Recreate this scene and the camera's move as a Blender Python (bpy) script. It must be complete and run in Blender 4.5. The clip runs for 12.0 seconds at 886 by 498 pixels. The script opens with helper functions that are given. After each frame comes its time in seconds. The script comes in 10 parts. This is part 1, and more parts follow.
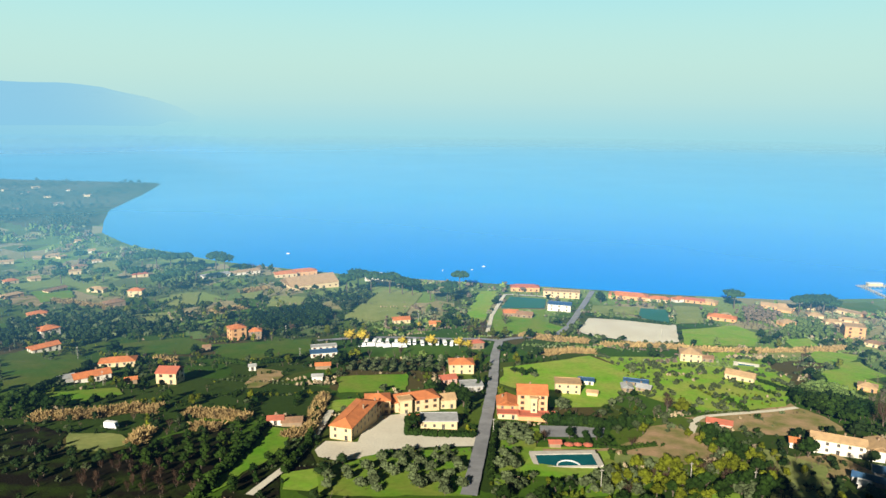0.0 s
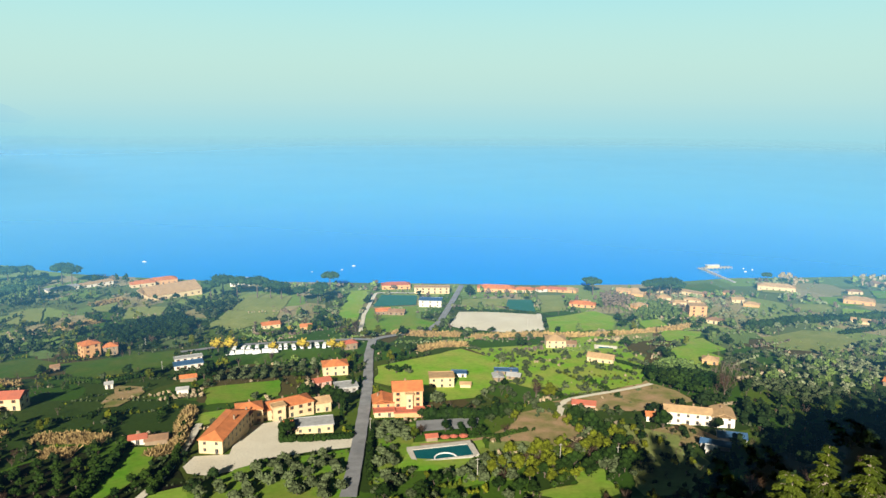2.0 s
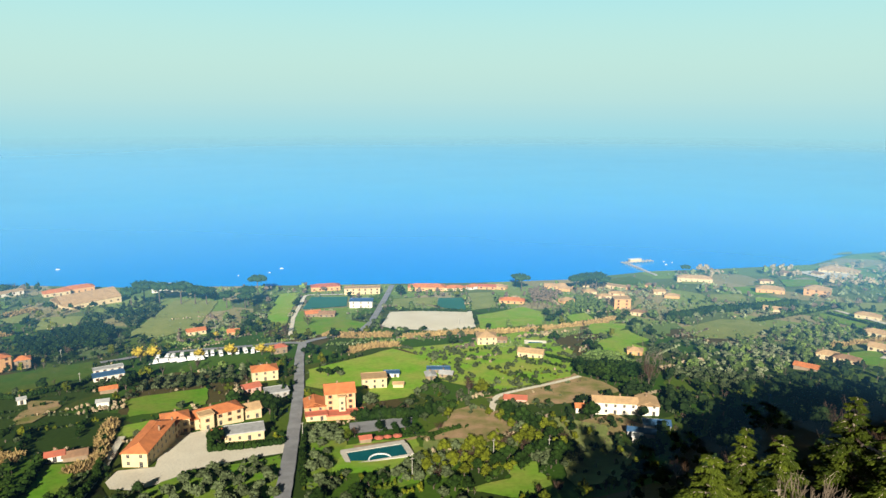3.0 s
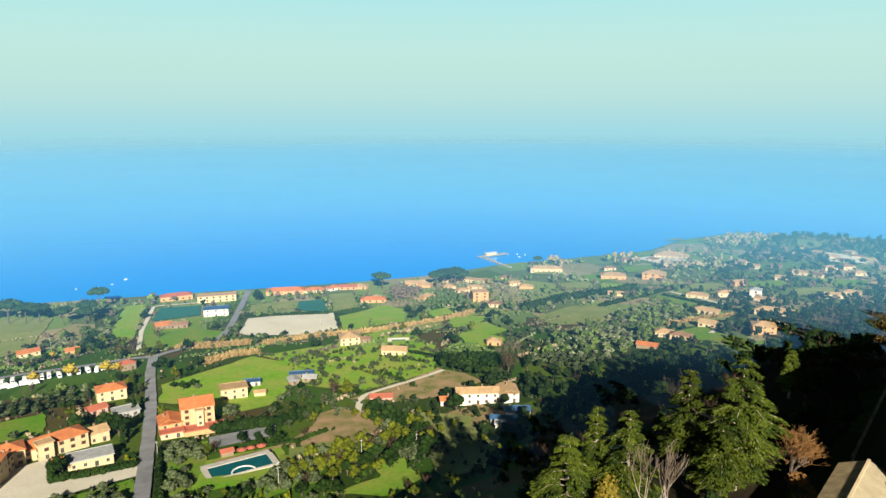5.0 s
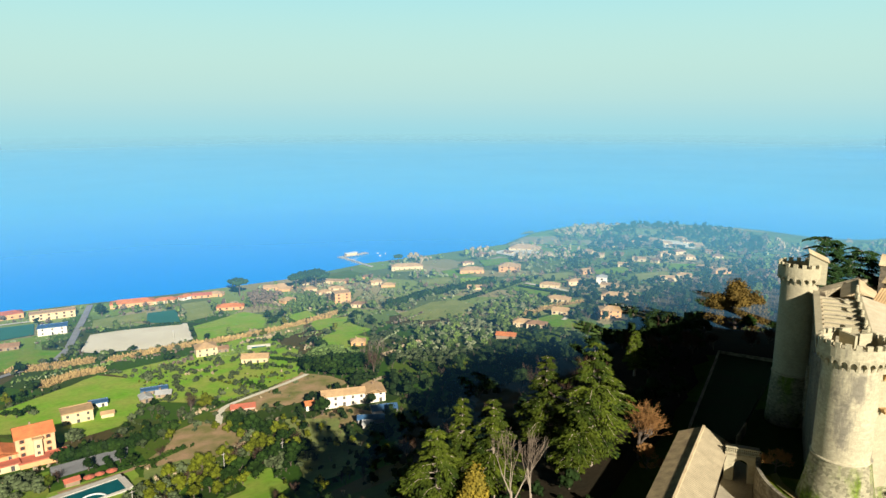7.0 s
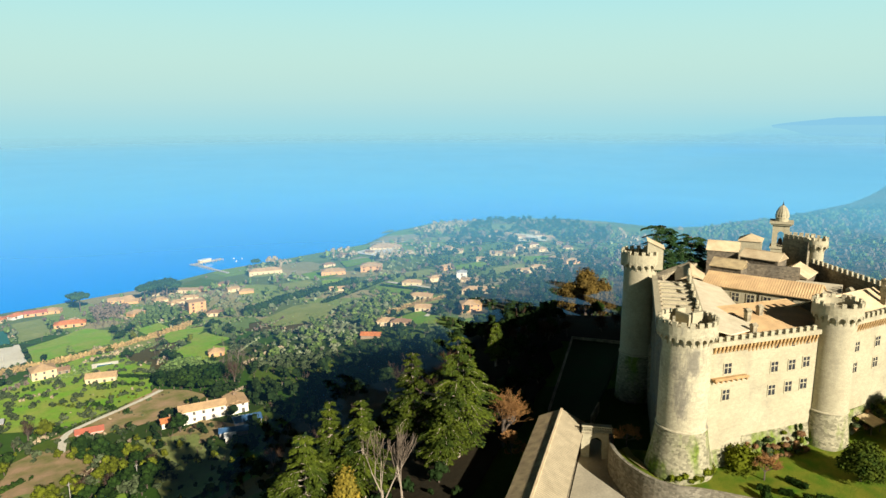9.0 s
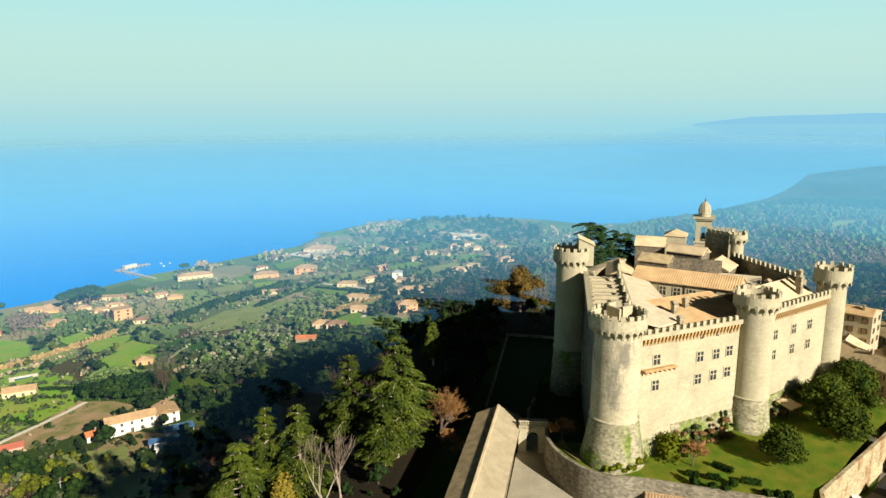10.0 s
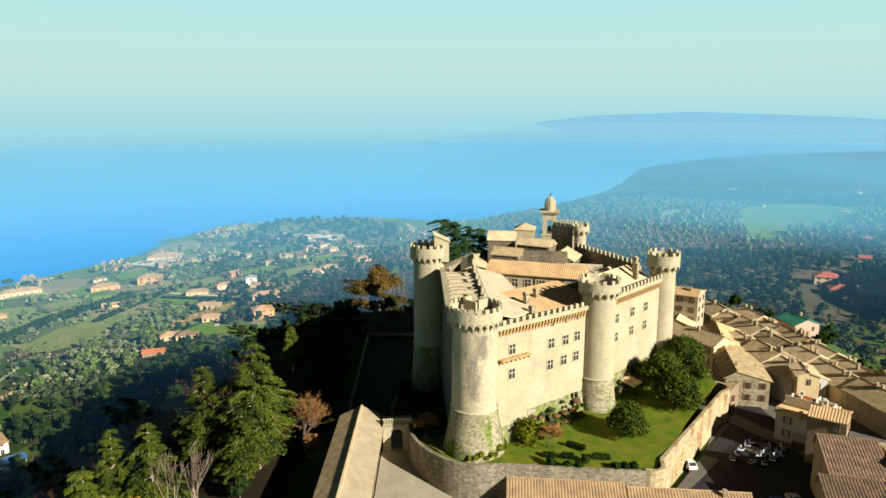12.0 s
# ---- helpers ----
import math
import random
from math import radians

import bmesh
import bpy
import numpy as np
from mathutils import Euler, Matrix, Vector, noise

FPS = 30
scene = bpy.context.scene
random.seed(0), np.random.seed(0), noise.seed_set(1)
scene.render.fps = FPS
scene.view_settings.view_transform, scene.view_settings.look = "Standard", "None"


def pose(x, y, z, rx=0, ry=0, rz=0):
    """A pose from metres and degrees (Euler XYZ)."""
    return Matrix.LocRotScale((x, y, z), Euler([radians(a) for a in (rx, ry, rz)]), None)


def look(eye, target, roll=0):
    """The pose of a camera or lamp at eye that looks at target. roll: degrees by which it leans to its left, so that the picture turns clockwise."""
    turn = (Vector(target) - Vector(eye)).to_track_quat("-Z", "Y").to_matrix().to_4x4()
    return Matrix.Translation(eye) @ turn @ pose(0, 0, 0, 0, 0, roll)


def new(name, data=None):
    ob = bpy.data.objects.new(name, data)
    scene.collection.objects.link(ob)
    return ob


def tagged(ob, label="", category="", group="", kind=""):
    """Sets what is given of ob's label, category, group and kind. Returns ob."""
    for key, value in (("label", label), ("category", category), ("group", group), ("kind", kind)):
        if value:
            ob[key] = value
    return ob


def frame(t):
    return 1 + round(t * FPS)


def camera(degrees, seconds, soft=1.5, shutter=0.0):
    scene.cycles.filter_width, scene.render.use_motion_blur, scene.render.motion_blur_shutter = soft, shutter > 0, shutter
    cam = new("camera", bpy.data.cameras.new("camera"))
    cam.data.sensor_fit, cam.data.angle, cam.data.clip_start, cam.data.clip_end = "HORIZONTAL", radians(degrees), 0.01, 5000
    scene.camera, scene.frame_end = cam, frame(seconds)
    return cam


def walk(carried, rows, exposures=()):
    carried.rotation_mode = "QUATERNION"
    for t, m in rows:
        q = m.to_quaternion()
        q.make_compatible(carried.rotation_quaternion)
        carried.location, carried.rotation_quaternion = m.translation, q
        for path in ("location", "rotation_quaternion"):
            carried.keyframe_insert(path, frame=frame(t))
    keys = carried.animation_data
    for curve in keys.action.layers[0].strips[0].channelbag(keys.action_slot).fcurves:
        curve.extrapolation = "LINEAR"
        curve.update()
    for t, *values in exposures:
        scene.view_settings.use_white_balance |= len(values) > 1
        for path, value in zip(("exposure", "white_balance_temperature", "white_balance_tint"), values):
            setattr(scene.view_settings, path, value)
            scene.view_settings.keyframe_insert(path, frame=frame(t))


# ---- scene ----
# A drone hangs over a hill town beside a lake and turns to the right. The lake's surface is z = 0, y is the first heading.
cam = camera(64.77, 12.0)
EYE = (0.0, 0.0, 186.0)
PATH = [
    (0, 0.115, -11.098, -0.519),
    (0.5, -2.604, -11.093, -0.459),
    (1, -5.328, -11.081, -0.367),
    (1.5, -8.022, -11.115, -0.336),
    (2, -10.806, -11.142, -0.291),
    (2.5, -13.758, -11.159, -0.194),
    (3, -16.693, -11.167, -0.160),
    (5, -28.434, -11.229, -0.016),
    (5.5, -31.356, -11.257, 0.040),
    (6, -34.268, -11.272, 0.033),
    (6.5, -37.192, -11.286, 0.081),
    (7, -40.105, -11.304, 0.093),
    (9, -51.713, -11.368, 0.186),
    (9.5, -54.436, -11.386, 0.192),
    (10, -57.140, -11.402, 0.199),
    (10.5, -59.836, -11.420, 0.208),
    (11, -62.779, -11.442, 0.193),
    (11.5, -65.905, -11.458, 0.199),
    (12, -69.072, -11.492, 0.177),
]
walk(cam, [(t, pose(*EYE, 90 + pitch, roll, yaw)) for t, yaw, pitch, roll in PATH])

# ---- light ----
SUN_AZ, SUN_EL = 200.0, 25.0
sky = bpy.data.worlds.new("sky")
scene.world = sky
sky.use_nodes = True
wn, wl = sky.node_tree.nodes, sky.node_tree.links
wn.clear()
w_out = wn.new("ShaderNodeOutputWorld")
w_bg = wn.new("ShaderNodeBackground")
w_sky = wn.new("ShaderNodeTexSky")
w_sky.sky_type, w_sky.sun_disc = "NISHITA", False
w_sky.sun_elevation, w_sky.sun_rotation = radians(SUN_EL), radians(SUN_AZ)
w_sky.altitude, w_sky.air_density, w_sky.dust_density, w_sky.ozone_density = 300, 1.0, 2.0, 1.5
w_co = wn.new("ShaderNodeTexCoord")
w_xyz = wn.new("ShaderNodeSeparateXYZ")
w_map = wn.new("ShaderNodeMapRange")
w_map.inputs["From Min"].default_value, w_map.inputs["From Max"].default_value = -0.1, 0.25
w_haze = wn.new("ShaderNodeValToRGB")
w_haze.color_ramp.interpolation = "B_SPLINE"
for k, (pos, col) in enumerate(((0.0, (0.30, 0.66, 0.82)), (0.20, (0.40, 0.715, 0.765)), (0.32, (0.47, 0.75, 0.74)),
                                (0.48, (0.565, 0.81, 0.715)), (0.74, (0.44, 0.83, 0.84)), (1.0, (0.24, 0.64, 0.90)))):
    e = w_haze.color_ramp.elements[k] if k < 2 else w_haze.color_ramp.elements.new(pos)
    e.position, e.color = pos, (*col, 1)
w_fac = wn.new("ShaderNodeValToRGB")
w_fac.color_ramp.elements[0].position, w_fac.color_ramp.elements[0].color = 0.76, (1, 1, 1, 1)
w_fac.color_ramp.elements[1].position, w_fac.color_ramp.elements[1].color = 1.0, (0, 0, 0, 1)
w_gain = wn.new("ShaderNodeVectorMath")
w_gain.operation = "SCALE"
w_gain.inputs["Scale"].default_value = 10.0
w_mix = wn.new("ShaderNodeMixRGB")
wl.new(w_co.outputs["Generated"], w_xyz.inputs[0])
wl.new(w_xyz.outputs["Z"], w_map.inputs["Value"])
wl.new(w_map.outputs[0], w_haze.inputs[0])
wl.new(w_map.outputs[0], w_fac.inputs[0])
wl.new(w_fac.outputs[0], w_mix.inputs[0])
wl.new(w_haze.outputs[0], w_gain.inputs[0])
wl.new(w_gain.outputs[0], w_mix.inputs[2])
w_deep = wn.new("ShaderNodeVectorMath")
w_deep.operation = "SCALE"
w_deep.inputs["Scale"].default_value = 0.08
wl.new(w_sky.outputs[0], w_deep.inputs[0])
wl.new(w_deep.outputs[0], w_mix.inputs[1])
wl.new(w_mix.outputs[0], w_bg.inputs["Color"])
w_bg.inputs["Strength"].default_value = 0.05
wl.new(w_bg.outputs[0], w_out.inputs[0])
sun = new("sun", bpy.data.lights.new("sun", "SUN"))
sun.data.energy, sun.data.angle, sun.data.color = 5.0, radians(0.5), (1.0, 0.93, 0.80)
a_s, e_s = radians(SUN_AZ), radians(SUN_EL)
sun.matrix_world = look((math.sin(a_s) * math.cos(e_s) * 500, math.cos(a_s) * math.cos(e_s) * 500, math.sin(e_s) * 500 + 150), (0, 0, 150))
scene.view_settings.exposure = 1.0

# ---- materials ----
def material(name, base, rough=0.8, other=None, scale=1.0, fine=8.0, bump=0.3, contrast=(0.35, 0.65), spec=0.3, metal=0.0, streak=None, rand=0.0, dist=0.05):
    """A surface with variation at two sizes: large patches between base and other, fine grain, relief; rand: spread from piece to piece."""
    mat = bpy.data.materials.new(name)
    mat.use_nodes = True
    nodes, links = mat.node_tree.nodes, mat.node_tree.links
    shader = nodes["Principled BSDF"]
    shader.inputs["Roughness"].default_value = rough
    shader.inputs["Specular IOR Level"].default_value = spec
    shader.inputs["Metallic"].default_value = metal
    place = nodes.new("ShaderNodeTexCoord")
    big = nodes.new("ShaderNodeTexNoise")
    big.inputs["Scale"].default_value, big.inputs["Detail"].default_value = scale, 5
    small = nodes.new("ShaderNodeTexNoise")
    small.inputs["Scale"].default_value, small.inputs["Detail"].default_value = fine, 6
    source = place.outputs["Object"]
    if streak:
        shape = nodes.new("ShaderNodeMapping")
        shape.inputs["Scale"].default_value = streak
        links.new(source, shape.inputs[0])
        source = shape.outputs[0]
    links.new(source, big.inputs["Vector"])
    links.new(place.outputs["Object"], small.inputs["Vector"])
    ramp = nodes.new("ShaderNodeValToRGB")
    ramp.color_ramp.elements[0].position, ramp.color_ramp.elements[1].position = contrast
    ramp.color_ramp.elements[0].color = (*base, 1)
    ramp.color_ramp.elements[1].color = (*(other or [c * 0.7 for c in base]), 1)
    links.new(big.outputs["Fac"], ramp.inputs[0])
    grain = nodes.new("ShaderNodeMapRange")
    grain.inputs["To Min"].default_value, grain.inputs["To Max"].default_value = 0.7, 1.3
    links.new(small.outputs["Fac"], grain.inputs["Value"])
    tone = nodes.new("ShaderNodeHueSaturation")
    links.new(ramp.outputs[0], tone.inputs["Color"])
    if rand:
        info = nodes.new("ShaderNodeObjectInfo")
        isle = nodes.new("ShaderNodeNewGeometry")
        add = nodes.new("ShaderNodeMath")
        add.operation = "ADD"
        links.new(info.outputs["Random"], add.inputs[0])
        links.new(isle.outputs["Random Per Island"], add.inputs[1])
        spread = nodes.new("ShaderNodeMapRange")
        spread.inputs["From Max"].default_value = 2.0
        spread.inputs["To Min"].default_value, spread.inputs["To Max"].default_value = 1 - rand, 1 + rand
        links.new(add.outputs[0], spread.inputs["Value"])
        both = nodes.new("ShaderNodeMath")
        both.operation = "MULTIPLY"
        links.new(spread.outputs[0], both.inputs[0])
        links.new(grain.outputs[0], both.inputs[1])
        links.new(both.outputs[0], tone.inputs["Value"])
    else:
        links.new(grain.outputs[0], tone.inputs["Value"])
    links.new(tone.outputs[0], shader.inputs["Base Color"])
    if bump:
        relief = nodes.new("ShaderNodeBump")
        relief.inputs["Strength"].default_value, relief.inputs["Distance"].default_value = bump, dist
        links.new(small.outputs["Fac"], relief.inputs["Height"])
        links.new(relief.outputs[0], shader.inputs["Normal"])
    return mat


M_GRASS = material("rough_grass", (0.045, 0.075, 0.010), 0.95, (0.028, 0.036, 0.010), 0.02, 0.5, 0.4, (0.3, 0.7), 0.1, dist=0.3)


def plots(mat, colours, scale):
    """Small plots of land, each with its own growth, worn together at the edges."""
    nodes, links = mat.node_tree.nodes, mat.node_tree.links
    place, cells, warp = nodes.new("ShaderNodeTexCoord"), nodes.new("ShaderNodeTexVoronoi"), nodes.new("ShaderNodeTexNoise")
    flat, bend, parts_, ramp, mix = nodes.new("ShaderNodeMapping"), nodes.new("ShaderNodeVectorMath"), nodes.new("ShaderNodeSeparateXYZ"), nodes.new("ShaderNodeValToRGB"), nodes.new("ShaderNodeMixRGB")
    flat.inputs["Scale"].default_value = (1, 0.7, 0)
    cells.inputs["Scale"].default_value = scale
    warp.inputs["Scale"].default_value, warp.inputs["Detail"].default_value = 0.03, 4
    bend.operation = "MULTIPLY_ADD"
    bend.inputs[1].default_value = (26, 26, 0)
    ramp.color_ramp.interpolation = "CONSTANT"
    for k, col in enumerate(colours):
        e = ramp.color_ramp.elements[k] if k < 2 else ramp.color_ramp.elements.new(k / len(colours))
        e.position, e.color = k / len(colours), (*col, 1)
    shader = nodes["Principled BSDF"]
    tone = shader.inputs["Base Color"].links[0].from_node
    before = tone.inputs["Color"].links[0].from_socket
    links.new(place.outputs["Object"], warp.inputs["Vector"])
    links.new(warp.outputs["Color"], bend.inputs[0])
    links.new(place.outputs["Object"], bend.inputs[2])
    links.new(bend.outputs[0], flat.inputs[0])
    links.new(flat.outputs[0], cells.inputs["Vector"])
    links.new(cells.outputs["Color"], parts_.inputs[0])
    links.new(parts_.outputs[0], ramp.inputs[0])
    mix.inputs[0].default_value = 0.72
    links.new(before, mix.inputs[1])
    links.new(ramp.outputs[0], mix.inputs[2])
    links.new(mix.outputs[0], tone.inputs["Color"])


plots(M_GRASS, ((0.045, 0.115, 0.007), (0.075, 0.160, 0.010), (0.075, 0.100, 0.014), (0.034, 0.070, 0.007), (0.110, 0.080, 0.028), (0.058, 0.130, 0.010), (0.105, 0.165, 0.016), (0.044, 0.080, 0.010)), 0.022)
# far grass in plots, made paler to put haze into its colour
M_LAKESIDE = material("hazy_lakeside_grass", (0.10, 0.15, 0.04), 0.95, (0.14, 0.15, 0.06), 0.02, 0.4, 0.3, (0.3, 0.7), 0.1, dist=0.3)
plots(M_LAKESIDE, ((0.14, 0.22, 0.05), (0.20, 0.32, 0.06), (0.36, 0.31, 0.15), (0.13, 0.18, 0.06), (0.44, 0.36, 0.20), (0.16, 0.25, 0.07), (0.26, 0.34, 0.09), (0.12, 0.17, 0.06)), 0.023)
M_HILLWOOD = material("woodland_hill", (0.085, 0.085, 0.045), 0.95, (0.16, 0.12, 0.07), 0.012, 0.3, 0.4, (0.3, 0.7), 0.1, dist=0.3)
FIELD_MATS = {
    "dark": material("dark_meadow", (0.058, 0.135, 0.010), 0.95, (0.120, 0.145, 0.022), 0.05, 0.4, 0.4, (0.3, 0.7), 0.1, dist=0.2),
    "green": material("green_meadow", (0.115, 0.285, 0.014), 0.95, (0.23, 0.265, 0.045), 0.06, 0.4, 0.4, (0.3, 0.7), 0.1, dist=0.2),
    "bright": material("bright_meadow", (0.165, 0.375, 0.020), 0.95, (0.31, 0.355, 0.065), 0.06, 0.4, 0.4, (0.3, 0.7), 0.1, dist=0.2),
    "yellow": material("yellow_meadow", (0.29, 0.31, 0.10), 0.95, (0.20, 0.25, 0.07), 0.06, 0.4, 0.4, (0.3, 0.7), 0.1, dist=0.2),
    "court": material("court_paint", (0.02, 0.14, 0.10), 0.8, (0.03, 0.16, 0.11), 0.05, 2.0, 0.1),
    "gravel": material("pale_gravel", (0.78, 0.72, 0.57), 0.95, (0.68, 0.61, 0.47), 0.06, 1.5, 0.4, (0.35, 0.7), 0.1),
    "asphalt": material("worn_asphalt", (0.31, 0.31, 0.315), 0.95, (0.22, 0.22, 0.225), 0.15, 2.0, 0.3, (0.35, 0.7), 0.2),
    "earth": material("ochre_earth", (0.46, 0.30, 0.17), 0.95, (0.17, 0.19, 0.045), 0.09, 0.9, 0.5, (0.35, 0.7), 0.1, dist=0.2),
}
WALL_MATS = {
    "white": material("white_plaster", (0.68, 0.62, 0.52), 0.9, (0.56, 0.50, 0.40), 0.3, 3.0, 0.2, (0.4, 0.8)),
    "cream": material("cream_plaster", (0.58, 0.45, 0.26), 0.9, (0.48, 0.36, 0.20), 0.3, 3.0, 0.2, (0.4, 0.8)),
    "orange": material("orange_plaster", (0.56, 0.31, 0.14), 0.9, (0.46, 0.25, 0.11), 0.3, 3.0, 0.2, (0.4, 0.8)),
    "pink": material("pink_plaster", (0.55, 0.33, 0.26), 0.9, (0.48, 0.28, 0.22), 0.3, 3.0, 0.2, (0.4, 0.8)),
    "brown": material("brown_plaster", (0.26, 0.19, 0.12), 0.9, (0.20, 0.14, 0.09), 0.3, 3.0, 0.2, (0.4, 0.8)),
    "peach": material("peach_plaster", (0.60, 0.36, 0.19), 0.9, (0.50, 0.29, 0.15), 0.3, 3.0, 0.2, (0.4, 0.8)),
    "grey": material("grey_plaster", (0.38, 0.36, 0.33), 0.9, (0.30, 0.28, 0.25), 0.3, 3.0, 0.2, (0.4, 0.8)),
}
TILE_MATS = {
    "orange": material("orange_tiles", (0.54, 0.18, 0.06), 0.85, (0.40, 0.135, 0.05), 0.4, 4.0, 0.5, rand=0.15),
    "red": material("red_tiles", (0.42, 0.115, 0.065), 0.85, (0.33, 0.105, 0.065), 0.4, 4.0, 0.5, rand=0.15),
    "brown": material("brown_tiles", (0.28, 0.16, 0.09), 0.9, (0.20, 0.12, 0.07), 0.4, 4.0, 0.5, rand=0.15),
    "tan": material("tan_tiles", (0.46, 0.30, 0.15), 0.9, (0.35, 0.23, 0.12), 0.4, 4.0, 0.5, rand=0.15),
    "grey": material("grey_sheet", (0.36, 0.36, 0.35), 0.8, (0.28, 0.28, 0.27), 0.4, 4.0, 0.2),
    "blue": material("blue_panels", (0.05, 0.12, 0.22), 0.35, (0.04, 0.09, 0.18), 0.4, 4.0, 0.1, spec=0.5),
    "white": material("white_sheet", (0.75, 0.75, 0.72), 0.6, (0.65, 0.65, 0.62), 0.4, 4.0, 0.1),
}
M_GLASS = material("dark_pane", (0.025, 0.028, 0.032), 0.15, (0.04, 0.04, 0.045), 0.8, 3.0, 0.0, spec=0.5)
M_FRAME = material("window_surround", (0.42, 0.36, 0.27), 0.8, (0.32, 0.27, 0.20), 0.5, 4.0, 0.1)
M_SHUTTER = material("brown_shutter", (0.16, 0.07, 0.03), 0.7, (0.11, 0.05, 0.025), 0.8, 6.0, 0.2)
M_CONCRETE = material("pale_concrete", (0.45, 0.42, 0.36), 0.9, (0.36, 0.33, 0.28), 0.3, 4.0, 0.3)
M_IRON = material("dark_iron", (0.06, 0.055, 0.05), 0.6, (0.09, 0.06, 0.04), 1.5, 9.0, 0.2, metal=0.6)
M_REED = material("dry_reed", (0.36, 0.25, 0.095), 0.9, (0.25, 0.17, 0.07), 0.12, 3.0, 0.0, rand=0.3)
M_BARK = material("bark", (0.12, 0.09, 0.065), 0.95, (0.08, 0.06, 0.045), 2.0, 12.0, 0.5)
M_PALEBARK = material("pale_bark", (0.34, 0.28, 0.21), 0.95, (0.24, 0.19, 0.14), 2.0, 12.0, 0.5)
LEAF_MATS = {
    "olive": material("olive_leaves", (0.082, 0.100, 0.046), 0.85, (0.042, 0.060, 0.022), 0.05, 1.2, 0.0, rand=0.65, spec=0.04),
    "green": material("evergreen_leaves", (0.009, 0.022, 0.004), 0.85, (0.024, 0.044, 0.006), 0.06, 1.2, 0.0, rand=0.65, spec=0.04),
    "lime": material("yellow_green_leaves", (0.115, 0.125, 0.008), 0.85, (0.040, 0.058, 0.006), 0.06, 1.2, 0.0, rand=0.65, spec=0.04),
    "pine": material("pine_needles", (0.022, 0.050, 0.016), 0.85, (0.03, 0.058, 0.018), 0.06, 1.2, 0.0, rand=0.35, spec=0.04),
    "twig": material("bare_twigs", (0.070, 0.040, 0.024), 0.95, (0.045, 0.028, 0.018), 0.06, 1.2, 0.0, rand=0.4, spec=0.04),
    # holm: evergreen leaves darkened to put the slope's shade into them
    "holm": material("shade_dark_leaves", (0.014, 0.028, 0.008), 0.85, (0.022, 0.038, 0.010), 0.06, 1.2, 0.0, rand=0.4, spec=0.04),
    "russet": material("russet_shrub", (0.22, 0.115, 0.055), 0.95, (0.16, 0.10, 0.045), 0.2, 2.0, 0.0, rand=0.45, spec=0.04),
    # teal: paler far copy of the evergreen leaves, haze put into its colour
    "teal": material("hazy_evergreen_leaves", (0.070, 0.110, 0.028), 0.85, (0.10, 0.14, 0.04), 0.06, 1.2, 0.0, rand=0.65, spec=0.04),
    "laurel": material("laurel_leaves", (0.060, 0.075, 0.008), 0.85, (0.018, 0.034, 0.006), 0.35, 1.5, 0.0, rand=0.45, spec=0.04),
    "ochre": material("ochre_leaves", (0.24, 0.17, 0.022), 0.85, (0.15, 0.12, 0.02), 0.35, 1.5, 0.0, rand=0.4, spec=0.04),
    "gold": material("mimosa_blossom", (0.34, 0.25, 0.028), 0.9, (0.24, 0.19, 0.028), 0.3, 2.0, 0.0, rand=0.35, spec=0.04),
    "autumn": material("autumn_leaves", (0.15, 0.098, 0.024), 0.9, (0.08, 0.055, 0.016), 0.2, 2.0, 0.0, rand=0.4, spec=0.04),
    "rust": material("rusty_twigs", (0.28, 0.145, 0.05), 0.95, (0.20, 0.10, 0.04), 0.2, 2.0, 0.0, rand=0.4, spec=0.04),
    "cedar": material("cedar_needles", (0.080, 0.102, 0.011), 0.85, (0.022, 0.038, 0.007), 0.22, 1.5, 0.0, rand=0.45, spec=0.04),
    # silver, bluish and grey: paler far copies with haze put into their colour
    "silver": material("hazy_grove_leaves", (0.22, 0.24, 0.13), 0.85, (0.145, 0.175, 0.085), 0.05, 1.2, 0.0, rand=0.65, spec=0.04),
    "bluish": material("hazy_green_leaves", (0.15, 0.205, 0.045), 0.85, (0.10, 0.15, 0.04), 0.06, 1.2, 0.0, rand=0.65, spec=0.04),
    "grey": material("grey_and_hazy_twigs", (0.155, 0.118, 0.085), 0.95, (0.12, 0.092, 0.068), 0.06, 1.2, 0.0, rand=0.2, spec=0.04),
    "straw": material("straw_twigs", (0.36, 0.28, 0.165), 0.95, (0.25, 0.20, 0.13), 0.2, 2.0, 0.0, rand=0.4, spec=0.04),
}


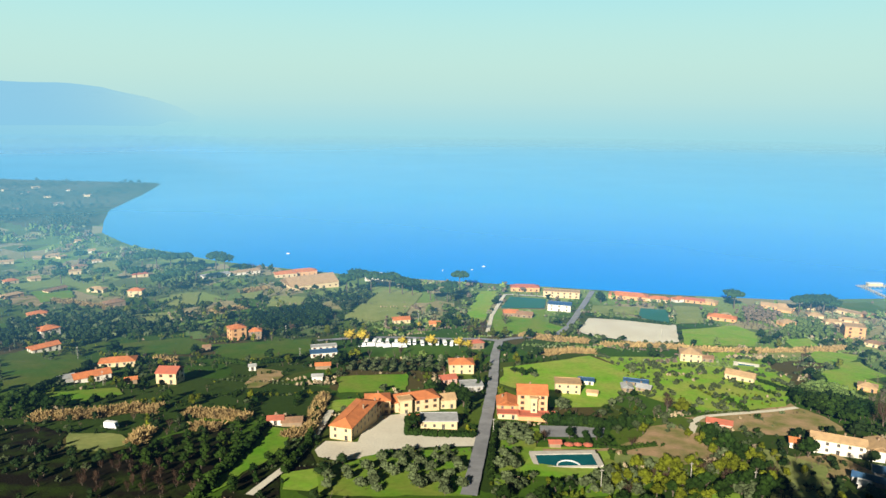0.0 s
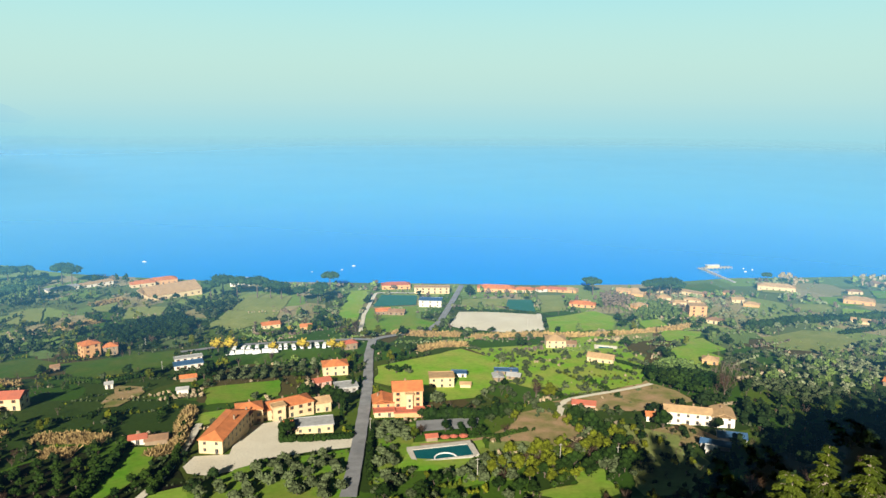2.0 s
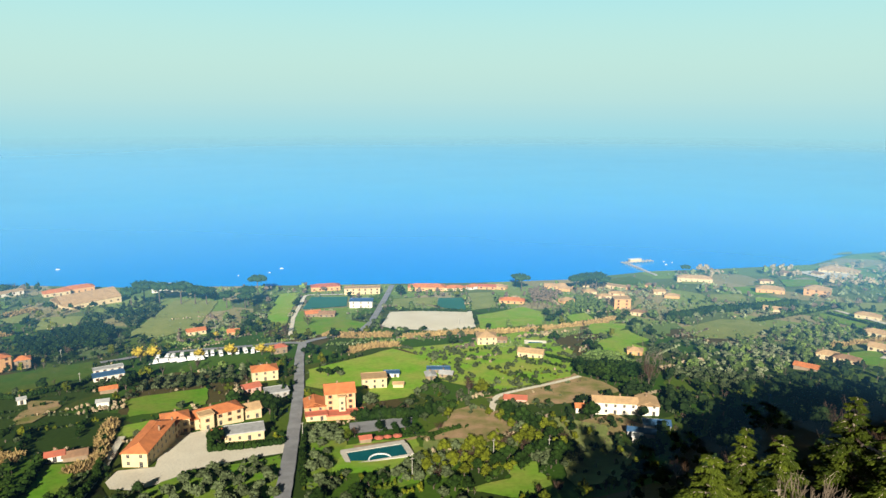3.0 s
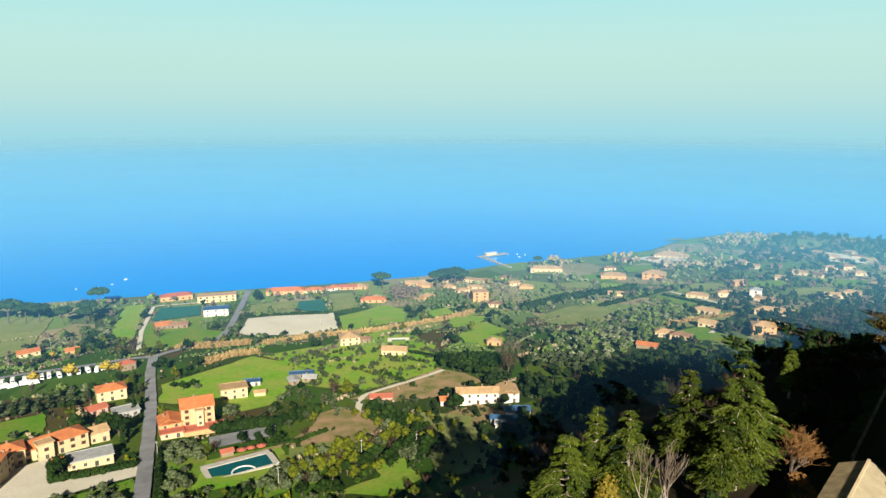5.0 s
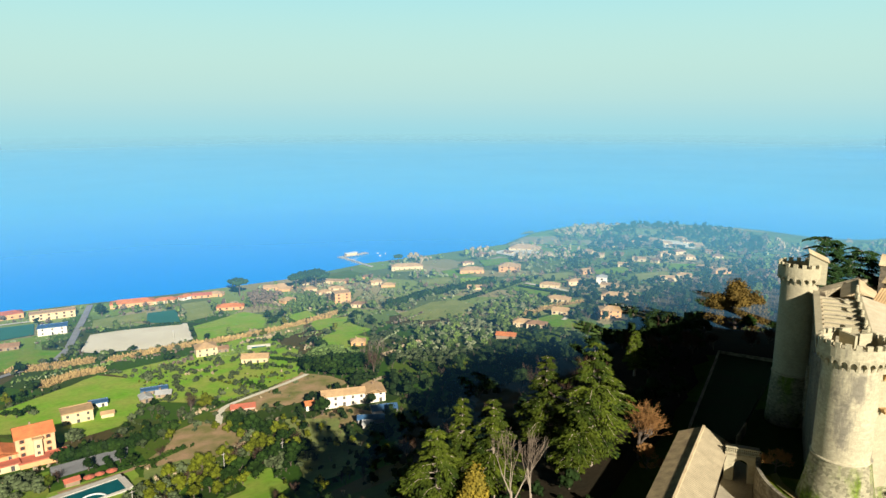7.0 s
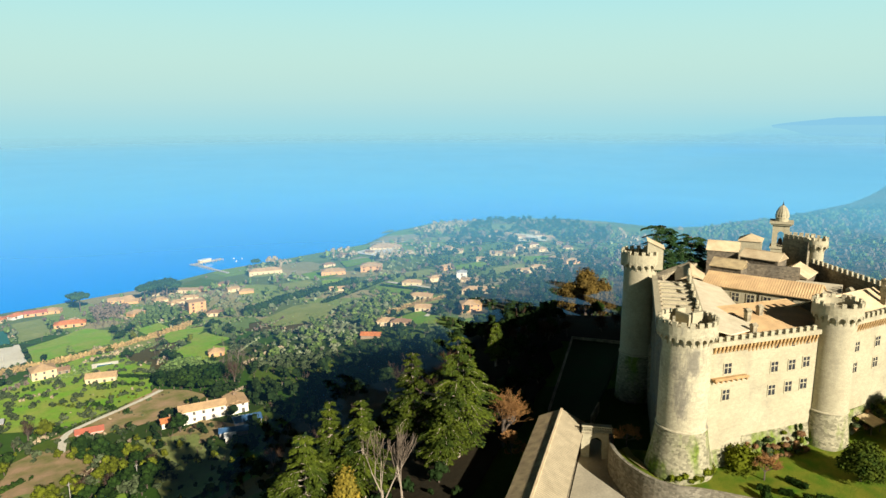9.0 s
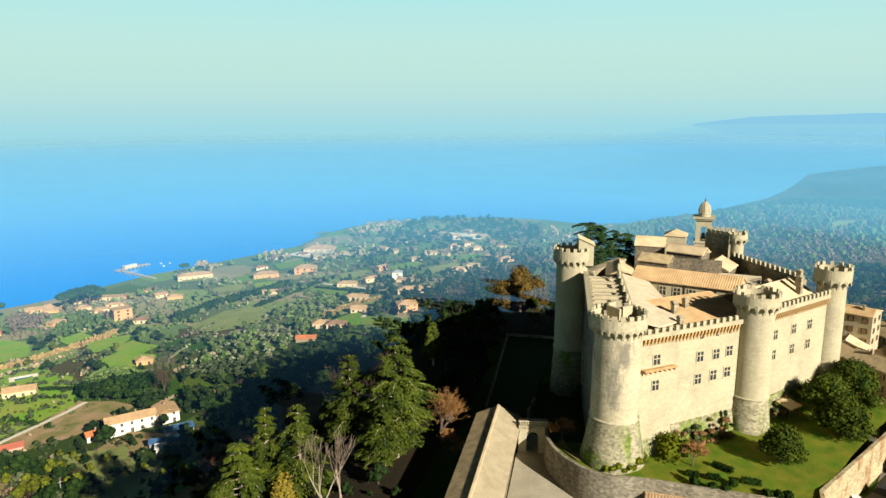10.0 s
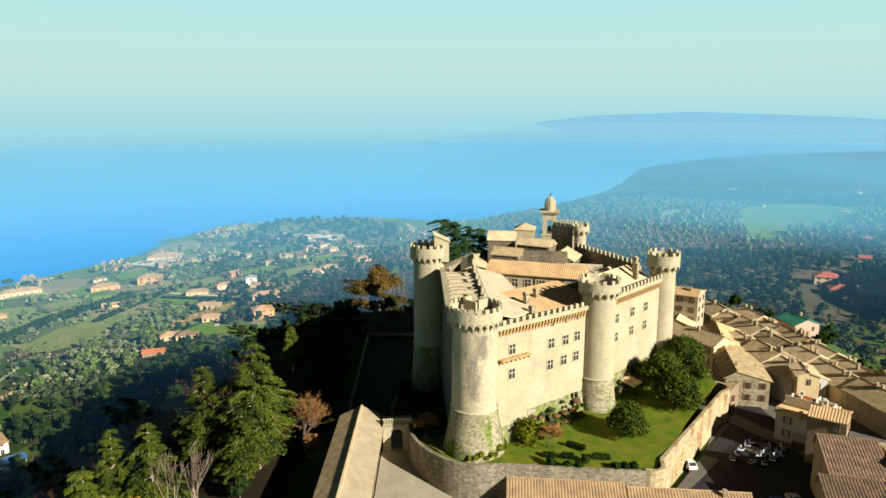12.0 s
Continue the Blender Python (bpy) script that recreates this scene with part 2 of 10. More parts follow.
def masonry(name, base, other, stain, rough=0.92, wet=0.35, lo=0.48, hi=0.68, rubble=0.0):
    """Old plastered stone: large patches, streaks that run down, pitted grain."""
    mat = material(name, base, rough, other, 0.16, 4.5, 0.6, (0.35, 0.75), 0.2, dist=0.08)
    nodes, links = mat.node_tree.nodes, mat.node_tree.links
    place = nodes.new("ShaderNodeTexCoord")
    shape = nodes.new("ShaderNodeMapping")
    shape.inputs["Scale"].default_value = (0.20, 0.20, 0.085)
    run = nodes.new("ShaderNodeTexNoise")
    run.inputs["Scale"].default_value, run.inputs["Detail"].default_value, run.inputs["Roughness"].default_value = 1.0, 7, 0.65
    fac = nodes.new("ShaderNodeMapRange")
    fac.inputs["From Min"].default_value, fac.inputs["From Max"].default_value = lo, hi
    fac.inputs["To Max"].default_value = wet
    fac.clamp = True
    mix = nodes.new("ShaderNodeMixRGB")
    mix.inputs[2].default_value = (*stain, 1)
    shader = nodes["Principled BSDF"]
    before = shader.inputs["Base Color"].links[0].from_socket
    links.new(place.outputs["Object"], shape.inputs[0])
    links.new(shape.outputs[0], run.inputs["Vector"])
    links.new(run.outputs["Fac"], fac.inputs["Value"])
    links.new(fac.outputs[0], mix.inputs[0])
    links.new(before, mix.inputs[1])
    # rough stones of half a metre, each of its own tone
    squat, stones, sep, tone2, course = nodes.new("ShaderNodeMapping"), nodes.new("ShaderNodeTexVoronoi"), nodes.new("ShaderNodeSeparateXYZ"), nodes.new("ShaderNodeMapRange"), nodes.new("ShaderNodeHueSaturation")
    squat.inputs["Scale"].default_value = (1.6, 1.6, 2.7)
    stones.inputs["Scale"].default_value = 1.0
    tone2.inputs["To Min"].default_value, tone2.inputs["To Max"].default_value = 1 - rubble, 1 + rubble * 0.7
    links.new(place.outputs["Object"], squat.inputs[0])
    links.new(squat.outputs[0], stones.inputs["Vector"])
    links.new(stones.outputs["Color"], sep.inputs[0])
    links.new(sep.outputs[0], tone2.inputs["Value"])
    links.new(tone2.outputs[0], course.inputs["Value"])
    links.new(mix.outputs[0], course.inputs["Color"])
    links.new(course.outputs[0], shader.inputs["Base Color"])
    return mat


M_CASTLE = masonry("castle_stone", (0.39, 0.345, 0.23), (0.34, 0.295, 0.19), (0.21, 0.185, 0.135), wet=0.45, lo=0.52, rubble=0.09)
M_STAINED = masonry("stained_tower_stone", (0.43, 0.38, 0.255), (0.36, 0.315, 0.21), (0.13, 0.118, 0.095), wet=0.75, lo=0.51, hi=0.60, rubble=0.14)
# darker weathered stone; puts the lake wall's shade into its colour
M_DARKSTONE = masonry("shade_dark_weathered_stone", (0.19, 0.155, 0.105), (0.14, 0.115, 0.08), (0.08, 0.07, 0.055), wet=0.7, rubble=0.35)
M_CASTLE_OLD = masonry("weathered_stone", (0.33, 0.28, 0.18), (0.24, 0.20, 0.13), (0.12, 0.10, 0.075), wet=0.7, rubble=0.35)
M_SCARP = masonry("mossy_scarp", (0.29, 0.26, 0.17), (0.20, 0.185, 0.11), (0.105, 0.15, 0.015), wet=0.95, lo=0.46, hi=0.60, rubble=0.4)
M_BRICKCORBEL = material("brick_corbel", (0.44, 0.28, 0.12), 0.9, (0.33, 0.20, 0.09), 1.0, 6.0, 0.4)
M_ROOFSTONE = material("pale_roof_paving", (0.60, 0.52, 0.36), 0.9, (0.50, 0.42, 0.28), 0.5, 5.0, 0.4, (0.35, 0.7))
M_COPPI = material("old_pantiles", (0.58, 0.46, 0.28), 0.9, (0.45, 0.34, 0.20), 0.35, 5.0, 0.4, rand=0.3)
M_COPPI_RED = material("warm_pantiles", (0.60, 0.40, 0.20), 0.9, (0.47, 0.31, 0.155), 0.35, 5.0, 0.4, rand=0.35)
M_COPPI_DARK = material("mossy_pantiles", (0.42, 0.32, 0.17), 0.92, (0.27, 0.205, 0.115), 0.6, 5.0, 0.4, rand=0.45)
M_LAWN = material("castle_lawn", (0.050, 0.115, 0.006), 0.95, (0.150, 0.150, 0.016), 0.30, 3.5, 0.8, (0.3, 0.7), 0.1, dist=0.12)
M_PAVING = material("street_paving", (0.13, 0.118, 0.10), 0.9, (0.095, 0.088, 0.078), 0.12, 3.0, 0.3, (0.35, 0.7))
M_RAMP = material("pale_ramp_paving", (0.34, 0.30, 0.215), 0.92, (0.25, 0.22, 0.155), 0.18, 2.5, 0.35, (0.3, 0.7))
M_COBBLE = material("dark_cobbles", (0.022, 0.022, 0.025), 0.9, (0.014, 0.014, 0.016), 0.3, 4.0, 0.4)
# dark copy of the lawn that holds the terrace's shade
M_SHADE_LAWN = material("shade_dark_lawn", (0.022, 0.050, 0.012), 0.95, (0.03, 0.045, 0.014), 0.15, 2.5, 0.6, (0.3, 0.7), 0.1, dist=0.12)
M_LICHEN = material("lichened_dark_tiles", (0.20, 0.125, 0.075), 0.92, (0.10, 0.07, 0.05), 0.8, 4.0, 0.4, rand=0.45)
M_PALETILE = material("pale_worn_tiles", (0.40, 0.33, 0.21), 0.92, (0.31, 0.255, 0.16), 0.5, 4.0, 0.4, rand=0.3)
M_COPPI_BROWN = material("brown_pantiles", (0.40, 0.27, 0.145), 0.92, (0.27, 0.18, 0.10), 0.5, 5.0, 0.4, rand=0.4)
# near black, so that the slope's shade sits in the floor colour
M_SHADE_FLOOR = material("shade_dark_floor", (0.020, 0.019, 0.012), 0.98, (0.035, 0.026, 0.015), 0.05, 1.0, 0.5, (0.35, 0.7), 0.05, dist=0.2)


M_FARLAND = material("distant_land", (0.055, 0.075, 0.03), 0.95, (0.12, 0.11, 0.06), 0.006, 0.05, 0.0, (0.35, 0.65), 0.1)
M_FARTREE = material("distant_trees", (0.035, 0.05, 0.02), 0.95, (0.055, 0.06, 0.03), 0.01, 0.09, 0.0, (0.35, 0.65), 0.1)
LEAF_MATS["distant"] = M_FARTREE


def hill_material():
    """Distant hills as a blue glow that stands in for haze, fading toward their foot."""
    mat = bpy.data.materials.new("haze_glow_hills")
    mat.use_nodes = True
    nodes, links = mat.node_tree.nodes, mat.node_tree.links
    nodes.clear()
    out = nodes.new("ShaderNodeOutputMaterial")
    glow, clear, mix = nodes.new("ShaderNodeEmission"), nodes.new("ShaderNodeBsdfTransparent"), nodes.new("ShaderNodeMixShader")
    # the hills glow in haze blue instead of being lit
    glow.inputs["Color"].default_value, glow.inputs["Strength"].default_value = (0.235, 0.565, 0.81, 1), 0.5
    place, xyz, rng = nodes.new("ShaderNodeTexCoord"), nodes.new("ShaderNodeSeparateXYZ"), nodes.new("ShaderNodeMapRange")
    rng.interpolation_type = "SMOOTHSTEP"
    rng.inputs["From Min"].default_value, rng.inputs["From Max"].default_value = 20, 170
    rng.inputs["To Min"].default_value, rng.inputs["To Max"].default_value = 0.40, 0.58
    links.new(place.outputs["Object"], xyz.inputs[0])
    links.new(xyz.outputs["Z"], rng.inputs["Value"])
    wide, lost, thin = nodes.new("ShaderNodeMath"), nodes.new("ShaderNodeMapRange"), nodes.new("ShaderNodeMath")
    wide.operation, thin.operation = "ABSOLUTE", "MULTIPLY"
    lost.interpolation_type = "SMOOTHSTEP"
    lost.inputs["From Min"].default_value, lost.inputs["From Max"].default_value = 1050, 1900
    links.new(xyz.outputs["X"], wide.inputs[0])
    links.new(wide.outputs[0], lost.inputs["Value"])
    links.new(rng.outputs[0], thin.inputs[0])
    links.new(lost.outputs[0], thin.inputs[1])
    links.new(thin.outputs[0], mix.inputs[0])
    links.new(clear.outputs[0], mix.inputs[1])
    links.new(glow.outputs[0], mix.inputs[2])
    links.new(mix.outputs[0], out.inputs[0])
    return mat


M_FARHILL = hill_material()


def water_material():
    mat = bpy.data.materials.new("lake_water")
    mat.use_nodes = True
    nodes, links = mat.node_tree.nodes, mat.node_tree.links
    shader = nodes["Principled BSDF"]
    shader.inputs["Roughness"].default_value = 0.15
    shader.inputs["IOR"].default_value = 1.33
    place = nodes.new("ShaderNodeTexCoord")
    drift = nodes.new("ShaderNodeTexNoise")
    drift.inputs["Scale"].default_value, drift.inputs["Detail"].default_value = 0.004, 3
    ramp = nodes.new("ShaderNodeValToRGB")
    ramp.color_ramp.elements[0].color, ramp.color_ramp.elements[1].color = (0.006, 0.30, 0.77, 1), (0.009, 0.32, 0.81, 1)
    links.new(place.outputs["Object"], drift.inputs["Vector"])
    links.new(drift.outputs["Fac"], ramp.inputs[0])
    links.new(ramp.outputs[0], shader.inputs["Base Color"])
    return mat


M_WATER = water_material()

# ---- the lie of the land ----
SHORE = np.array([(-4800, 3300), (-2300, 2300), (-1150, 1840), (-735, 1785), (-683, 1553), (-655, 1390), (-636, 1286), (-583, 1154), (-534, 1046), (-476, 978), (-436, 937), (-362, 894),
                  (-303, 853), (-248, 826), (-118, 778), (11, 748), (132, 722), (243, 696), (353, 680), (470, 690), (594, 668), (690, 645), (790, 688),
                  (880, 690), (942, 605), (952, 510), (985, 425), (1010, 375), (1100, 322), (1180, 292), (1290, 245), (1420, 205), (1560, 150),
                  (1720, 150), (1950, 180), (2188, 195), (2300, 160), (2616, 43), (3000, -190), (3400, -700), (4900, -1500)], float)


def smooth(a, b, v):
    u = np.clip((v - a) / (b - a), 0, 1)
    return u * u * (3 - 2 * u)


def inland(x, y):
    """Metres from the shore, above zero on land."""
    x, y = np.asarray(x, float), np.asarray(y, float)
    best = np.full(np.broadcast(x, y).shape, 1e9)
    a, b = SHORE[:-1], SHORE[1:]
    for p, q in zip(a, b):
        d = q - p
        u = np.clip(((x - p[0]) * d[0] + (y - p[1]) * d[1]) / (d @ d), 0, 1)
        best = np.minimum(best, np.hypot(x - p[0] - u * d[0], y - p[1] - u * d[1]))
    line = np.interp(x, SHORE[:, 0], SHORE[:, 1])
    return np.where(y < line, best, -best)


def ground(x, y):
    """The height of the land."""
    x, y = np.asarray(x, float), np.asarray(y, float)
    s = inland(x, y)
    c = np.clip(s, 0, 620)
    low = np.where(s > 0, 0.8 + 0.045 * c + 0.00011 * c * c, 0.8 + 0.06 * s)
    low = low + 1.6 * np.sin(x / 83 + 0.4) * np.sin(y / 67) * smooth(40, 200, s)
    # the wooded hill and the far slopes in the east
    low = low + 34 * np.exp(-(((x - 960) / 240) ** 2 + ((y - 120) / 130) ** 2)) + 16 * np.exp(-(((x - 1500) / 330) ** 2 + ((y - 30) / 150) ** 2))
    low = low + 12 * np.exp(-(((x - 880) / 230) ** 2 + ((y - 520) / 130) ** 2))
    low = low * (1 - 0.72 * smooth(1000, 1700, np.hypot(x, y)))
    # an unseen hill added south of the town to shade the valley behind it
    low = low + 78 * np.exp(-(((x - 430) / 140) ** 2 + ((y + 225) / 62) ** 2))
    # the castle's ridge
    m = (x - 96) * 0.915 + (y - 51) * 0.404
    n = -(x - 96) * 0.404 + (y - 51) * 0.915
    up = (1 - smooth(10, 150, n)) * smooth(-235, -125, n) * (1 - smooth(115, 330, m))
    return low + (111.5 - low) * up


# ---- helpers for building ----
def mesh_of(name, verts, faces, mats=None, mat=None, smooth_faces=False):
    me = bpy.data.meshes.new(name)
    me.from_pydata([tuple(v) for v in verts], [], [tuple(f) for f in faces])
    for x in ([mat] if mat else (mats or [])):
        me.materials.append(x)
    if smooth_faces:
        me.polygons.foreach_set("use_smooth", [True] * len(me.polygons))
    me.update()
    return me


# ---- ground and lake ----
def build_land():
    az = np.radians(np.concatenate([np.arange(-48, 114, 0.5), np.arange(114, 312, 4.0)]))
    rad = np.concatenate([[0.02], np.arange(12, 300, 6.0), np.geomspace(300, 6000, 150)])
    A, R = np.meshgrid(az, rad, indexing="ij")
    X, Y = R * np.sin(A), R * np.cos(A)
    Z = np.maximum(ground(X, Y), -12)
    na, nr = A.shape
    verts = np.stack([X, Y, Z], -1).reshape(-1, 3)
    i, j = np.meshgrid(np.arange(na), np.arange(nr - 1), indexing="ij")
    k = (i + 1) % na
    faces = np.stack([i * nr + j, k * nr + j, k * nr + j + 1, i * nr + j + 1], -1).reshape(-1, 4)
    me = mesh_of("ground", verts.tolist(), faces[:, ::-1].tolist(), mats=(M_GRASS, M_LAKESIDE, M_FARLAND, M_HILLWOOD), smooth_faces=True)
    # ground beyond some 600 m takes the haze-pale grass
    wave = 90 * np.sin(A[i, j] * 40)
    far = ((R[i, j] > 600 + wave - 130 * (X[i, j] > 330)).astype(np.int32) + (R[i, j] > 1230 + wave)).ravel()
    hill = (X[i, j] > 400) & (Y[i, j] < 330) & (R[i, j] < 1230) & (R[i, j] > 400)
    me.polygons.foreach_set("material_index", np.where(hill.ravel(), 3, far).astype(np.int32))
    tagged(new("ground", me), "green hillside falling from the castle to the lake", "ground", kind="structure")
    a = np.radians(np.arange(0, 360, 5))
    wv = [(0, 0, 0)] + [(9000 * math.sin(t), 9000 * math.cos(t), 0) for t in a]
    wf = [(0, 1 + (q + 1) % len(a), 1 + q) for q in range(len(a))]
    tagged(new("water", mesh_of("water", wv, wf, mat=M_WATER)), "calm blue lake under haze", "lake", kind="structure")


build_land()


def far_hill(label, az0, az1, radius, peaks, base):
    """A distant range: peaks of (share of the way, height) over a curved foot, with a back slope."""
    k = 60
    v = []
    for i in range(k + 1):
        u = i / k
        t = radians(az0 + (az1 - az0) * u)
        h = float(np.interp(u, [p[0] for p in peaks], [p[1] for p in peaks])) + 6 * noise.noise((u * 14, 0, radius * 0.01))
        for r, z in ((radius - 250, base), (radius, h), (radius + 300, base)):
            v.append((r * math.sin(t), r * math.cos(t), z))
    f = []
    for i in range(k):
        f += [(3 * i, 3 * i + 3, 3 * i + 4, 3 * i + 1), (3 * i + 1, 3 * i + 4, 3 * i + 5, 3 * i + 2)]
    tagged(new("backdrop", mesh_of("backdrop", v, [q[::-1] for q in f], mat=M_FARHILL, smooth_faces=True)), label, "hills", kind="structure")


def haze_bank():
    """A glowing sheet added in place of mist over the far water, which hides where lake and sky meet."""
    mat = bpy.data.materials.new("lake_mist_glow")
    mat.use_nodes = True
    nodes, links = mat.node_tree.nodes, mat.node_tree.links
    nodes.clear()
    out = nodes.new("ShaderNodeOutputMaterial")
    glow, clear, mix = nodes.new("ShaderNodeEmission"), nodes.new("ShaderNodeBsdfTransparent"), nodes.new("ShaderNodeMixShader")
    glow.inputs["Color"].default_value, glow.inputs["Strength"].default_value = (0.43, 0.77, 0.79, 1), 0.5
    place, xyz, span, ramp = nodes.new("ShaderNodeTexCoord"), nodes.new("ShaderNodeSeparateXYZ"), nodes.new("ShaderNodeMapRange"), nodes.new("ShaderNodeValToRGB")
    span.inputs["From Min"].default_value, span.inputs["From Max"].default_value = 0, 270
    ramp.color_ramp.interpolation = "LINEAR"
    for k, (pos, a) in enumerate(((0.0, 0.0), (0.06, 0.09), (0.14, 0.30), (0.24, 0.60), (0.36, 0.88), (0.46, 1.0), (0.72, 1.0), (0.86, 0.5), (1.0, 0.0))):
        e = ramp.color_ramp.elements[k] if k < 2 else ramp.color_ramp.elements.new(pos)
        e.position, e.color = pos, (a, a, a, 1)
    # the haze's colour at each height is painted into the glow
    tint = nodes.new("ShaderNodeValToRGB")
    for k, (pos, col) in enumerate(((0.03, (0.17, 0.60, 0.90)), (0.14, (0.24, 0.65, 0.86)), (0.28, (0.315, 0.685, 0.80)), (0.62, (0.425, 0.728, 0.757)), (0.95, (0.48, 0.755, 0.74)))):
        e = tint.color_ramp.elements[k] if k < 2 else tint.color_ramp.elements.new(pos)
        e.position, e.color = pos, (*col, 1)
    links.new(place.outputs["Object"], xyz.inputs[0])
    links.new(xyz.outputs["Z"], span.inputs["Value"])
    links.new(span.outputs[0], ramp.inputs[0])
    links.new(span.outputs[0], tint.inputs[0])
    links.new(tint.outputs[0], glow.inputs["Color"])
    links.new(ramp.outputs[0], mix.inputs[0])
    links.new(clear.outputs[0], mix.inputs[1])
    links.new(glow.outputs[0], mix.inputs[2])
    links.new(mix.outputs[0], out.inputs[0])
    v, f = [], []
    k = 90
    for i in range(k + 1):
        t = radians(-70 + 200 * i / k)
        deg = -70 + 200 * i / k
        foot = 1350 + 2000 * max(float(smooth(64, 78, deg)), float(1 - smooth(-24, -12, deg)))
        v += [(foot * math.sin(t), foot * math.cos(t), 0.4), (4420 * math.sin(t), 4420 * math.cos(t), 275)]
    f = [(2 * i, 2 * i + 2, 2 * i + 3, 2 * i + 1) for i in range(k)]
    ob = tagged(new("backdrop", mesh_of("backdrop", v, f, mat=mat, smooth_faces=True)), "glowing sheet for mist over the far lake", "mist", kind="structure")
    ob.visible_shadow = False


def valley_mist():
    """A thin level sheet below the hilltop that stands in for haze, thicker toward the lake; it scatters the daylight
    that falls on it.
    """
    mat = bpy.data.materials.new("valley_mist")
    mat.use_nodes = True
    nodes, links = mat.node_tree.nodes, mat.node_tree.links
    nodes.clear()
    out, clear, mix = nodes.new("ShaderNodeOutputMaterial"), nodes.new("ShaderNodeBsdfTransparent"), nodes.new("ShaderNodeMixShader")
    veil = nodes.new("ShaderNodeBsdfDiffuse")
    place, dist, span, ramp = nodes.new("ShaderNodeTexCoord"), nodes.new("ShaderNodeVectorMath"), nodes.new("ShaderNodeMapRange"), nodes.new("ShaderNodeValToRGB")
    drift, swell, thick = nodes.new("ShaderNodeTexNoise"), nodes.new("ShaderNodeMapRange"), nodes.new("ShaderNodeMath")
    dist.operation, thick.operation = "LENGTH", "MULTIPLY"
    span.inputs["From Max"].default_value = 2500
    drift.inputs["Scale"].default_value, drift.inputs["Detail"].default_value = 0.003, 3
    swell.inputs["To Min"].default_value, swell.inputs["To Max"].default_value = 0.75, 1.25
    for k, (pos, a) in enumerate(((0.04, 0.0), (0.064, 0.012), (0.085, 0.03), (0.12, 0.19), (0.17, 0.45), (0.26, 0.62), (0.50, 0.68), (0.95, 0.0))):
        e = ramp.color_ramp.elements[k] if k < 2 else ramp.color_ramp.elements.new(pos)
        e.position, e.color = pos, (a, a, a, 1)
    # haze colour painted by distance, from deep blue to pale
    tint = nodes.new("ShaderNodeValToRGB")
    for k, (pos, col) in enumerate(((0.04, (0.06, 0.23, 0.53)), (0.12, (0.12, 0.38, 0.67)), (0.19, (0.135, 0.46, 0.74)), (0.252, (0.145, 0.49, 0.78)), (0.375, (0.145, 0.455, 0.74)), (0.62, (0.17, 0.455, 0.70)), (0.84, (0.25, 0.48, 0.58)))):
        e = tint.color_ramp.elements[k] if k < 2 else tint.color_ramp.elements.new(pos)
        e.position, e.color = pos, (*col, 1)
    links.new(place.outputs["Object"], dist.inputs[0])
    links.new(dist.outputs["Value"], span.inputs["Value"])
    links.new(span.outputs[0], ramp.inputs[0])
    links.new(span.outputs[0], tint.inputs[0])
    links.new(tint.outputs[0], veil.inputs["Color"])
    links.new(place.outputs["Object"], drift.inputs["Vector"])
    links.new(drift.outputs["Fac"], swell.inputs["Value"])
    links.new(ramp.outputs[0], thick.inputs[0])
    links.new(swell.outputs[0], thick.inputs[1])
    # the sheet's haze is laid on thicker along the shore toward the east
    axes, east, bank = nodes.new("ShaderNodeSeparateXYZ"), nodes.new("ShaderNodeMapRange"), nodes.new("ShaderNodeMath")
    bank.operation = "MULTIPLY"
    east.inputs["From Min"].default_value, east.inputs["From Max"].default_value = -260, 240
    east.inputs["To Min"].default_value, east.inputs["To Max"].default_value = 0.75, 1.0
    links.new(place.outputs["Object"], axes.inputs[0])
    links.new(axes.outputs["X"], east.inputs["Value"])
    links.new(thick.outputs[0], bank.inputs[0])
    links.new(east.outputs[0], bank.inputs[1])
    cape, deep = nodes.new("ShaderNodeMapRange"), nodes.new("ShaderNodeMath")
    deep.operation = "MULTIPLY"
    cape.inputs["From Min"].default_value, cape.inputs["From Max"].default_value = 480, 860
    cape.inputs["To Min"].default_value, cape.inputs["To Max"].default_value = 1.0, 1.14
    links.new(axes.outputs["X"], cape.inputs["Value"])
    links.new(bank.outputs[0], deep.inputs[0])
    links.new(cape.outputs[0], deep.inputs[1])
    # the painted haze is held back in the near south
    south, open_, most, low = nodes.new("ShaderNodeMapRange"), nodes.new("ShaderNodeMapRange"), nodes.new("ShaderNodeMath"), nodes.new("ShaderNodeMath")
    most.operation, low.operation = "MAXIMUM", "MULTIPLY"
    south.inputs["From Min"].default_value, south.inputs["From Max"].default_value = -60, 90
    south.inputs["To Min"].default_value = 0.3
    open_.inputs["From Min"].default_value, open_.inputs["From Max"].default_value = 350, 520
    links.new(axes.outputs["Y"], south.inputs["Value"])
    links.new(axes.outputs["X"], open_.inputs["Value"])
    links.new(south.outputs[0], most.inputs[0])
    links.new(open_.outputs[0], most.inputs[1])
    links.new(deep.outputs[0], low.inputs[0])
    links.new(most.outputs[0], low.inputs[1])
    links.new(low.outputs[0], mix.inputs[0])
    links.new(clear.outputs[0], mix.inputs[1])
    links.new(veil.outputs[0], mix.inputs[2])
    links.new(mix.outputs[0], out.inputs[0])
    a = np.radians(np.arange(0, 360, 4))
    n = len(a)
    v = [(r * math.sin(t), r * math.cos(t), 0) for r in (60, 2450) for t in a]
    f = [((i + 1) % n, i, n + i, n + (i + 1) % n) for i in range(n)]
    ob = tagged(new("mist", mesh_of("mist", v, f, mat=mat)), "thin tinted sheet for blue haze over the valley", "mist", kind="structure")
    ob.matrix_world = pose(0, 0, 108)
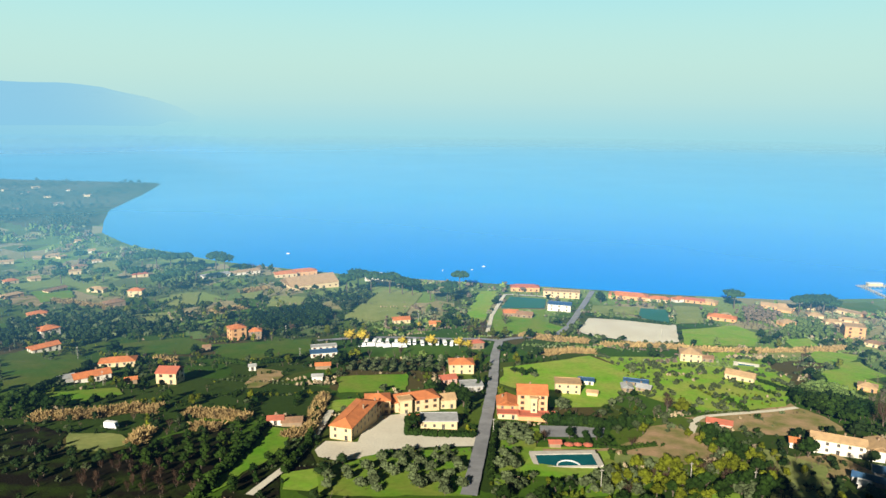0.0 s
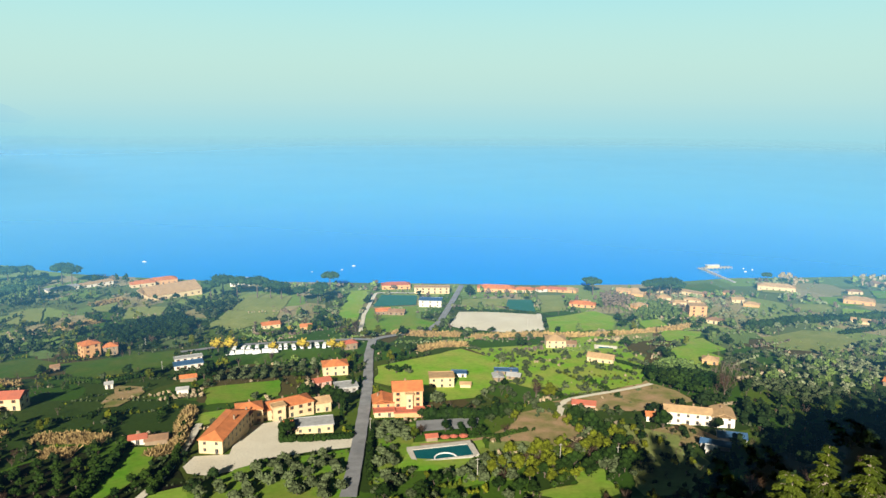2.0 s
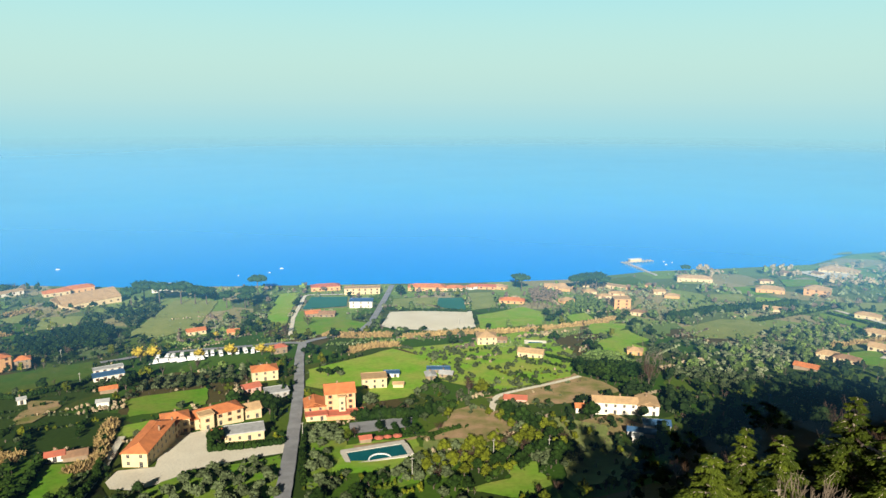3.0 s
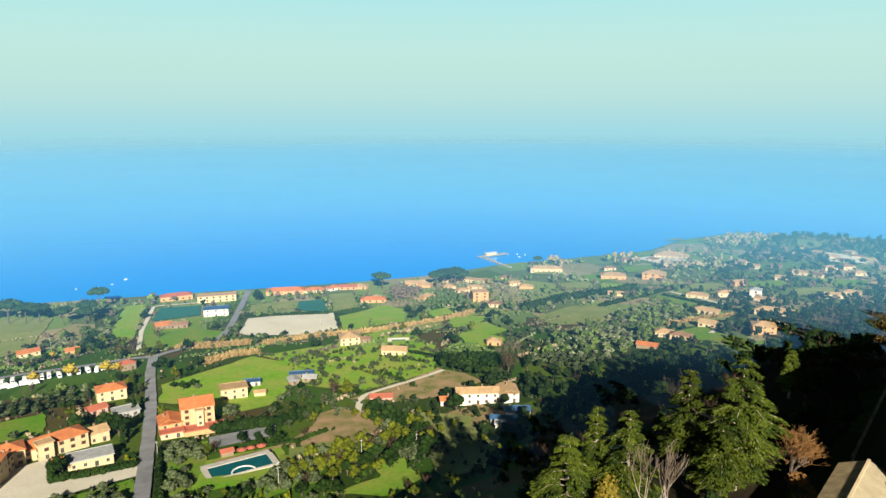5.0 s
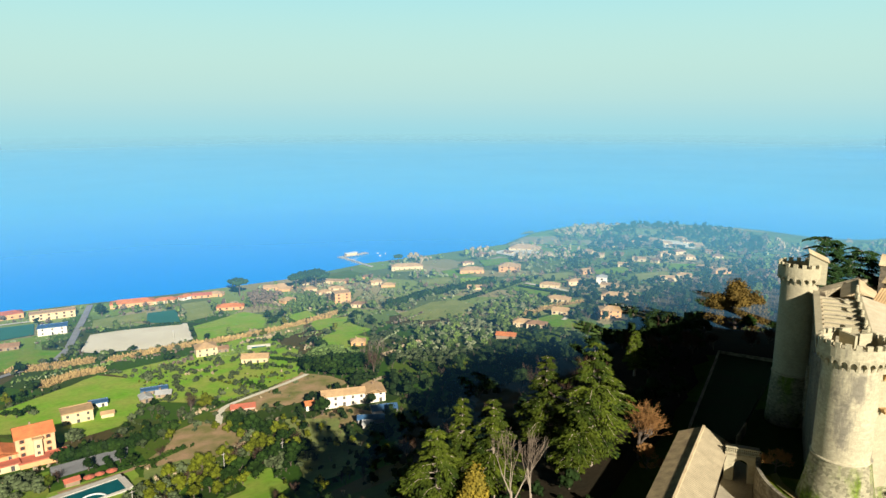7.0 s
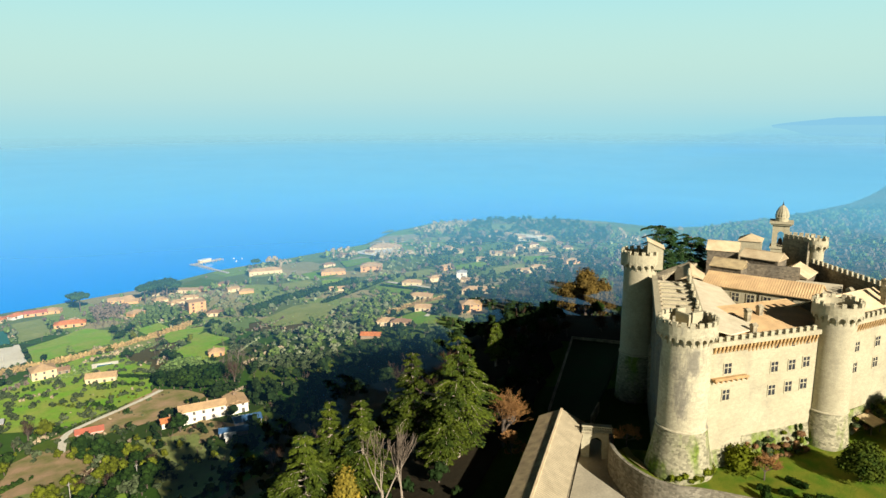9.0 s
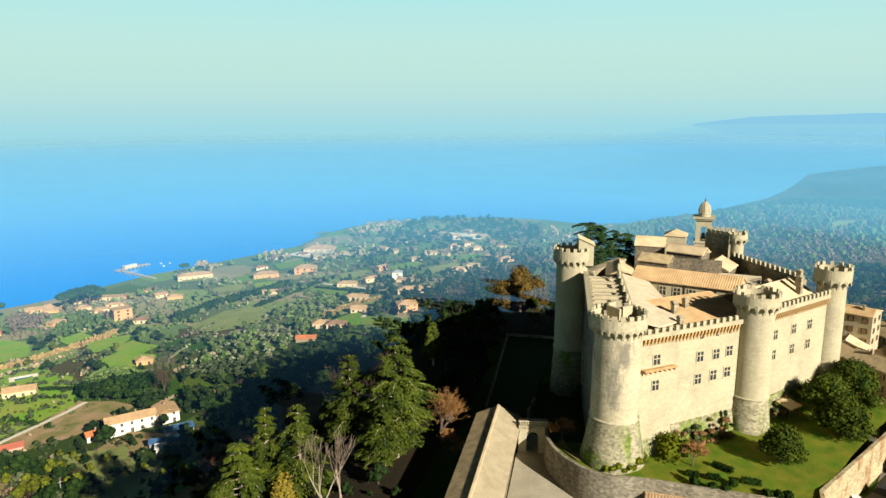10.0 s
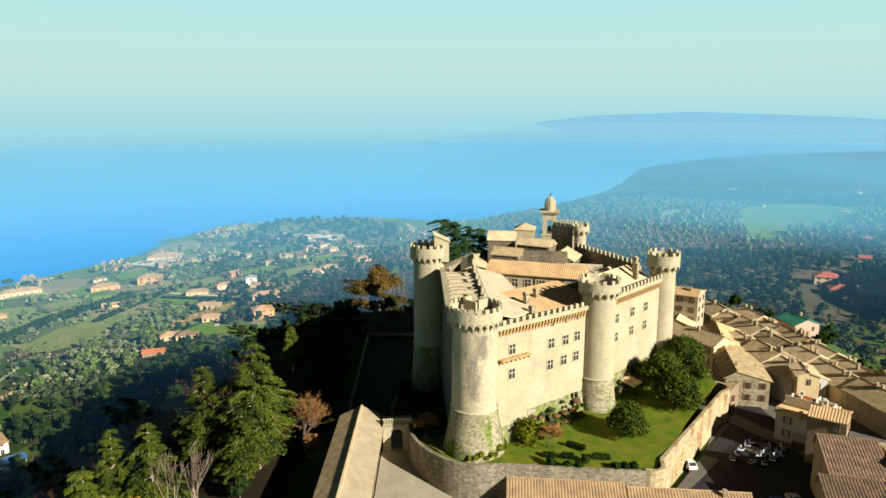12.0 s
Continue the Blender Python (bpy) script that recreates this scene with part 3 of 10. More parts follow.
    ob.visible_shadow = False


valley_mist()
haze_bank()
far_hill("glowing haze-blue hills beyond the lake", -60, -17, 3600, ((0, 320), (0.4, 306), (0.66, 301), (0.74, 297), (0.80, 285), (0.86, 247), (0.92, 197), (1, 90)), -30)
far_hill("glowing haze-blue hills beyond the lake", 66, 125, 3700, ((0, 10), (0.12, 55), (0.19, 112), (0.25, 142), (0.37, 157), (0.46, 150), (0.60, 126), (0.8, 140), (1, 160)), -30)


# ---- builders ----
def part(name, me, parent, label="", m=None):
    """One mesh as one object under a thing or a part."""
    ob = new(name, me)
    if parent is not None:
        ob.parent = parent
    if m is not None:
        ob.matrix_local = m
    if label:
        tagged(ob, label)
    return ob


def thing(name, label, category, m, group="", kind=""):
    """An Empty that carries the parts of a thing."""
    ob = new(name)
    ob.empty_display_size = 0.5
    ob.matrix_world = m
    return tagged(ob, label, category, group, kind)


class Shape:
    """Collects vertices and faces, each face with a material slot."""

    def __init__(self):
        self.v, self.f, self.s = [], [], []

    def add(self, verts, faces, slot=0):
        n = len(self.v)
        self.v += [tuple(p) for p in verts]
        self.f += [tuple(i + n for i in q) for q in faces]
        self.s += [slot] * len(faces)
        return self

    def box(self, x0, x1, y0, y1, z0, z1, slot=0, m=None):
        v = [Vector((x, y, z)) for z in (z0, z1) for y in (y0, y1) for x in (x0, x1)]
        if m is not None:
            v = [m @ p for p in v]
        return self.add(v, [(0, 2, 3, 1), (4, 5, 7, 6), (0, 1, 5, 4), (1, 3, 7, 5), (3, 2, 6, 7), (2, 0, 4, 6)], slot)

    def prism(self, pts, z0, z1, slot=0, top=True):
        """A block over an outline that runs anticlockwise."""
        n = len(pts)
        zt = z1 if isinstance(z1, (list, tuple)) else [z1] * n
        v = [(x, y, z0) for x, y in pts] + [(x, y, z) for (x, y), z in zip(pts, zt)]
        f = [(i, (i + 1) % n, n + (i + 1) % n, n + i) for i in range(n)]
        if top:
            f.append(tuple(range(n, 2 * n)))
        return self.add(v, f, slot)

    def lathe(self, rings, n=32, x=0.0, y=0.0, slot=0, cap=True, a0=0.0, a1=360.0):
        """Rings of (radius, height) turned round a standing axis."""
        full = abs(a1 - a0 - 360) < 1e-6
        k = n if full else n + 1
        ang = [radians(a0 + (a1 - a0) * i / n) for i in range(k)]
        v = [(x + r * math.cos(t), y + r * math.sin(t), z) for r, z in rings for t in ang]
        f = []
        for j in range(len(rings) - 1):
            for i in range(k if full else k - 1):
                f.append((j * k + i, j * k + (i + 1) % k, (j + 1) * k + (i + 1) % k, (j + 1) * k + i))
        if cap and full:
            f.append(tuple((len(rings) - 1) * k + i for i in range(k)))
        return self.add(v, f, slot)

    def mesh(self, name, *mats, smooth_faces=False):
        me = mesh_of(name, self.v, self.f, mats=mats, smooth_faces=smooth_faces)
        me.polygons.foreach_set("material_index", self.s)
        return me


def quads_mesh(name, verts, slots, *mats):
    """A mesh of loose quads, from an array of 4 n points."""
    verts = np.asarray(verts, np.float32).reshape(-1, 3)
    q = len(verts) // 4
    me = bpy.data.meshes.new(name)
    me.vertices.add(len(verts))
    me.vertices.foreach_set("co", verts.ravel())
    me.loops.add(q * 4)
    me.loops.foreach_set("vertex_index", np.arange(q * 4, dtype=np.int32))
    me.polygons.add(q)
    me.polygons.foreach_set("loop_start", np.arange(0, q * 4, 4, dtype=np.int32))
    me.polygons.foreach_set("loop_total", np.full(q, 4, np.int32))
    for x in mats:
        me.materials.append(x)
    me.polygons.foreach_set("material_index", np.asarray(slots, np.int32))
    me.update(calc_edges=True)
    return me


def standing(x, y, z=None, turn=0.0):
    return pose(x, y, float(ground(x, y)) if z is None else z, 0, 0, turn)


WORLD = {}


def wthing(name, label, category, m, group=""):
    ob = thing(name, label, category, m, group)
    WORLD[ob.name] = m
    return ob


def wpart(name, me, parent, world=None, label=""):
    """A part whose pose is given in the world."""
    world = world or WORLD[parent.name]
    ob = part(name, me, parent, label, WORLD[parent.name].inverted() @ world)
    WORLD[ob.name] = world
    return ob


KEEP_CLEAR = [([(425, -58), (520, -60), (556, -84), (500, -122), (440, -124)], "open")]   # (outline, what): no tree grows there unless it is a grove


def inside(px, py, poly):
    px, py = np.asarray(px, float), np.asarray(py, float)
    hit = np.zeros(px.shape, bool)
    n = len(poly)
    for i in range(n):
        (x0, y0), (x1, y1) = poly[i], poly[(i + 1) % n]
        if y0 == y1:
            continue
        cross = (y0 > py) != (y1 > py)
        hit ^= cross & (px < (x1 - x0) * (py - y0) / (y1 - y0) + x0)
    return hit


def drape(name, outline, lift, cell, mat, ragged=0.0):
    """A sheet over the land inside an outline."""
    bm = bmesh.new()
    pts = []
    for i, p in enumerate(outline):
        q = outline[(i + 1) % len(outline)]
        k = max(1, int(math.hypot(q[0] - p[0], q[1] - p[1]) / cell))
        for j in range(k):
            x, y = p[0] + (q[0] - p[0]) * j / k, p[1] + (q[1] - p[1]) * j / k
            if ragged:
                x += ragged * (noise.noise((x * 0.13, y * 0.13, 3.1)) + 0.5 * noise.noise((x * 0.4, y * 0.4, 9.1)))
                y += ragged * (noise.noise((x * 0.13, y * 0.13, 7.7)) + 0.5 * noise.noise((x * 0.4, y * 0.4, 1.1)))
            pts.append((x, y))
    face = bm.faces.new([bm.verts.new((x, y, 0)) for x, y in pts])
    bmesh.ops.triangulate(bm, faces=[face])
    for _ in range(5):
        long = [e for e in bm.edges if e.calc_length() > cell * 1.8]
        if not long:
            break
        bmesh.ops.subdivide_edges(bm, edges=long, cuts=1)
        bmesh.ops.triangulate(bm, faces=bm.faces[:])
    xy = np.array([v.co[:2] for v in bm.verts])
    z = ground(xy[:, 0], xy[:, 1]) + lift
    for v, h in zip(bm.verts, z):
        v.co.z = h
    bmesh.ops.recalc_face_normals(bm, faces=bm.faces[:])
    if sum(fc.normal.z for fc in bm.faces) < 0:
        bmesh.ops.reverse_faces(bm, faces=bm.faces[:])
    me = bpy.data.meshes.new(name)
    bm.to_mesh(me)
    bm.free()
    me.materials.append(mat)
    return me


FIELD_NAMES = {"gravel": "yard", "asphalt": "yard", "court": "sports_court", "earth": "earth_bank"}
LAYER = [0]


def field(kind, label, *outline):
    far = math.hypot(*outline[0])
    LAYER[0] += 1
    hard = kind in ("gravel", "asphalt", "court")
    lift = 0.2 + far * 0.0006 + LAYER[0] * 0.004 + (0.15 if hard else 0)
    me = drape("field", outline, lift, 5 if far < 400 else 9, FIELD_MATS[kind], 0.0 if hard else 2.2)
    tagged(new(FIELD_NAMES.get(kind, "meadow"), me), label, FIELD_NAMES.get(kind, "meadow").split("_")[-1], kind="structure")
    KEEP_CLEAR.append((outline, "grove" if "scattered" in label else "rough" if kind in ("earth", "yellow") and "pitch" not in label else "open"))


def road(kind, label, width, *line):
    """A strip that follows a line over the land."""
    pts = []
    for p, q in zip(line[:-1], line[1:]):
        k = max(1, int(math.hypot(q[0] - p[0], q[1] - p[1]) / 4))
        pts += [(p[0] + (q[0] - p[0]) * j / k, p[1] + (q[1] - p[1]) * j / k) for j in range(k)]
    pts.append(line[-1])
    for _ in range(3):
        pts = [pts[0]] + [((a[0] + 2 * b[0] + c[0]) / 4, (a[1] + 2 * b[1] + c[1]) / 4) for a, b, c in zip(pts, pts[1:], pts[2:])] + [pts[-1]]
    left, right = [], []
    for i, p in enumerate(pts):
        a, b = pts[max(i - 1, 0)], pts[min(i + 1, len(pts) - 1)]
        d = math.hypot(b[0] - a[0], b[1] - a[1]) or 1
        nx, ny = -(b[1] - a[1]) / d, (b[0] - a[0]) / d
        w = width / 2 * (1 + 0.08 * noise.noise((p[0] * 0.1, p[1] * 0.1, 0)))
        left.append((p[0] + nx * w, p[1] + ny * w))
        right.append((p[0] - nx * w, p[1] - ny * w))
    LAYER[0] += 1
    lift = 0.45 + math.hypot(*line[0]) * 0.0006 + LAYER[0] * 0.004
    v = []
    for a, p, b in zip(left, pts, right):
        v += [(a[0], a[1], float(ground(*a)) + lift), (p[0], p[1], float(ground(*p)) + lift + 0.05), (b[0], b[1], float(ground(*b)) + lift)]
    f = []
    for i in range(len(pts) - 1):
        f += [(3 * i + 1, 3 * i, 3 * i + 3, 3 * i + 4), (3 * i + 2, 3 * i + 1, 3 * i + 4, 3 * i + 5)]
    me = mesh_of("road", v, f, mat=FIELD_MATS[kind])
    tagged(new("road" if kind == "asphalt" else "track", me), label, "road", kind="structure")
    KEEP_CLEAR.append((left + right[::-1], "open"))


def reeds(label, width, *line):
    """A bed of tall dry canes along a line."""
    rng = np.random.default_rng(int(abs(line[0][0]) * 10))
    v = []
    for p, q in zip(line[:-1], line[1:]):
        length = math.hypot(q[0] - p[0], q[1] - p[1])
        d = np.array([(q[0] - p[0]) / length, (q[1] - p[1]) / length])
        k = int(length * width * (17.0 if math.hypot(*p) < 350 else 6.0))
        u, w = rng.random(k) * length, (rng.random(k) - 0.5) * width * (0.7 + 0.5 * rng.random(k))
        x, y = p[0] + d[0] * u - d[1] * w, p[1] + d[1] * u + d[0] * w
        z = ground(x, y) - 0.2
        h = rng.uniform(1.2, 4.6, k) * (0.75 + 0.35 * np.sin(u * 0.35) * np.cos(w)) * (1 - 0.5 * np.abs(w) / width)
        a = rng.random(k) * math.pi
        s = rng.uniform(0.07, 0.16, k) * (1.0 if math.hypot(*p) < 350 else 1.7)
        lx, ly = rng.normal(0, 1.1, k), rng.normal(0, 1.1, k)
        cx, cy = np.cos(a) * s, np.sin(a) * s
        v.append(np.stack([np.stack([x - cx, y - cy, z], -1), np.stack([x + cx, y + cy, z], -1),
                           np.stack([x + cx * 1.5 + lx, y + cy * 1.5 + ly, z + h], -1), np.stack([x - cx * 1.5 + lx, y - cy * 1.5 + ly, z + h * 0.93], -1)], 1))
    v = np.concatenate(v)
    me = quads_mesh("reeds", v, np.zeros(len(v)), M_REED)
    tagged(new("reed_bed", me), label, "reeds", kind="stuff")
    a, b = line[0], line[-1]
    for p, q in zip(line[:-1], line[1:]):
        length = math.hypot(q[0] - p[0], q[1] - p[1])
        nx, ny = -(q[1] - p[1]) / length * width * 0.5, (q[0] - p[0]) / length * width * 0.5
        KEEP_CLEAR.append(([(p[0] + nx, p[1] + ny), (q[0] + nx, q[1] + ny), (q[0] - nx, q[1] - ny), (p[0] - nx, p[1] - ny)], "open"))


def lattice(xs, zs, y0, y1, mat):
    """A window frame in one piece: bars on the even spans of a grid, openings on the odd ones."""
    verts, faces, index = [], [], {}

    def at(i, k, y):
        if (i, k, y) not in index:
            index[(i, k, y)] = len(verts)
            verts.append((xs[i], y, zs[k]))
        return index[(i, k, y)]

    solid = {(i, k) for i in range(len(xs) - 1) for k in range(len(zs) - 1) if i % 2 == 0 or k % 2 == 0}
    for i, k in solid:
        faces.append((at(i, k, y0), at(i + 1, k, y0), at(i + 1, k + 1, y0), at(i, k + 1, y0)))
        for (di, dk), (p, q) in (((-1, 0), ((i, k + 1), (i, k))), ((1, 0), ((i + 1, k), (i + 1, k + 1))), ((0, -1), ((i, k), (i + 1, k))), ((0, 1), ((i + 1, k + 1), (i, k + 1)))):
            if (i + di, k + dk) not in solid:
                faces.append((at(*q, y0), at(*p, y0), at(*p, y1), at(*q, y1)))
    return mesh_of("window", verts, faces, mat=mat)


def pane_mesh(w, h):
    return Shape().box(-w / 2, w / 2, -0.03, 0.02, 0, h).mesh("pane", M_GLASS)


PANES = {}


def glaze(win, w, h):
    """The dark pane of a window."""
    if (w, h) not in PANES:
        PANES[(w, h)] = pane_mesh(w, h)
    part("pane", PANES[(w, h)], win)


def window_mesh(w, h, shutters=False):
    t = 0.45 if shutters else 0.1
    return lattice([-w / 2 - t, -w / 2, -0.04, 0.04, w / 2, w / 2 + t], [-0.1, 0, h, h + 0.1], -0.07, 0.02, M_SHUTTER if shutters else M_FRAME)


WINDOW_A, WINDOW_B, DOOR = window_mesh(1.1, 1.4), window_mesh(1.0, 1.4, True), window_mesh(1.3, 2.2)
CHIMNEY = Shape().box(-0.35, 0.35, -0.35, 0.35, -1.0, 1.3, 0).box(-0.45, 0.45, -0.45, 0.45, 1.3, 1.42, 1).mesh("chimney", WALL_MATS["brown"], TILE_MATS["brown"])


def roof_shape(w, d, kind, over=0.5, pitch=0.36, thick=0.22):
    """A roof whose eaves lie at z = 0."""
    s = Shape()
    a, b = w / 2 + over, d / 2 + over
    if kind == "flat":
        s.box(-a, a, -b, b, 0, 0.25)
        for x0, x1, y0, y1 in ((-a, a, -b, -b + 0.25), (-a, a, b - 0.25, b), (-a, -a + 0.25, -b + 0.25, b - 0.25), (a - 0.25, a, -b + 0.25, b - 0.25)):
            s.box(x0, x1, y0, y1, 0.25, 0.5)
        return s, 0.25
    rise = min(a, b) * pitch if kind == "hip" or b <= a else a * pitch
    if b <= a:
        r = a - (b if kind == "hip" else 0)
        top = [(-r, 0, rise), (r, 0, rise)]
        low = [(-a, -b, 0), (a, -b, 0), (a, b, 0), (-a, b, 0)]
        f = [(0, 1, 5, 4), (1, 2, 5), (2, 3, 4, 5), (3, 0, 4)]
    else:
        r = b - (a if kind == "hip" else 0)
        top = [(0, -r, rise), (0, r, rise)]
        low = [(-a, -b, 0), (a, -b, 0), (a, b, 0), (-a, b, 0)]
        f = [(0, 1, 4), (1, 2, 5, 4), (2, 3, 5), (3, 0, 4, 5)]
    v = low + top
    n = len(v)
    under = [(x, y, z - thick) for x, y, z in v]
    s.add(v, f)
    s.add(under, [q[::-1] for q in f])
    s.add(low + [(x, y, -thick) for x, y, _ in low], [(1, 0, 4, 5), (2, 1, 5, 6), (3, 2, 6, 7), (0, 3, 7, 4)])
    for p, q in ((top[0], top[1]),):  # ridge tiles
        dx, dy = q[0] - p[0], q[1] - p[1]
        length = math.hypot(dx, dy) or 0.1
        m = Matrix.Translation(p) @ Matrix.Rotation(math.atan2(dy, dx), 4, "Z")
        s.box(0, length, -0.15, 0.15, -0.02, 0.10, 0, m)
    return s, rise


def house(name, label, x, y, turn, w, d, storeys, roof="hip", wall="cream", tile="orange"):
    """A house whose front stands at x, y."""
    m = pose(x, y, 0, 0, 0, turn) @ Matrix.Translation((0, d / 2, 0))
    cx, cy = m.translation.x, m.translation.y
    corners = [m @ Vector((sx * w / 2, sy * d / 2, 0)) for sx in (-1, 1) for sy in (-1, 1)]
    low = min(float(ground(c.x, c.y)) for c in corners)
    z = float(ground(x, y)) + 0.1
    m.translation.z = z
    if len(label.split()) < 5:
        label += " in the valley"
    top = thing(name, label, "house" if storeys >= 1 else "shed", m, "houses in the valley")
    h = 3.0 * storeys
    body = Shape().box(-w / 2, w / 2, -d / 2, d / 2, low - z - 1.0, h)
    rs, rise = roof_shape(w, d, roof)
    if roof == "gable":
        if d <= w:
            for sx in (-1, 1):
                body.add([(sx * w / 2, -d / 2, h), (sx * w / 2, d / 2, h), (sx * w / 2, 0, h + rise * (d / 2) / (d / 2 + 0.5))], [(0, 1, 2)])
        else:
            for sy in (-1, 1):
                body.add([(-w / 2, sy * d / 2, h), (w / 2, sy * d / 2, h), (0, sy * d / 2, h + rise * (w / 2) / (w / 2 + 0.5))], [(0, 1, 2)])
    part("wall", body.mesh("wall", WALL_MATS[wall]), top)
    part("roof", rs.mesh("roof", TILE_MATS[tile]), top, m=Matrix.Translation((0, 0, h + 0.05)))
    near = math.hypot(x, y) < 620
    rng = random.Random(int(x * 7 + y * 3))
    wm = WINDOW_B if rng.random() < 0.5 else WINDOW_A
    if storeys >= 0.9:
        for side, length, off in ((0, w, d / 2), (90, d, w / 2), (270, d, w / 2), (180, w, d / 2)):
            k = max(1, int(length / (4.0 if near else 6.0)))
            for st in range(max(1, round(storeys - 0.2))):
                for i in range(k):
                    u = (i + 0.5) / k * length - length / 2
                    mm = Matrix.Rotation(radians(side), 4, "Z") @ Matrix.Translation((u, -off, st * 3.0 + (0.0 if side == 0 and st == 0 and i == k // 2 else 0.9)))
                    if side == 0 and st == 0 and i == k // 2:
                        glaze(part("door", DOOR, top, m=mm), 1.3, 2.2)
                    else:
                        win = part("window", wm, top, m=mm)
                        if near or side == 0:
                            glaze(win, 1.0 if wm is WINDOW_B else 1.1, 1.4)
        if roof != "flat" and near:
            part("chimney", CHIMNEY, top, m=Matrix.Translation((w * rng.uniform(-0.3, 0.3), d * 0.12, h + rise * 0.75)))
    KEEP_CLEAR.append(([(p.x, p.y) for p in (m @ Vector((-w / 2 - 2, -d / 2 - 4, 0)), m @ Vector((w / 2 + 2, -d / 2 - 4, 0)),
                                             m @ Vector((w / 2 + 2, d / 2 + 2, 0)), m @ Vector((-w / 2 - 2, d / 2 + 2, 0)))], "open"))
    return top


# ---- larger single buildings of the valley ----
house("red_house", "tall peach house with salmon roofs and a red terrace", 45.5, 329, -4, 15, 14, 4, "gable", "peach", "orange")
house("red_house", "lower salmon-roofed wing of the tall house", 33.0, 329, -2, 10, 11, 2, "gable", "orange", "orange")
house("terrace_building", "red terrace in front of the tall house", 47.0, 322.5, -4, 18, 6, 0.8, "flat", "orange", "red")
house("terrace_building", "low cream porch with red roof", 33.0, 324, -2, 10, 4.6, 0.9, "flat", "cream", "red")
house("stair_tower", "cream stair tower on the tall house", 46.0, 326.5, -4, 3.2, 2.4, 3.6, "flat", "cream", "tan")
house("hotel", "long cream hotel wing under an orange hipped roof", -43.6, 281, -16, 10.2, 30, 2, "hip", "cream", "orange")
house("hotel", "stepped hotel wing with an orange roof", -35.6, 311.5, -14, 9.4, 8, 2.2, "hip", "cream", "orange")
house("hotel", "stepped hotel wing with an orange roof", -31.0, 319.5, 8, 12, 10, 2.4, "hip", "cream", "orange")
house("hotel", "long cream hotel wing under an orange roof", -14.0, 328.5, 20, 27, 11, 2, "hip", "cream", "orange")
house("hotel", "cream entrance block of the hotel", -17.5, 324.0, 20, 6, 5, 2.4, "flat", "cream", "tan")
house("hotel", "small end wing of the hotel", 3.0, 336.5, 14, 9, 9, 1.6, "gable", "cream", "tan")
house("farmhouse", "long white farmhouse with a tan roof", 176.5, 288.0, -24, 22, 9, 2, "gable", "white", "tan")
house("farmhouse", "white annex of the farmhouse", 190.5, 280.0, -24, 10, 12, 1.7, "gable", "white", "tan")
house("shed", "open shed with an orange tiled roof", 163.5, 296.0, -20, 8, 6, 0.9, "gable", "white", "orange")
house("kiosk", "red-roofed poolside kiosk", 50.0, 284.0, 0, 5, 3.5, 0.8, "gable", "brown", "red")
for i, (x, y, w) in enumerate(((56.0, 284.5, 4.5), (60.0, 285.0, 4.0), (64.5, 285.0, 4.5))):
    par = thing("parasol", "red canvas parasol beside the pool", "parasol", standing(x, y), "parasols by the pool")
    part("canopy", Shape().lathe([(w / 2, 2.3), (w / 2, 2.4), (0.1, 3.1)], 8).mesh("canopy", TILE_MATS["red"]), par)
    part("pole", Shape().lathe([(0.05, 0), (0.05, 3.1)], 6).mesh("pole", M_IRON), par)


def pool():
    z = float(ground(52, 262)) + 0.9
    m = pose(51.5, 266.0, z, 0, 0, 3)
    top = thing("swimming_pool", "dark turquoise swimming pool with pale paving", "pool", m)
    ring = Shape()
    for x0, x1, y0, y1 in ((-14, 14, 5, 8.0), (-14, -12, -5, 5), (12, 14.5, -5, 5), (-13, 13, -6.0, -5)):
        ring.box(x0, x1, y0, y1, -3.0, 0.12)
    part("paving", ring.mesh("paving", M_CONCRETE), top)
    rim = Shape()
    for x0, x1, y0, y1 in ((-12.4, 12.4, 5.0, 5.4), (-12.4, -12.0, -5, 5.0), (12.0, 12.4, -5, 5.0), (-12.4, 12.4, -5.4, -5.0)):
        rim.box(x0, x1, y0, y1, 0.12, 0.22)
    part("rim", rim.mesh("rim", M_CONCRETE), top)
    mat = material("pool_water", (0.006, 0.075, 0.085), 0.08, (0.008, 0.09, 0.10), 0.2, 2.0, 0.05, spec=0.5)
    part("pool_water", Shape().box(-12, 12, -5, 5.0, -0.3, -0.1).mesh("pool_water", mat), top)
    arc_rim = Shape()
    for i in range(14):
        a0, a1 = math.pi * i / 14, math.pi * (i + 1) / 14
        v = [((r * math.cos(a)), -5 + r * 1.0 * math.sin(a), zz) for zz in (-0.1, 0.2) for a in (a0, a1) for r in (4.4, 4.9)]
        arc_rim.add(v, [(4, 5, 7, 6), (0, 4, 6, 2), (1, 3, 7, 5)])
    part("inner_rim", arc_rim.mesh("inner_rim", TILE_MATS["white"]), top, "white curved inner rim")
    KEEP_CLEAR.append(([(35, 259), (69, 259), (69, 288), (35, 288)], "open"))


pool()


z2 = float(ground(204, 445)) + 0.7
pool2 = thing("small_pool", "small blue swimming pool with a pale stone surround", "pool", pose(204, 445, z2, 0, 0, -24))
for x0, x1, y0, y1 in ((-8, 8, 5, 8), (-8, 8, -8, -5), (-8, -5, -5, 5), (5, 8, -5, 5)):
    part("paving", Shape().box(x0, x1, y0, y1, -2.5, 0.1).mesh("paving", FIELD_MATS["gravel"]), pool2)
part("pool_water", Shape().box(-5, 5, -5, 5, -0.5, -0.1).mesh("pool_water", material("clear_pool_water", (0.05, 0.16, 0.22), 0.08, (0.06, 0.18, 0.24), 0.2, 2.0, 0.05, spec=0.5)), pool2)
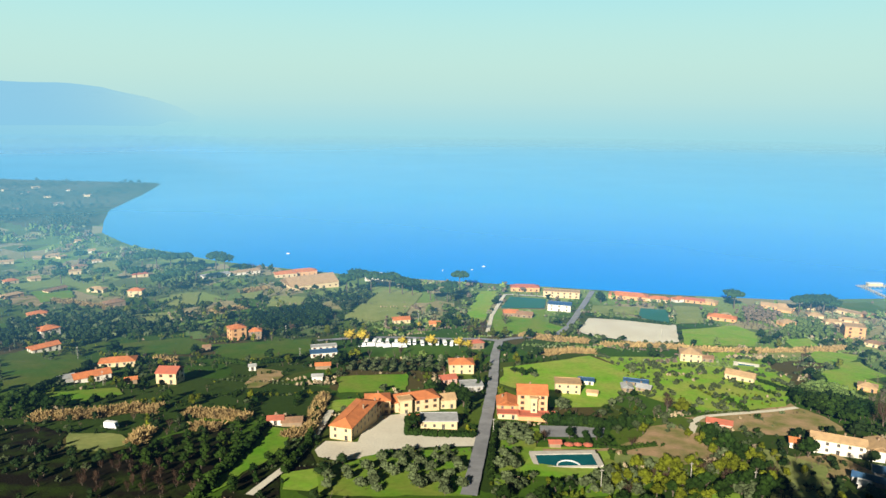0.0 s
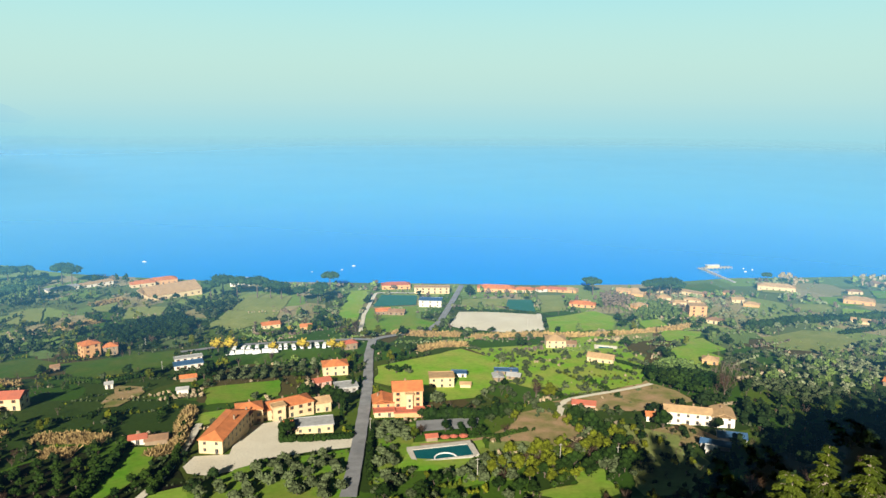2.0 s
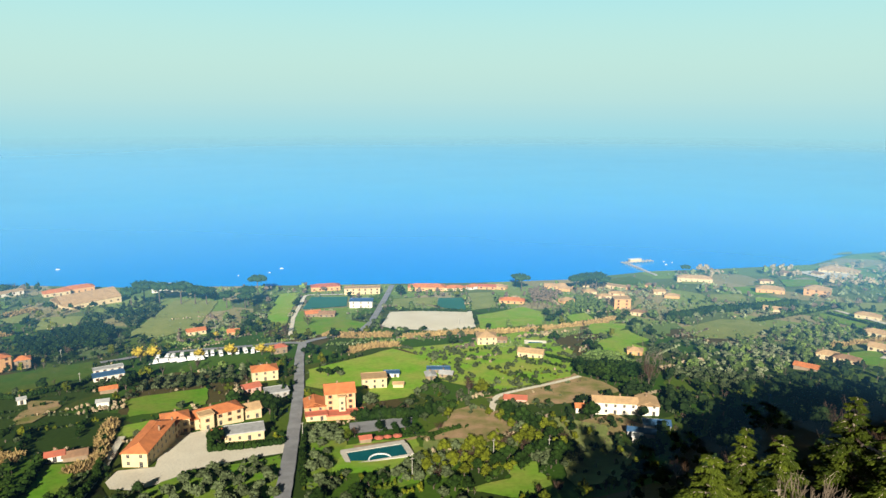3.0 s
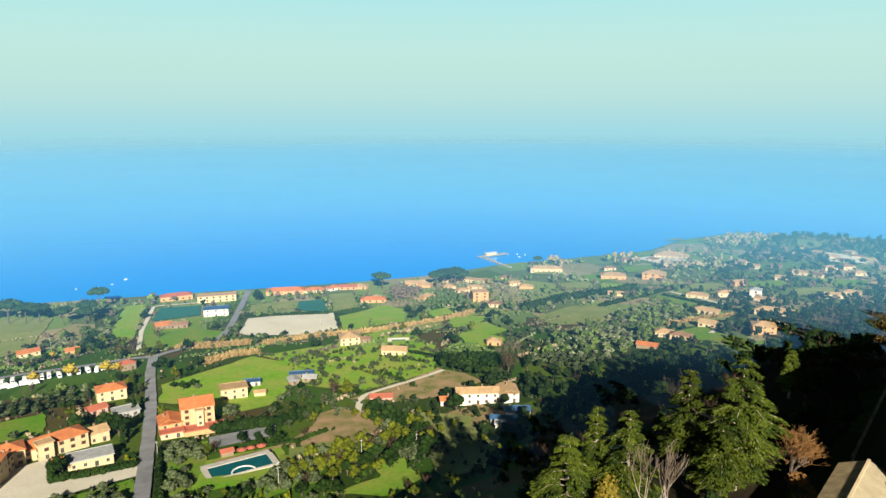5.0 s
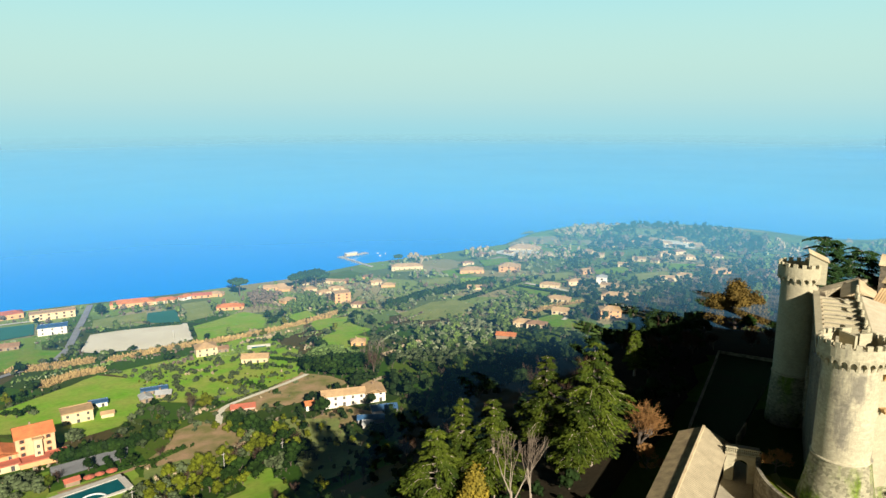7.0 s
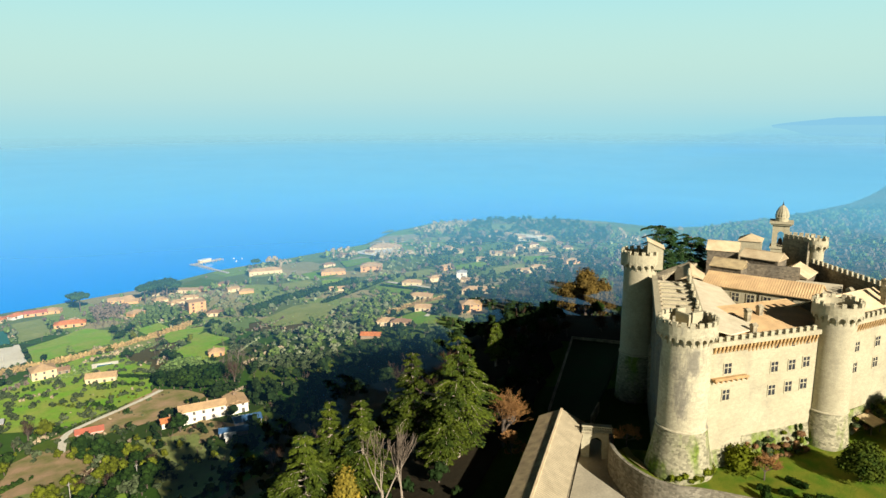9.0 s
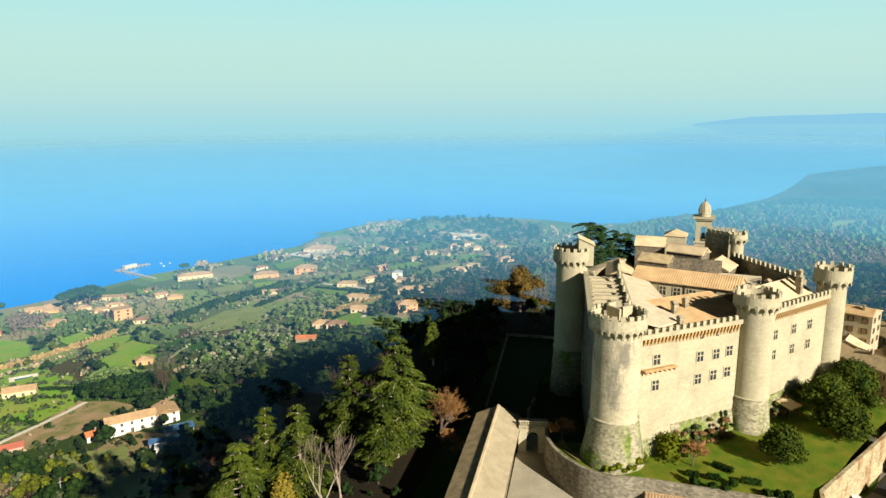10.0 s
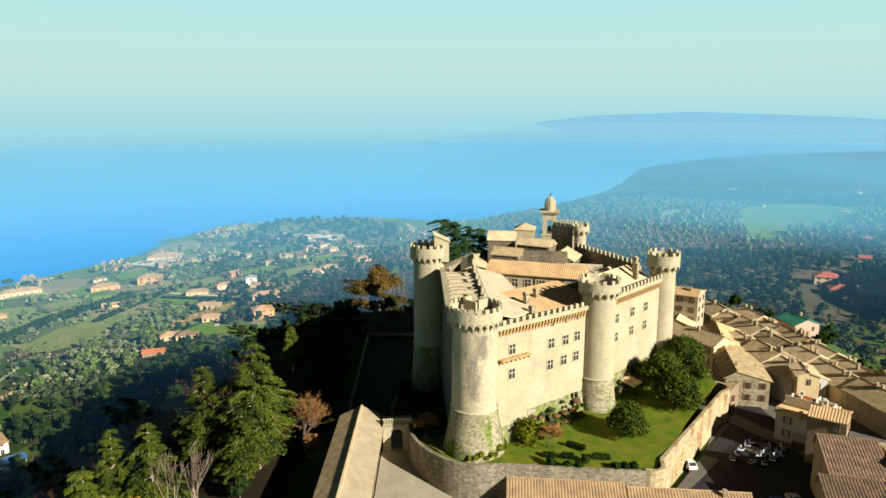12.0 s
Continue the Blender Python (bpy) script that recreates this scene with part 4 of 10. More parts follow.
KEEP_CLEAR.append(([(194, 435), (214, 435), (214, 455), (194, 455)], "open"))


def camper(x, y, turn):
    top = thing("camper_van", "white camper van parked beside the lane", "camper", standing(x, y, None, turn), "campers beside the lane")
    top.location.z += 0.5
    part("body", Shape().add([(-1.1, -3, 0.5), (1.1, -3, 0.5), (1.1, 3, 0.5), (-1.1, 3, 0.5), (-1.1, -2.2, 2.9), (1.1, -2.2, 2.9), (1.1, 3, 3.0), (-1.1, 3, 3.0)],
                             [(3, 2, 1, 0), (4, 5, 6, 7), (0, 1, 5, 4), (1, 2, 6, 5), (2, 3, 7, 6), (3, 0, 4, 7)]).mesh("body", TILE_MATS["white"]), top)
    part("windscreen", Shape().add([(-0.9, -2.72, 1.5), (0.9, -2.72, 1.5), (0.9, -2.42, 2.4), (-0.9, -2.42, 2.4)], [(0, 1, 2, 3)]).mesh("windscreen", M_GLASS), top)
    for sx in (-1.0, 1.0):
        for sy in (-1.9, 1.7):
            part("wheel", Shape().lathe([(0.05, -0.12), (0.36, -0.12), (0.36, 0.12), (0.05, 0.12)], 10).mesh("wheel", M_DARK), top, m=Matrix.Translation((sx, sy, 0.36)) @ Matrix.Rotation(math.pi / 2, 4, "Y"))


M_DARK = material("dark_rubber", (0.02, 0.02, 0.02), 0.9, (0.03, 0.03, 0.03), 2.0, 12.0, 0.1)
rc = random.Random(3)
for i in range(15):
    camper(-54 + i * 5.0 + rc.uniform(-1.2, 1.2), 480.5 + (i % 2) * 1.2 + rc.uniform(-1, 1), rc.uniform(-12, 12))
for i in range(6):
    camper(-56 + i * 5.5 + rc.uniform(-1.5, 1.5), 471.0 + rc.uniform(-1.5, 1.5), rc.uniform(60, 120))
camper(-142.0, 280.0, 80)
KEEP_CLEAR.append(([(-62, 466), (12, 470), (12, 486), (-62, 486)], "open"))


def jetty():
    top = thing("jetty", "pale stone jetty with a pavilion on the lake", "jetty", pose(460, 684, 0))
    deck = [((0, -4), (3, 66), 3.2), ((1, 66), (42, 68), 7.0)]
    for (ax, ay), (bx, by), w in deck:
        m = pose(ax, ay, 0, 0, 0, math.degrees(math.atan2(by - ay, bx - ax)))
        length = math.hypot(bx - ax, by - ay)
        part("deck", Shape().box(-w / 2, length, -w / 2, w / 2, 1.4, 1.8).mesh("deck", M_CONCRETE), top, m=m)
        k = int(length / 5)
        for i in range(k + 1):
            for s in (-1, 1):
                part("pile", Shape().lathe([(0.4, -2), (0.4, 1.4)], 8).mesh("pile", M_CONCRETE), top, m=m @ Matrix.Translation((i * length / k, s * w * 0.4, 0)))
                part("bollard", Shape().lathe([(0.35, 1.8), (0.3, 2.6)], 6).mesh("bollard", M_CONCRETE), top, m=m @ Matrix.Translation((i * length / k, s * w * 0.45, 0)))
    part("pavilion", Shape().box(10, 26, 66, 71, 1.8, 4.6).mesh("pavilion", WALL_MATS["cream"]), top)
    part("pavilion_roof", Shape().box(9.4, 26.6, 65.4, 71.6, 4.6, 4.9).mesh("pavilion_roof", TILE_MATS["white"]), top)


jetty()


def boat(x, y, turn, size=1.0, paint="white"):
    top = thing("boat", "small white boat moored on the lake", "boat", pose(x, y, 0, 0, 0, turn) @ Matrix.Scale(size, 4), "boats on the lake")
    n = 9
    prof = [(-3 + 6.0 * i / (n - 1), 1.1 * math.sqrt(max(0.02, 1 - max(0, (i / (n - 1) - 0.45) / 0.55) ** 2))) for i in range(n)]
    v = [(px, -w, 0.9) for px, w in prof] + [(px, w, 0.9) for px, w in prof] + [(px, -w * 0.5, -0.3) for px, w in prof] + [(px, w * 0.5, -0.3) for px, w in prof]
    f = []
    for i in range(n - 1):
        f += [(i, i + 1, n + i + 1, n + i), (2 * n + i, 2 * n + i + 1, i + 1, i), (n + i, n + i + 1, 3 * n + i + 1, 3 * n + i)]
    f.append((0, n, 3 * n, 2 * n))
    part("hull", Shape().add(v, f).mesh("hull", TILE_MATS[paint]), top)
    part("cabin", Shape().box(-1.2, 0.8, -0.6, 0.6, 0.9, 1.8).mesh("cabin", TILE_MATS[paint]), top)


for x, y, t, s in ((-205, 905, 10, 0.8), (35, 820, 30, 0.5), (50, 838, 5, 0.7), (0, 815, 70, 0.5), (515, 745, 30, 0.6), (522, 738, 60, 0.6), (508, 730, 10, 0.6)):
    boat(x, y, t, s)


def pole(x, y, h=8.0):
    ob = new("utility_pole", Shape().lathe([(0.14, -0.5), (0.10, h)], 6).box(-0.7, 0.7, -0.05, 0.05, h - 0.8, h - 0.65).mesh("utility_pole", M_CONCRETE))
    tagged(ob, "grey concrete pole beside a field", "pole", "poles in the valley")
    ob.matrix_world = standing(x, y)


for x, y in ((-225, 410), (-92, 430), (-180, 350), (120, 245), (98, 252), (60, 240), (10, 420), (24, 300), (170, 520), (-20, 560), (-118, 505)):
    pole(x, y)


# ---- the plan of the valley: fields, yards, roads and houses, in metres ----
field("dark", "dark green mown meadow beside hedges", (-263, 396), (-218, 407), (-206, 376), (-210, 339), (-212, 315))
field("dark", "green meadow behind a hedge", (-162, 466), (-96, 493), (-89, 450), (-114, 430), (-129, 419), (-147, 432))
field("dark", "green meadow on the lower slope", (-224, 455), (-185, 486), (-162, 466), (-166, 432), (-192, 425))
field("green", "green field beside an olive grove", (-63, 389), (-20, 401), (-20, 367), (-55, 354))
field("bright", "lawn behind the long hotel", (-58.4, 338.3), (-44.4, 347.1), (-43.8, 328.8), (-56.1, 316.2))
field("green", "green field among reeds", (-82.4, 292.1), (-65.8, 291.5), (-64.5, 263.9), (-76.1, 227.4), (-79.4, 216.3), (-85.8, 215.7), (-83.7, 251.8))
field("bright", "grassy clearing among olive trees", (-58.7, 238.4), (-48.3, 245.9), (-42.7, 233.1), (-46.7, 225.3), (-55.7, 225.4))
field("yellow", "yellowish clearing with a parked camper", (-156.6, 270.9), (-134.4, 273.8), (-124.7, 262.5), (-136.0, 253.3), (-148.5, 253.1))
field("green", "small green paddock", (-201, 329), (-171, 344), (-161, 332), (-176, 310), (-193, 312))
field("bright", "bright green meadow behind the red house", (40, 424), (101, 460), (117, 434), (109, 386), (84, 350), (58, 347), (57, 369), (34, 388))
field("bright", "bright grass under scattered olive trees", (108, 458), (167, 466), (210, 487), (223, 422), (189, 360), (138, 348), (117, 370), (105, 385), (116, 434))
field("green", "meadow beside the sports ground", (38, 519), (39, 575), (64, 698), (51, 622), (79, 614), (96, 626), (86, 570), (101, 549), (90, 523), (65, 517))
field("bright", "sloping light green meadow", (18, 574), (38, 707), (59, 709), (44, 621), (31, 543))
field("yellow", "terraced grass strips", (-87, 568), (-60, 710), (-21, 684), (-34, 585), (-65, 548))
field("yellow", "grass slope below pine trees", (-58, 631), (-54, 710), (-21, 690), (-30, 622))
field("bright", "meadow below the gravel yard", (198, 555), (252, 578), (259, 551), (238, 508), (181, 500))
field("bright", "narrow meadow behind the reeds", (272, 534), (296, 540), (291, 515), (266, 509))
field("bright", "narrow meadow among trees", (270, 464), (294, 468), (289, 428), (273, 423))
field("yellow", "pale football pitch", (224, 655), (248, 652), (228, 584), (202, 579))
field("yellow", "pale training pitch with a low fence", (144, 648), (188, 645), (179, 610), (135, 615))
field("court", "green sports court", (188, 640), (212, 634), (196, 580), (174, 600))
field("court", "green tennis courts by the lakeside road", (68, 681), (103, 673), (95, 629), (54, 627))
field("gravel", "pale gravel car park", (128, 590), (157, 586), (199, 572), (181, 510), (156, 499), (114, 522), (108, 533))
field("gravel", "white gravel forecourt of the hotel", (-52.0, 265.6), (-49.5, 277.2), (-35.9, 277.8), (-35.4, 313.4), (-16.4, 324.0), (-11.7, 318.3), (-16.5, 294.6), (15.9, 298.0), (15.1, 280.9), (-4.9, 276.6), (-21.3, 270.0), (-31.8, 259.2), (-40.1, 254.2), (-49.2, 258.1))
field("asphalt", "grey yard behind the red house", (47.6, 315.0), (79.4, 316.6), (74.8, 301.2), (45.2, 298.2))
field("earth", "bare ochre earth bank", (126, 337), (142, 343), (166, 351), (195, 366), (201, 343), (202, 324), (179, 313), (163, 314), (144, 319))
field("earth", "ochre earth garden terraces", (75.2, 283.0), (99.3, 300.8), (118.1, 294.9), (119.5, 279.0), (98.4, 267.5), (79.1, 265.4))
field("earth", "ploughed brown plot", (-110, 376), (-97, 395), (-92, 385), (-98, 356), (-106, 354))
field("bright", "lawn round the swimming pool", (34.0, 283.5), (73.6, 286.5), (68.7, 256.5), (55.6, 247.7), (37.1, 248.5), (30.1, 253.8))
field("bright", "clearing at the foot of the hill", (72.6, 220.8), (91.2, 224.2), (108.1, 227.7), (107.1, 213.7), (91.2, 203.9))
field("yellow", "olive-green meadow among groves", (341, 462), (388, 475), (408, 460), (394, 422), (355, 406), (331, 419), (329, 441))
field("yellow", "pale strip field", (385, 363), (429, 364), (449, 355), (435, 343), (392, 347), (376, 348))
field("green", "lawn among villas", (369, 342), (402, 342), (390, 310), (370, 300), (362, 320))
field("green", "terraced lawn between hedges", (466, 455), (489, 456), (481, 388), (452, 378), (456, 432))
field("bright", "green garden in the grove", (241, 432), (273, 451), (272, 403), (260, 391), (235, 396))
field("gravel", "pale lakeside yard", (620, 638), (680, 638), (649, 581), (608, 578))
field("green", "broad green field on the far slope", (1100, -40), (1235, -62), (1281, -120), (1265, -175), (1124, -231), (942, -195), (1000, -178), (901, -154), (809, -142), (836, -113), (833, -86), (740, -72), (756, -46), (858, -36))
field("yellow", "lighter far field on the slope", (940, 57), (1034, 13), (954, 22), (832, 49))
field("dark", "dark lawn along the lake front", (376, 671), (427, 681), (427, 645), (367, 630))
field("yellow", "pale dry grass plot among groves", (-425, 827), (-386, 824), (-363, 768), (-393, 770))
field("earth", "bare brown plot among gardens", (-392, 617), (-358, 606), (-334, 561), (-366, 567))
field("yellow", "pale dry grass plot among groves", (-204, 696), (-184, 693), (-173, 638), (-191, 641))
field("earth", "bare brown plot among gardens", (-112, 401), (-95, 395), (-93, 373), (-106, 377))
field("yellow", "pale dry grass plot among groves", (-257, 555), (-230, 571), (-215, 543), (-239, 526))
field("green", "small green plot among trees", (-384, 630), (-366, 664), (-334, 613), (-345, 580))
field("yellow", "pale dry grass plot among groves", (-259, 643), (-238, 661), (-219, 599), (-244, 594))
field("yellow", "pale dry grass plot among groves", (-166, 658), (-132, 654), (-129, 612), (-159, 609))
field("yellow", "pale dry grass plot among groves", (240, 498), (268, 495), (248, 464), (224, 467))
field("bright", "small bright meadow among trees", (279, 500), (307, 490), (276, 452), (256, 465))
field("earth", "bare brown plot among gardens", (92.3, 304.1), (114.4, 314.4), (114.2, 302.3), (90.4, 288.4))
field("yellow", "pale dry grass plot among groves", (63.2, 267.6), (78.7, 272.8), (77.4, 259.4), (61.9, 251.4))
field("yellow", "pale dry grass plot among groves", (871, 595), (867, 545), (807, 509), (789, 537))
field("gravel", "pale sandy yard among houses", (784, 496), (801, 455), (761, 435), (739, 463))
field("yellow", "pale dry grass plot among groves", (732, 406), (758, 370), (733, 359), (703, 390))
field("yellow", "pale dry grass plot among groves", (534, 476), (566, 462), (545, 434), (512, 449))
field("green", "small green plot among trees", (585, 449), (622, 437), (606, 413), (564, 426))
field("bright", "small bright meadow among trees", (476, 538), (500, 513), (473, 489), (451, 505))
field("yellow", "pale dry grass plot among groves", (447, 567), (480, 551), (455, 526), (428, 538))
field("yellow", "pale dry grass plot among groves", (594, 404), (635, 390), (608, 367), (566, 379))
field("green", "small green plot among trees", (666, 409), (688, 381), (660, 368), (635, 390))
field("yellow", "pale dry grass plot among groves", (766, 770), (820, 757), (786, 716), (732, 728))
field("green", "small green plot among trees", (491, 587), (527, 581), (505, 543), (469, 547))
field("yellow", "pale dry grass plot among groves", (481, 661), (507, 654), (477, 608), (454, 621))
field("green", "small green plot among trees", (565, 605), (599, 590), (575, 556), (540, 567))
field("earth", "bare brown plot among gardens", (583, 31), (603, 10), (584, 5), (561, 25))
field("yellow", "pale dry grass plot among groves", (643, -82), (662, -118), (626, -111), (608, -82))
field("green", "bright grass under scattered grove trees", (-46.9, 242.6), (-31.9, 260.4), (-18.8, 269.0), (13.2, 277.7), (10.4, 225.6), (-42.8, 220.3))
field("green", "bright grass under scattered grove trees", (27.1, 314.7), (45.4, 308.8), (40.0, 278.5), (29.9, 251.9), (25.7, 233.0), (20.1, 236.7))
field("green", "bright grass under scattered grove trees", (54.5, 247.6), (70.6, 273.9), (79.2, 257.7), (75.0, 232.3), (47.7, 229.5))
# scrub cover with the dim light of the hill's foot put into its colour
M_DIM_SCRUB = material("dim_scrub", (0.016, 0.013, 0.008), 0.98, (0.030, 0.050, 0.008), 0.10, 1.2, 0.6, (0.42, 0.66), 0.03, dist=0.4)
for outline in ([(-250, 195), (-252, 262), (-214, 272), (-180, 280), (-158, 274), (-150, 250), (-132, 250), (-122, 262), (-112, 280), (-92, 290), (-86, 262), (-87, 214), (-92, 195)],
                [(-74, 198), (-76, 226), (-66, 262), (-63, 284), (-52, 262), (-49, 246), (-60, 236), (-55, 214), (-40, 198)]):
    tagged(new("undergrowth", drape("undergrowth", outline, 0.16, 5, M_DIM_SCRUB, 3.0)), "scrub sheet coloured dark for the dim hill's foot", "undergrowth", kind="structure")
field("yellow", "overgrown garden with scattered shrubs", (132.6, 263.8), (152.6, 262.5), (158.7, 240.7), (122.8, 195.2), (110.6, 206.8))
field("earth", "bare yard with scattered shrubs", (150.8, 281.2), (175.4, 290.1), (180.4, 266.2), (161.9, 257.5), (146.5, 262.4))
field("earth", "brown garden terraces with scattered shrubs", (99.2, 319.4), (114.0, 326.4), (126.6, 304.8), (121.4, 280.7), (100.7, 268.3), (86.3, 280.9))
field("yellow", "rough garden grass with scattered shrubs", (74.7, 280.3), (92.5, 278.4), (101.0, 262.9), (82.1, 249.2), (69.2, 254.8))
field("bright", "grass strip with scattered bushes", (97.8, 238.6), (112.1, 239.1), (103.2, 218.7), (92.5, 221.6))
field("yellow", "rough slope with scattered bushes", (146.2, 293.3), (163.0, 271.0), (143.9, 239.9), (127.7, 249.9))
field("bright", "lawn round the small pool with scattered trees", (207, 488), (228, 475), (218, 437), (195, 408), (187, 434))
road("asphalt", "straight grey asphalt lane", 6.0, (9.8, 225.5), (12.5, 245.6), (16.3, 275.3), (23.1, 329.4), (30, 388), (36, 454), (42, 494))
road("asphalt", "grey asphalt lane toward the lake", 5.5, (42, 494), (52, 503), (70, 510), (89, 519), (103, 549), (127, 624), (158, 716))
road("asphalt", "grey asphalt lane past parked campers", 5.5, (42, 494), (33, 500), (4, 498), (-34, 501), (-60, 499), (-91, 486))
road("gravel", "pale gravel track beside the sports ground", 3.5, (35, 519), (43, 590), (63, 692), (102, 684))
road("gravel", "pale farm track", 3.5, (119.1, 310.7), (132, 338), (151, 344), (179, 352), (194, 358))
road("gravel", "pale curving drive", 3.5, (386, 321), (414, 334), (427, 332), (416, 316))
road("gravel", "pale terrace road between hedges", 4.5, (493, 460), (488, 421), (480, 381))
road("gravel", "pale track through the groves", 3.0, (452, 324), (448, 312), (432, 289))
road("gravel", "pale farm lane beside the hotel", 3.0, (-65.4, 217.6), (-57.4, 252.0), (-54.9, 286.9), (-54.2, 321.2))
road("earth", "earth track among gardens", 3.0, (43.8, 279.0), (74.0, 282.9), (97.8, 304.6), (124.1, 311.2))
reeds("belt of dry tan reeds", 7, (116, 490), (154, 495), (210, 487), (259, 494), (310, 510))
reeds("belt of dry tan reeds", 8, (70, 460), (87, 471), (107, 470))
reeds("belt of dry tan reeds", 9, (60, 516), (84, 504), (109, 500))
reeds("thicket of dry tan reeds", 9, (-181.1, 288.8), (-169.6, 292.7), (-157.0, 297.7), (-147.5, 307.9), (-133.0, 308.1))
reeds("thicket of dry tan reeds", 9, (-118.9, 305.8), (-103.1, 305.6), (-90.1, 301.7))
reeds("clump of dry tan reeds", 8, (-109.3, 286.3), (-98.2, 286.4))
reeds("clump of dry tan reeds", 6, (-125.3, 262.4), (-126.0, 280.1))
reeds("belt of dry tan reeds", 5, (-68.5, 281.0), (-58.5, 286.3), (-60.9, 320.1), (-62, 345))
reeds("clump of dry tan reeds", 6, (-179, 413), (-165, 412))
reeds("belt of dry tan reeds", 7, (-344, 595), (-297, 580), (-283, 572))
reeds("pale dry reed bed", 10, (-200, 580), (-174, 607))
reeds("pale dry reed bed", 12, (-198, 667), (-180, 694))
reeds("clump of dry tan reeds", 9, (283, 501), (303, 503))
reeds("belt of pale vine rows", 5, (386, 361), (426, 361), (447, 353))
house("villa", "white house with an orange tile roof", -272.2, 465.0, 55, 13, 10, 2, "hip", "white", "orange")
house("villa", "low white house with an orange tile roof", -252.6, 424.9, 51, 17, 8, 1, "gable", "white", "orange")
house("villa", "long white bungalow under an orange tile roof", -192.3, 392.0, 16, 20, 9, 1, "hip", "cream", "orange")
house("villa", "white bungalow under an orange tile roof", -188.3, 356.4, 36, 18, 9, 1, "gable", "white", "orange")
house("villa", "cream house with a red gabled roof", -149.3, 356.9, -2, 11, 11, 2, "gable", "cream", "red")
house("shed", "small shed with an orange roof", -167.0, 354.2, 25, 6, 4, 0.8, "gable", "brown", "orange")
house("shed", "grey tin shed among shrubs", -199.8, 352.4, 40, 8, 5, 0.8, "flat", "grey", "grey")
house("villa", "low house with an orange roof", -315.8, 525.0, 41, 14, 8, 1, "hip", "cream", "orange")
house("villa", "house with a brownish tile roof", -283.0, 584.4, 46, 16, 10, 1.3, "hip", "brown", "brown")
house("villa", "cream house with an orange roof", -286.9, 629.8, 4, 13, 9, 2, "hip", "cream", "orange")
house("villa", "house with a red tile roof", -328.6, 738.7, 34, 16, 9, 1, "hip", "cream", "red")
house("apartment_house", "tall orange-plastered house", -147.0, 484.0, 37, 11, 10, 3, "hip", "orange", "orange")
house("villa", "dark house in the shade of trees", -136.9, 489.2, 16, 9, 8, 2, "hip", "brown", "orange")
house("shed", "small brick garden shed", -158.4, 447.9, 19, 5, 4, 0.8, "gable", "brown", "brown")
house("workshop", "white workshop with a solar roof", -77.7, 437.6, 15, 17, 7, 1, "flat", "white", "blue")
house("shed", "low white shed", -81.2, 457.6, 15, 17, 5, 0.9, "flat", "white", "grey")
house("shed", "small pink-roofed shed", -75.4, 295.6, 9, 7, 5, 0.9, "gable", "white", "red")
house("shed", "low brown-roofed shed", -67.9, 295.2, 8, 9, 6, 0.7, "gable", "brown", "brown")
house("shed", "white garden hut", -71.6, 378.8, 6, 6, 4, 0.8, "gable", "white", "grey")
house("shed", "white garden hut", -113.2, 395.2, 16, 4, 4, 0.9, "gable", "white", "grey")
house("shed", "white garden hut", -73.0, 405.9, 10, 9, 5, 0.8, "gable", "brown", "orange")
house("villa", "cream house with terraces and orange roofs", 12.1, 407.7, 3, 15, 11, 2, "hip", "cream", "orange")
house("villa", "small red-roofed house by the crossing", 25.4, 472.3, 17, 9, 7, 1.5, "hip", "brown", "red")
house("villa", "small house with a pinkish roof", 4.6, 384.4, 19, 9, 7, 1, "gable", "pink", "red")
house("villa", "grey-roofed house beside the lane", 17.2, 370.1, 7, 12, 9, 1, "flat", "grey", "grey")
house("villa", "cream house on the meadow", 71.4, 372.9, -6, 14, 9, 2, "flat", "cream", "tan")
house("shed", "dark blue-roofed shed", 85.5, 392.1, -12, 9, 5, 0.9, "flat", "white", "blue")
house("shed", "small cream shed on the meadow", 84.6, 370.2, -13, 6, 4, 0.8, "gable", "cream", "tan")
house("shed", "grey-roofed farm shed", 107.5, 381.1, -6, 6, 7, 0.9, "gable", "brown", "grey")
house("shed", "grey-roofed farm shed", 116.6, 382.0, -27, 8, 6, 0.9, "gable", "brown", "grey")
house("shed", "low shed with a blue roof", 115.4, 393.0, -16, 14, 5, 0.9, "flat", "brown", "blue")
house("villa", "pale villa with a tan tile roof", 169.6, 452.8, -13, 14, 12, 2, "hip", "cream", "tan")
house("villa", "small annex with a brown roof", 181.4, 454.4, -14, 8, 6, 1, "gable", "brown", "brown")
house("villa", "pale bungalow with an arched door", 184.7, 411.1, -34, 17, 9, 1.2, "gable", "cream", "tan")
house("villa", "orange garden house", 253.8, 393.3, -33, 10, 8, 1, "hip", "orange", "tan")
house("shed", "ruined shed with a pink roof", 138.3, 324.9, -23, 12, 6, 0.6, "gable", "pink", "red")
house("apartment_house", "orange three-storey block by the lake", 335.9, 545.0, -17, 15, 12, 3, "flat", "orange", "tan")
house("villa", "small house with a brown roof", 334.2, 517.4, -43, 13, 8, 1, "hip", "cream", "brown")
house("clubhouse", "tiled hut beside the courts", 60.4, 589.4, 4, 13, 9, 1.2, "gable", "brown", "orange")
house("clubhouse", "brown tiled hut beside the courts", 70.9, 585.4, -17, 14, 9, 1, "gable", "brown", "brown")
house("clubhouse", "white building with a solar roof", 107.0, 619.7, -15, 21, 11, 2, "flat", "white", "blue")
house("apartment_house", "long cream lakeside building", 119.6, 682.7, -10, 36, 10, 2, "flat", "cream", "tan")
house("lakeside_house", "red-roofed lakeside houses", 86.4, 710.8, -2, 30, 11, 1.5, "hip", "orange", "red")
house("lakeside_house", "long orange-roofed lakeside building", 186.2, 680.2, -18, 38, 13, 1.3, "hip", "orange", "orange")
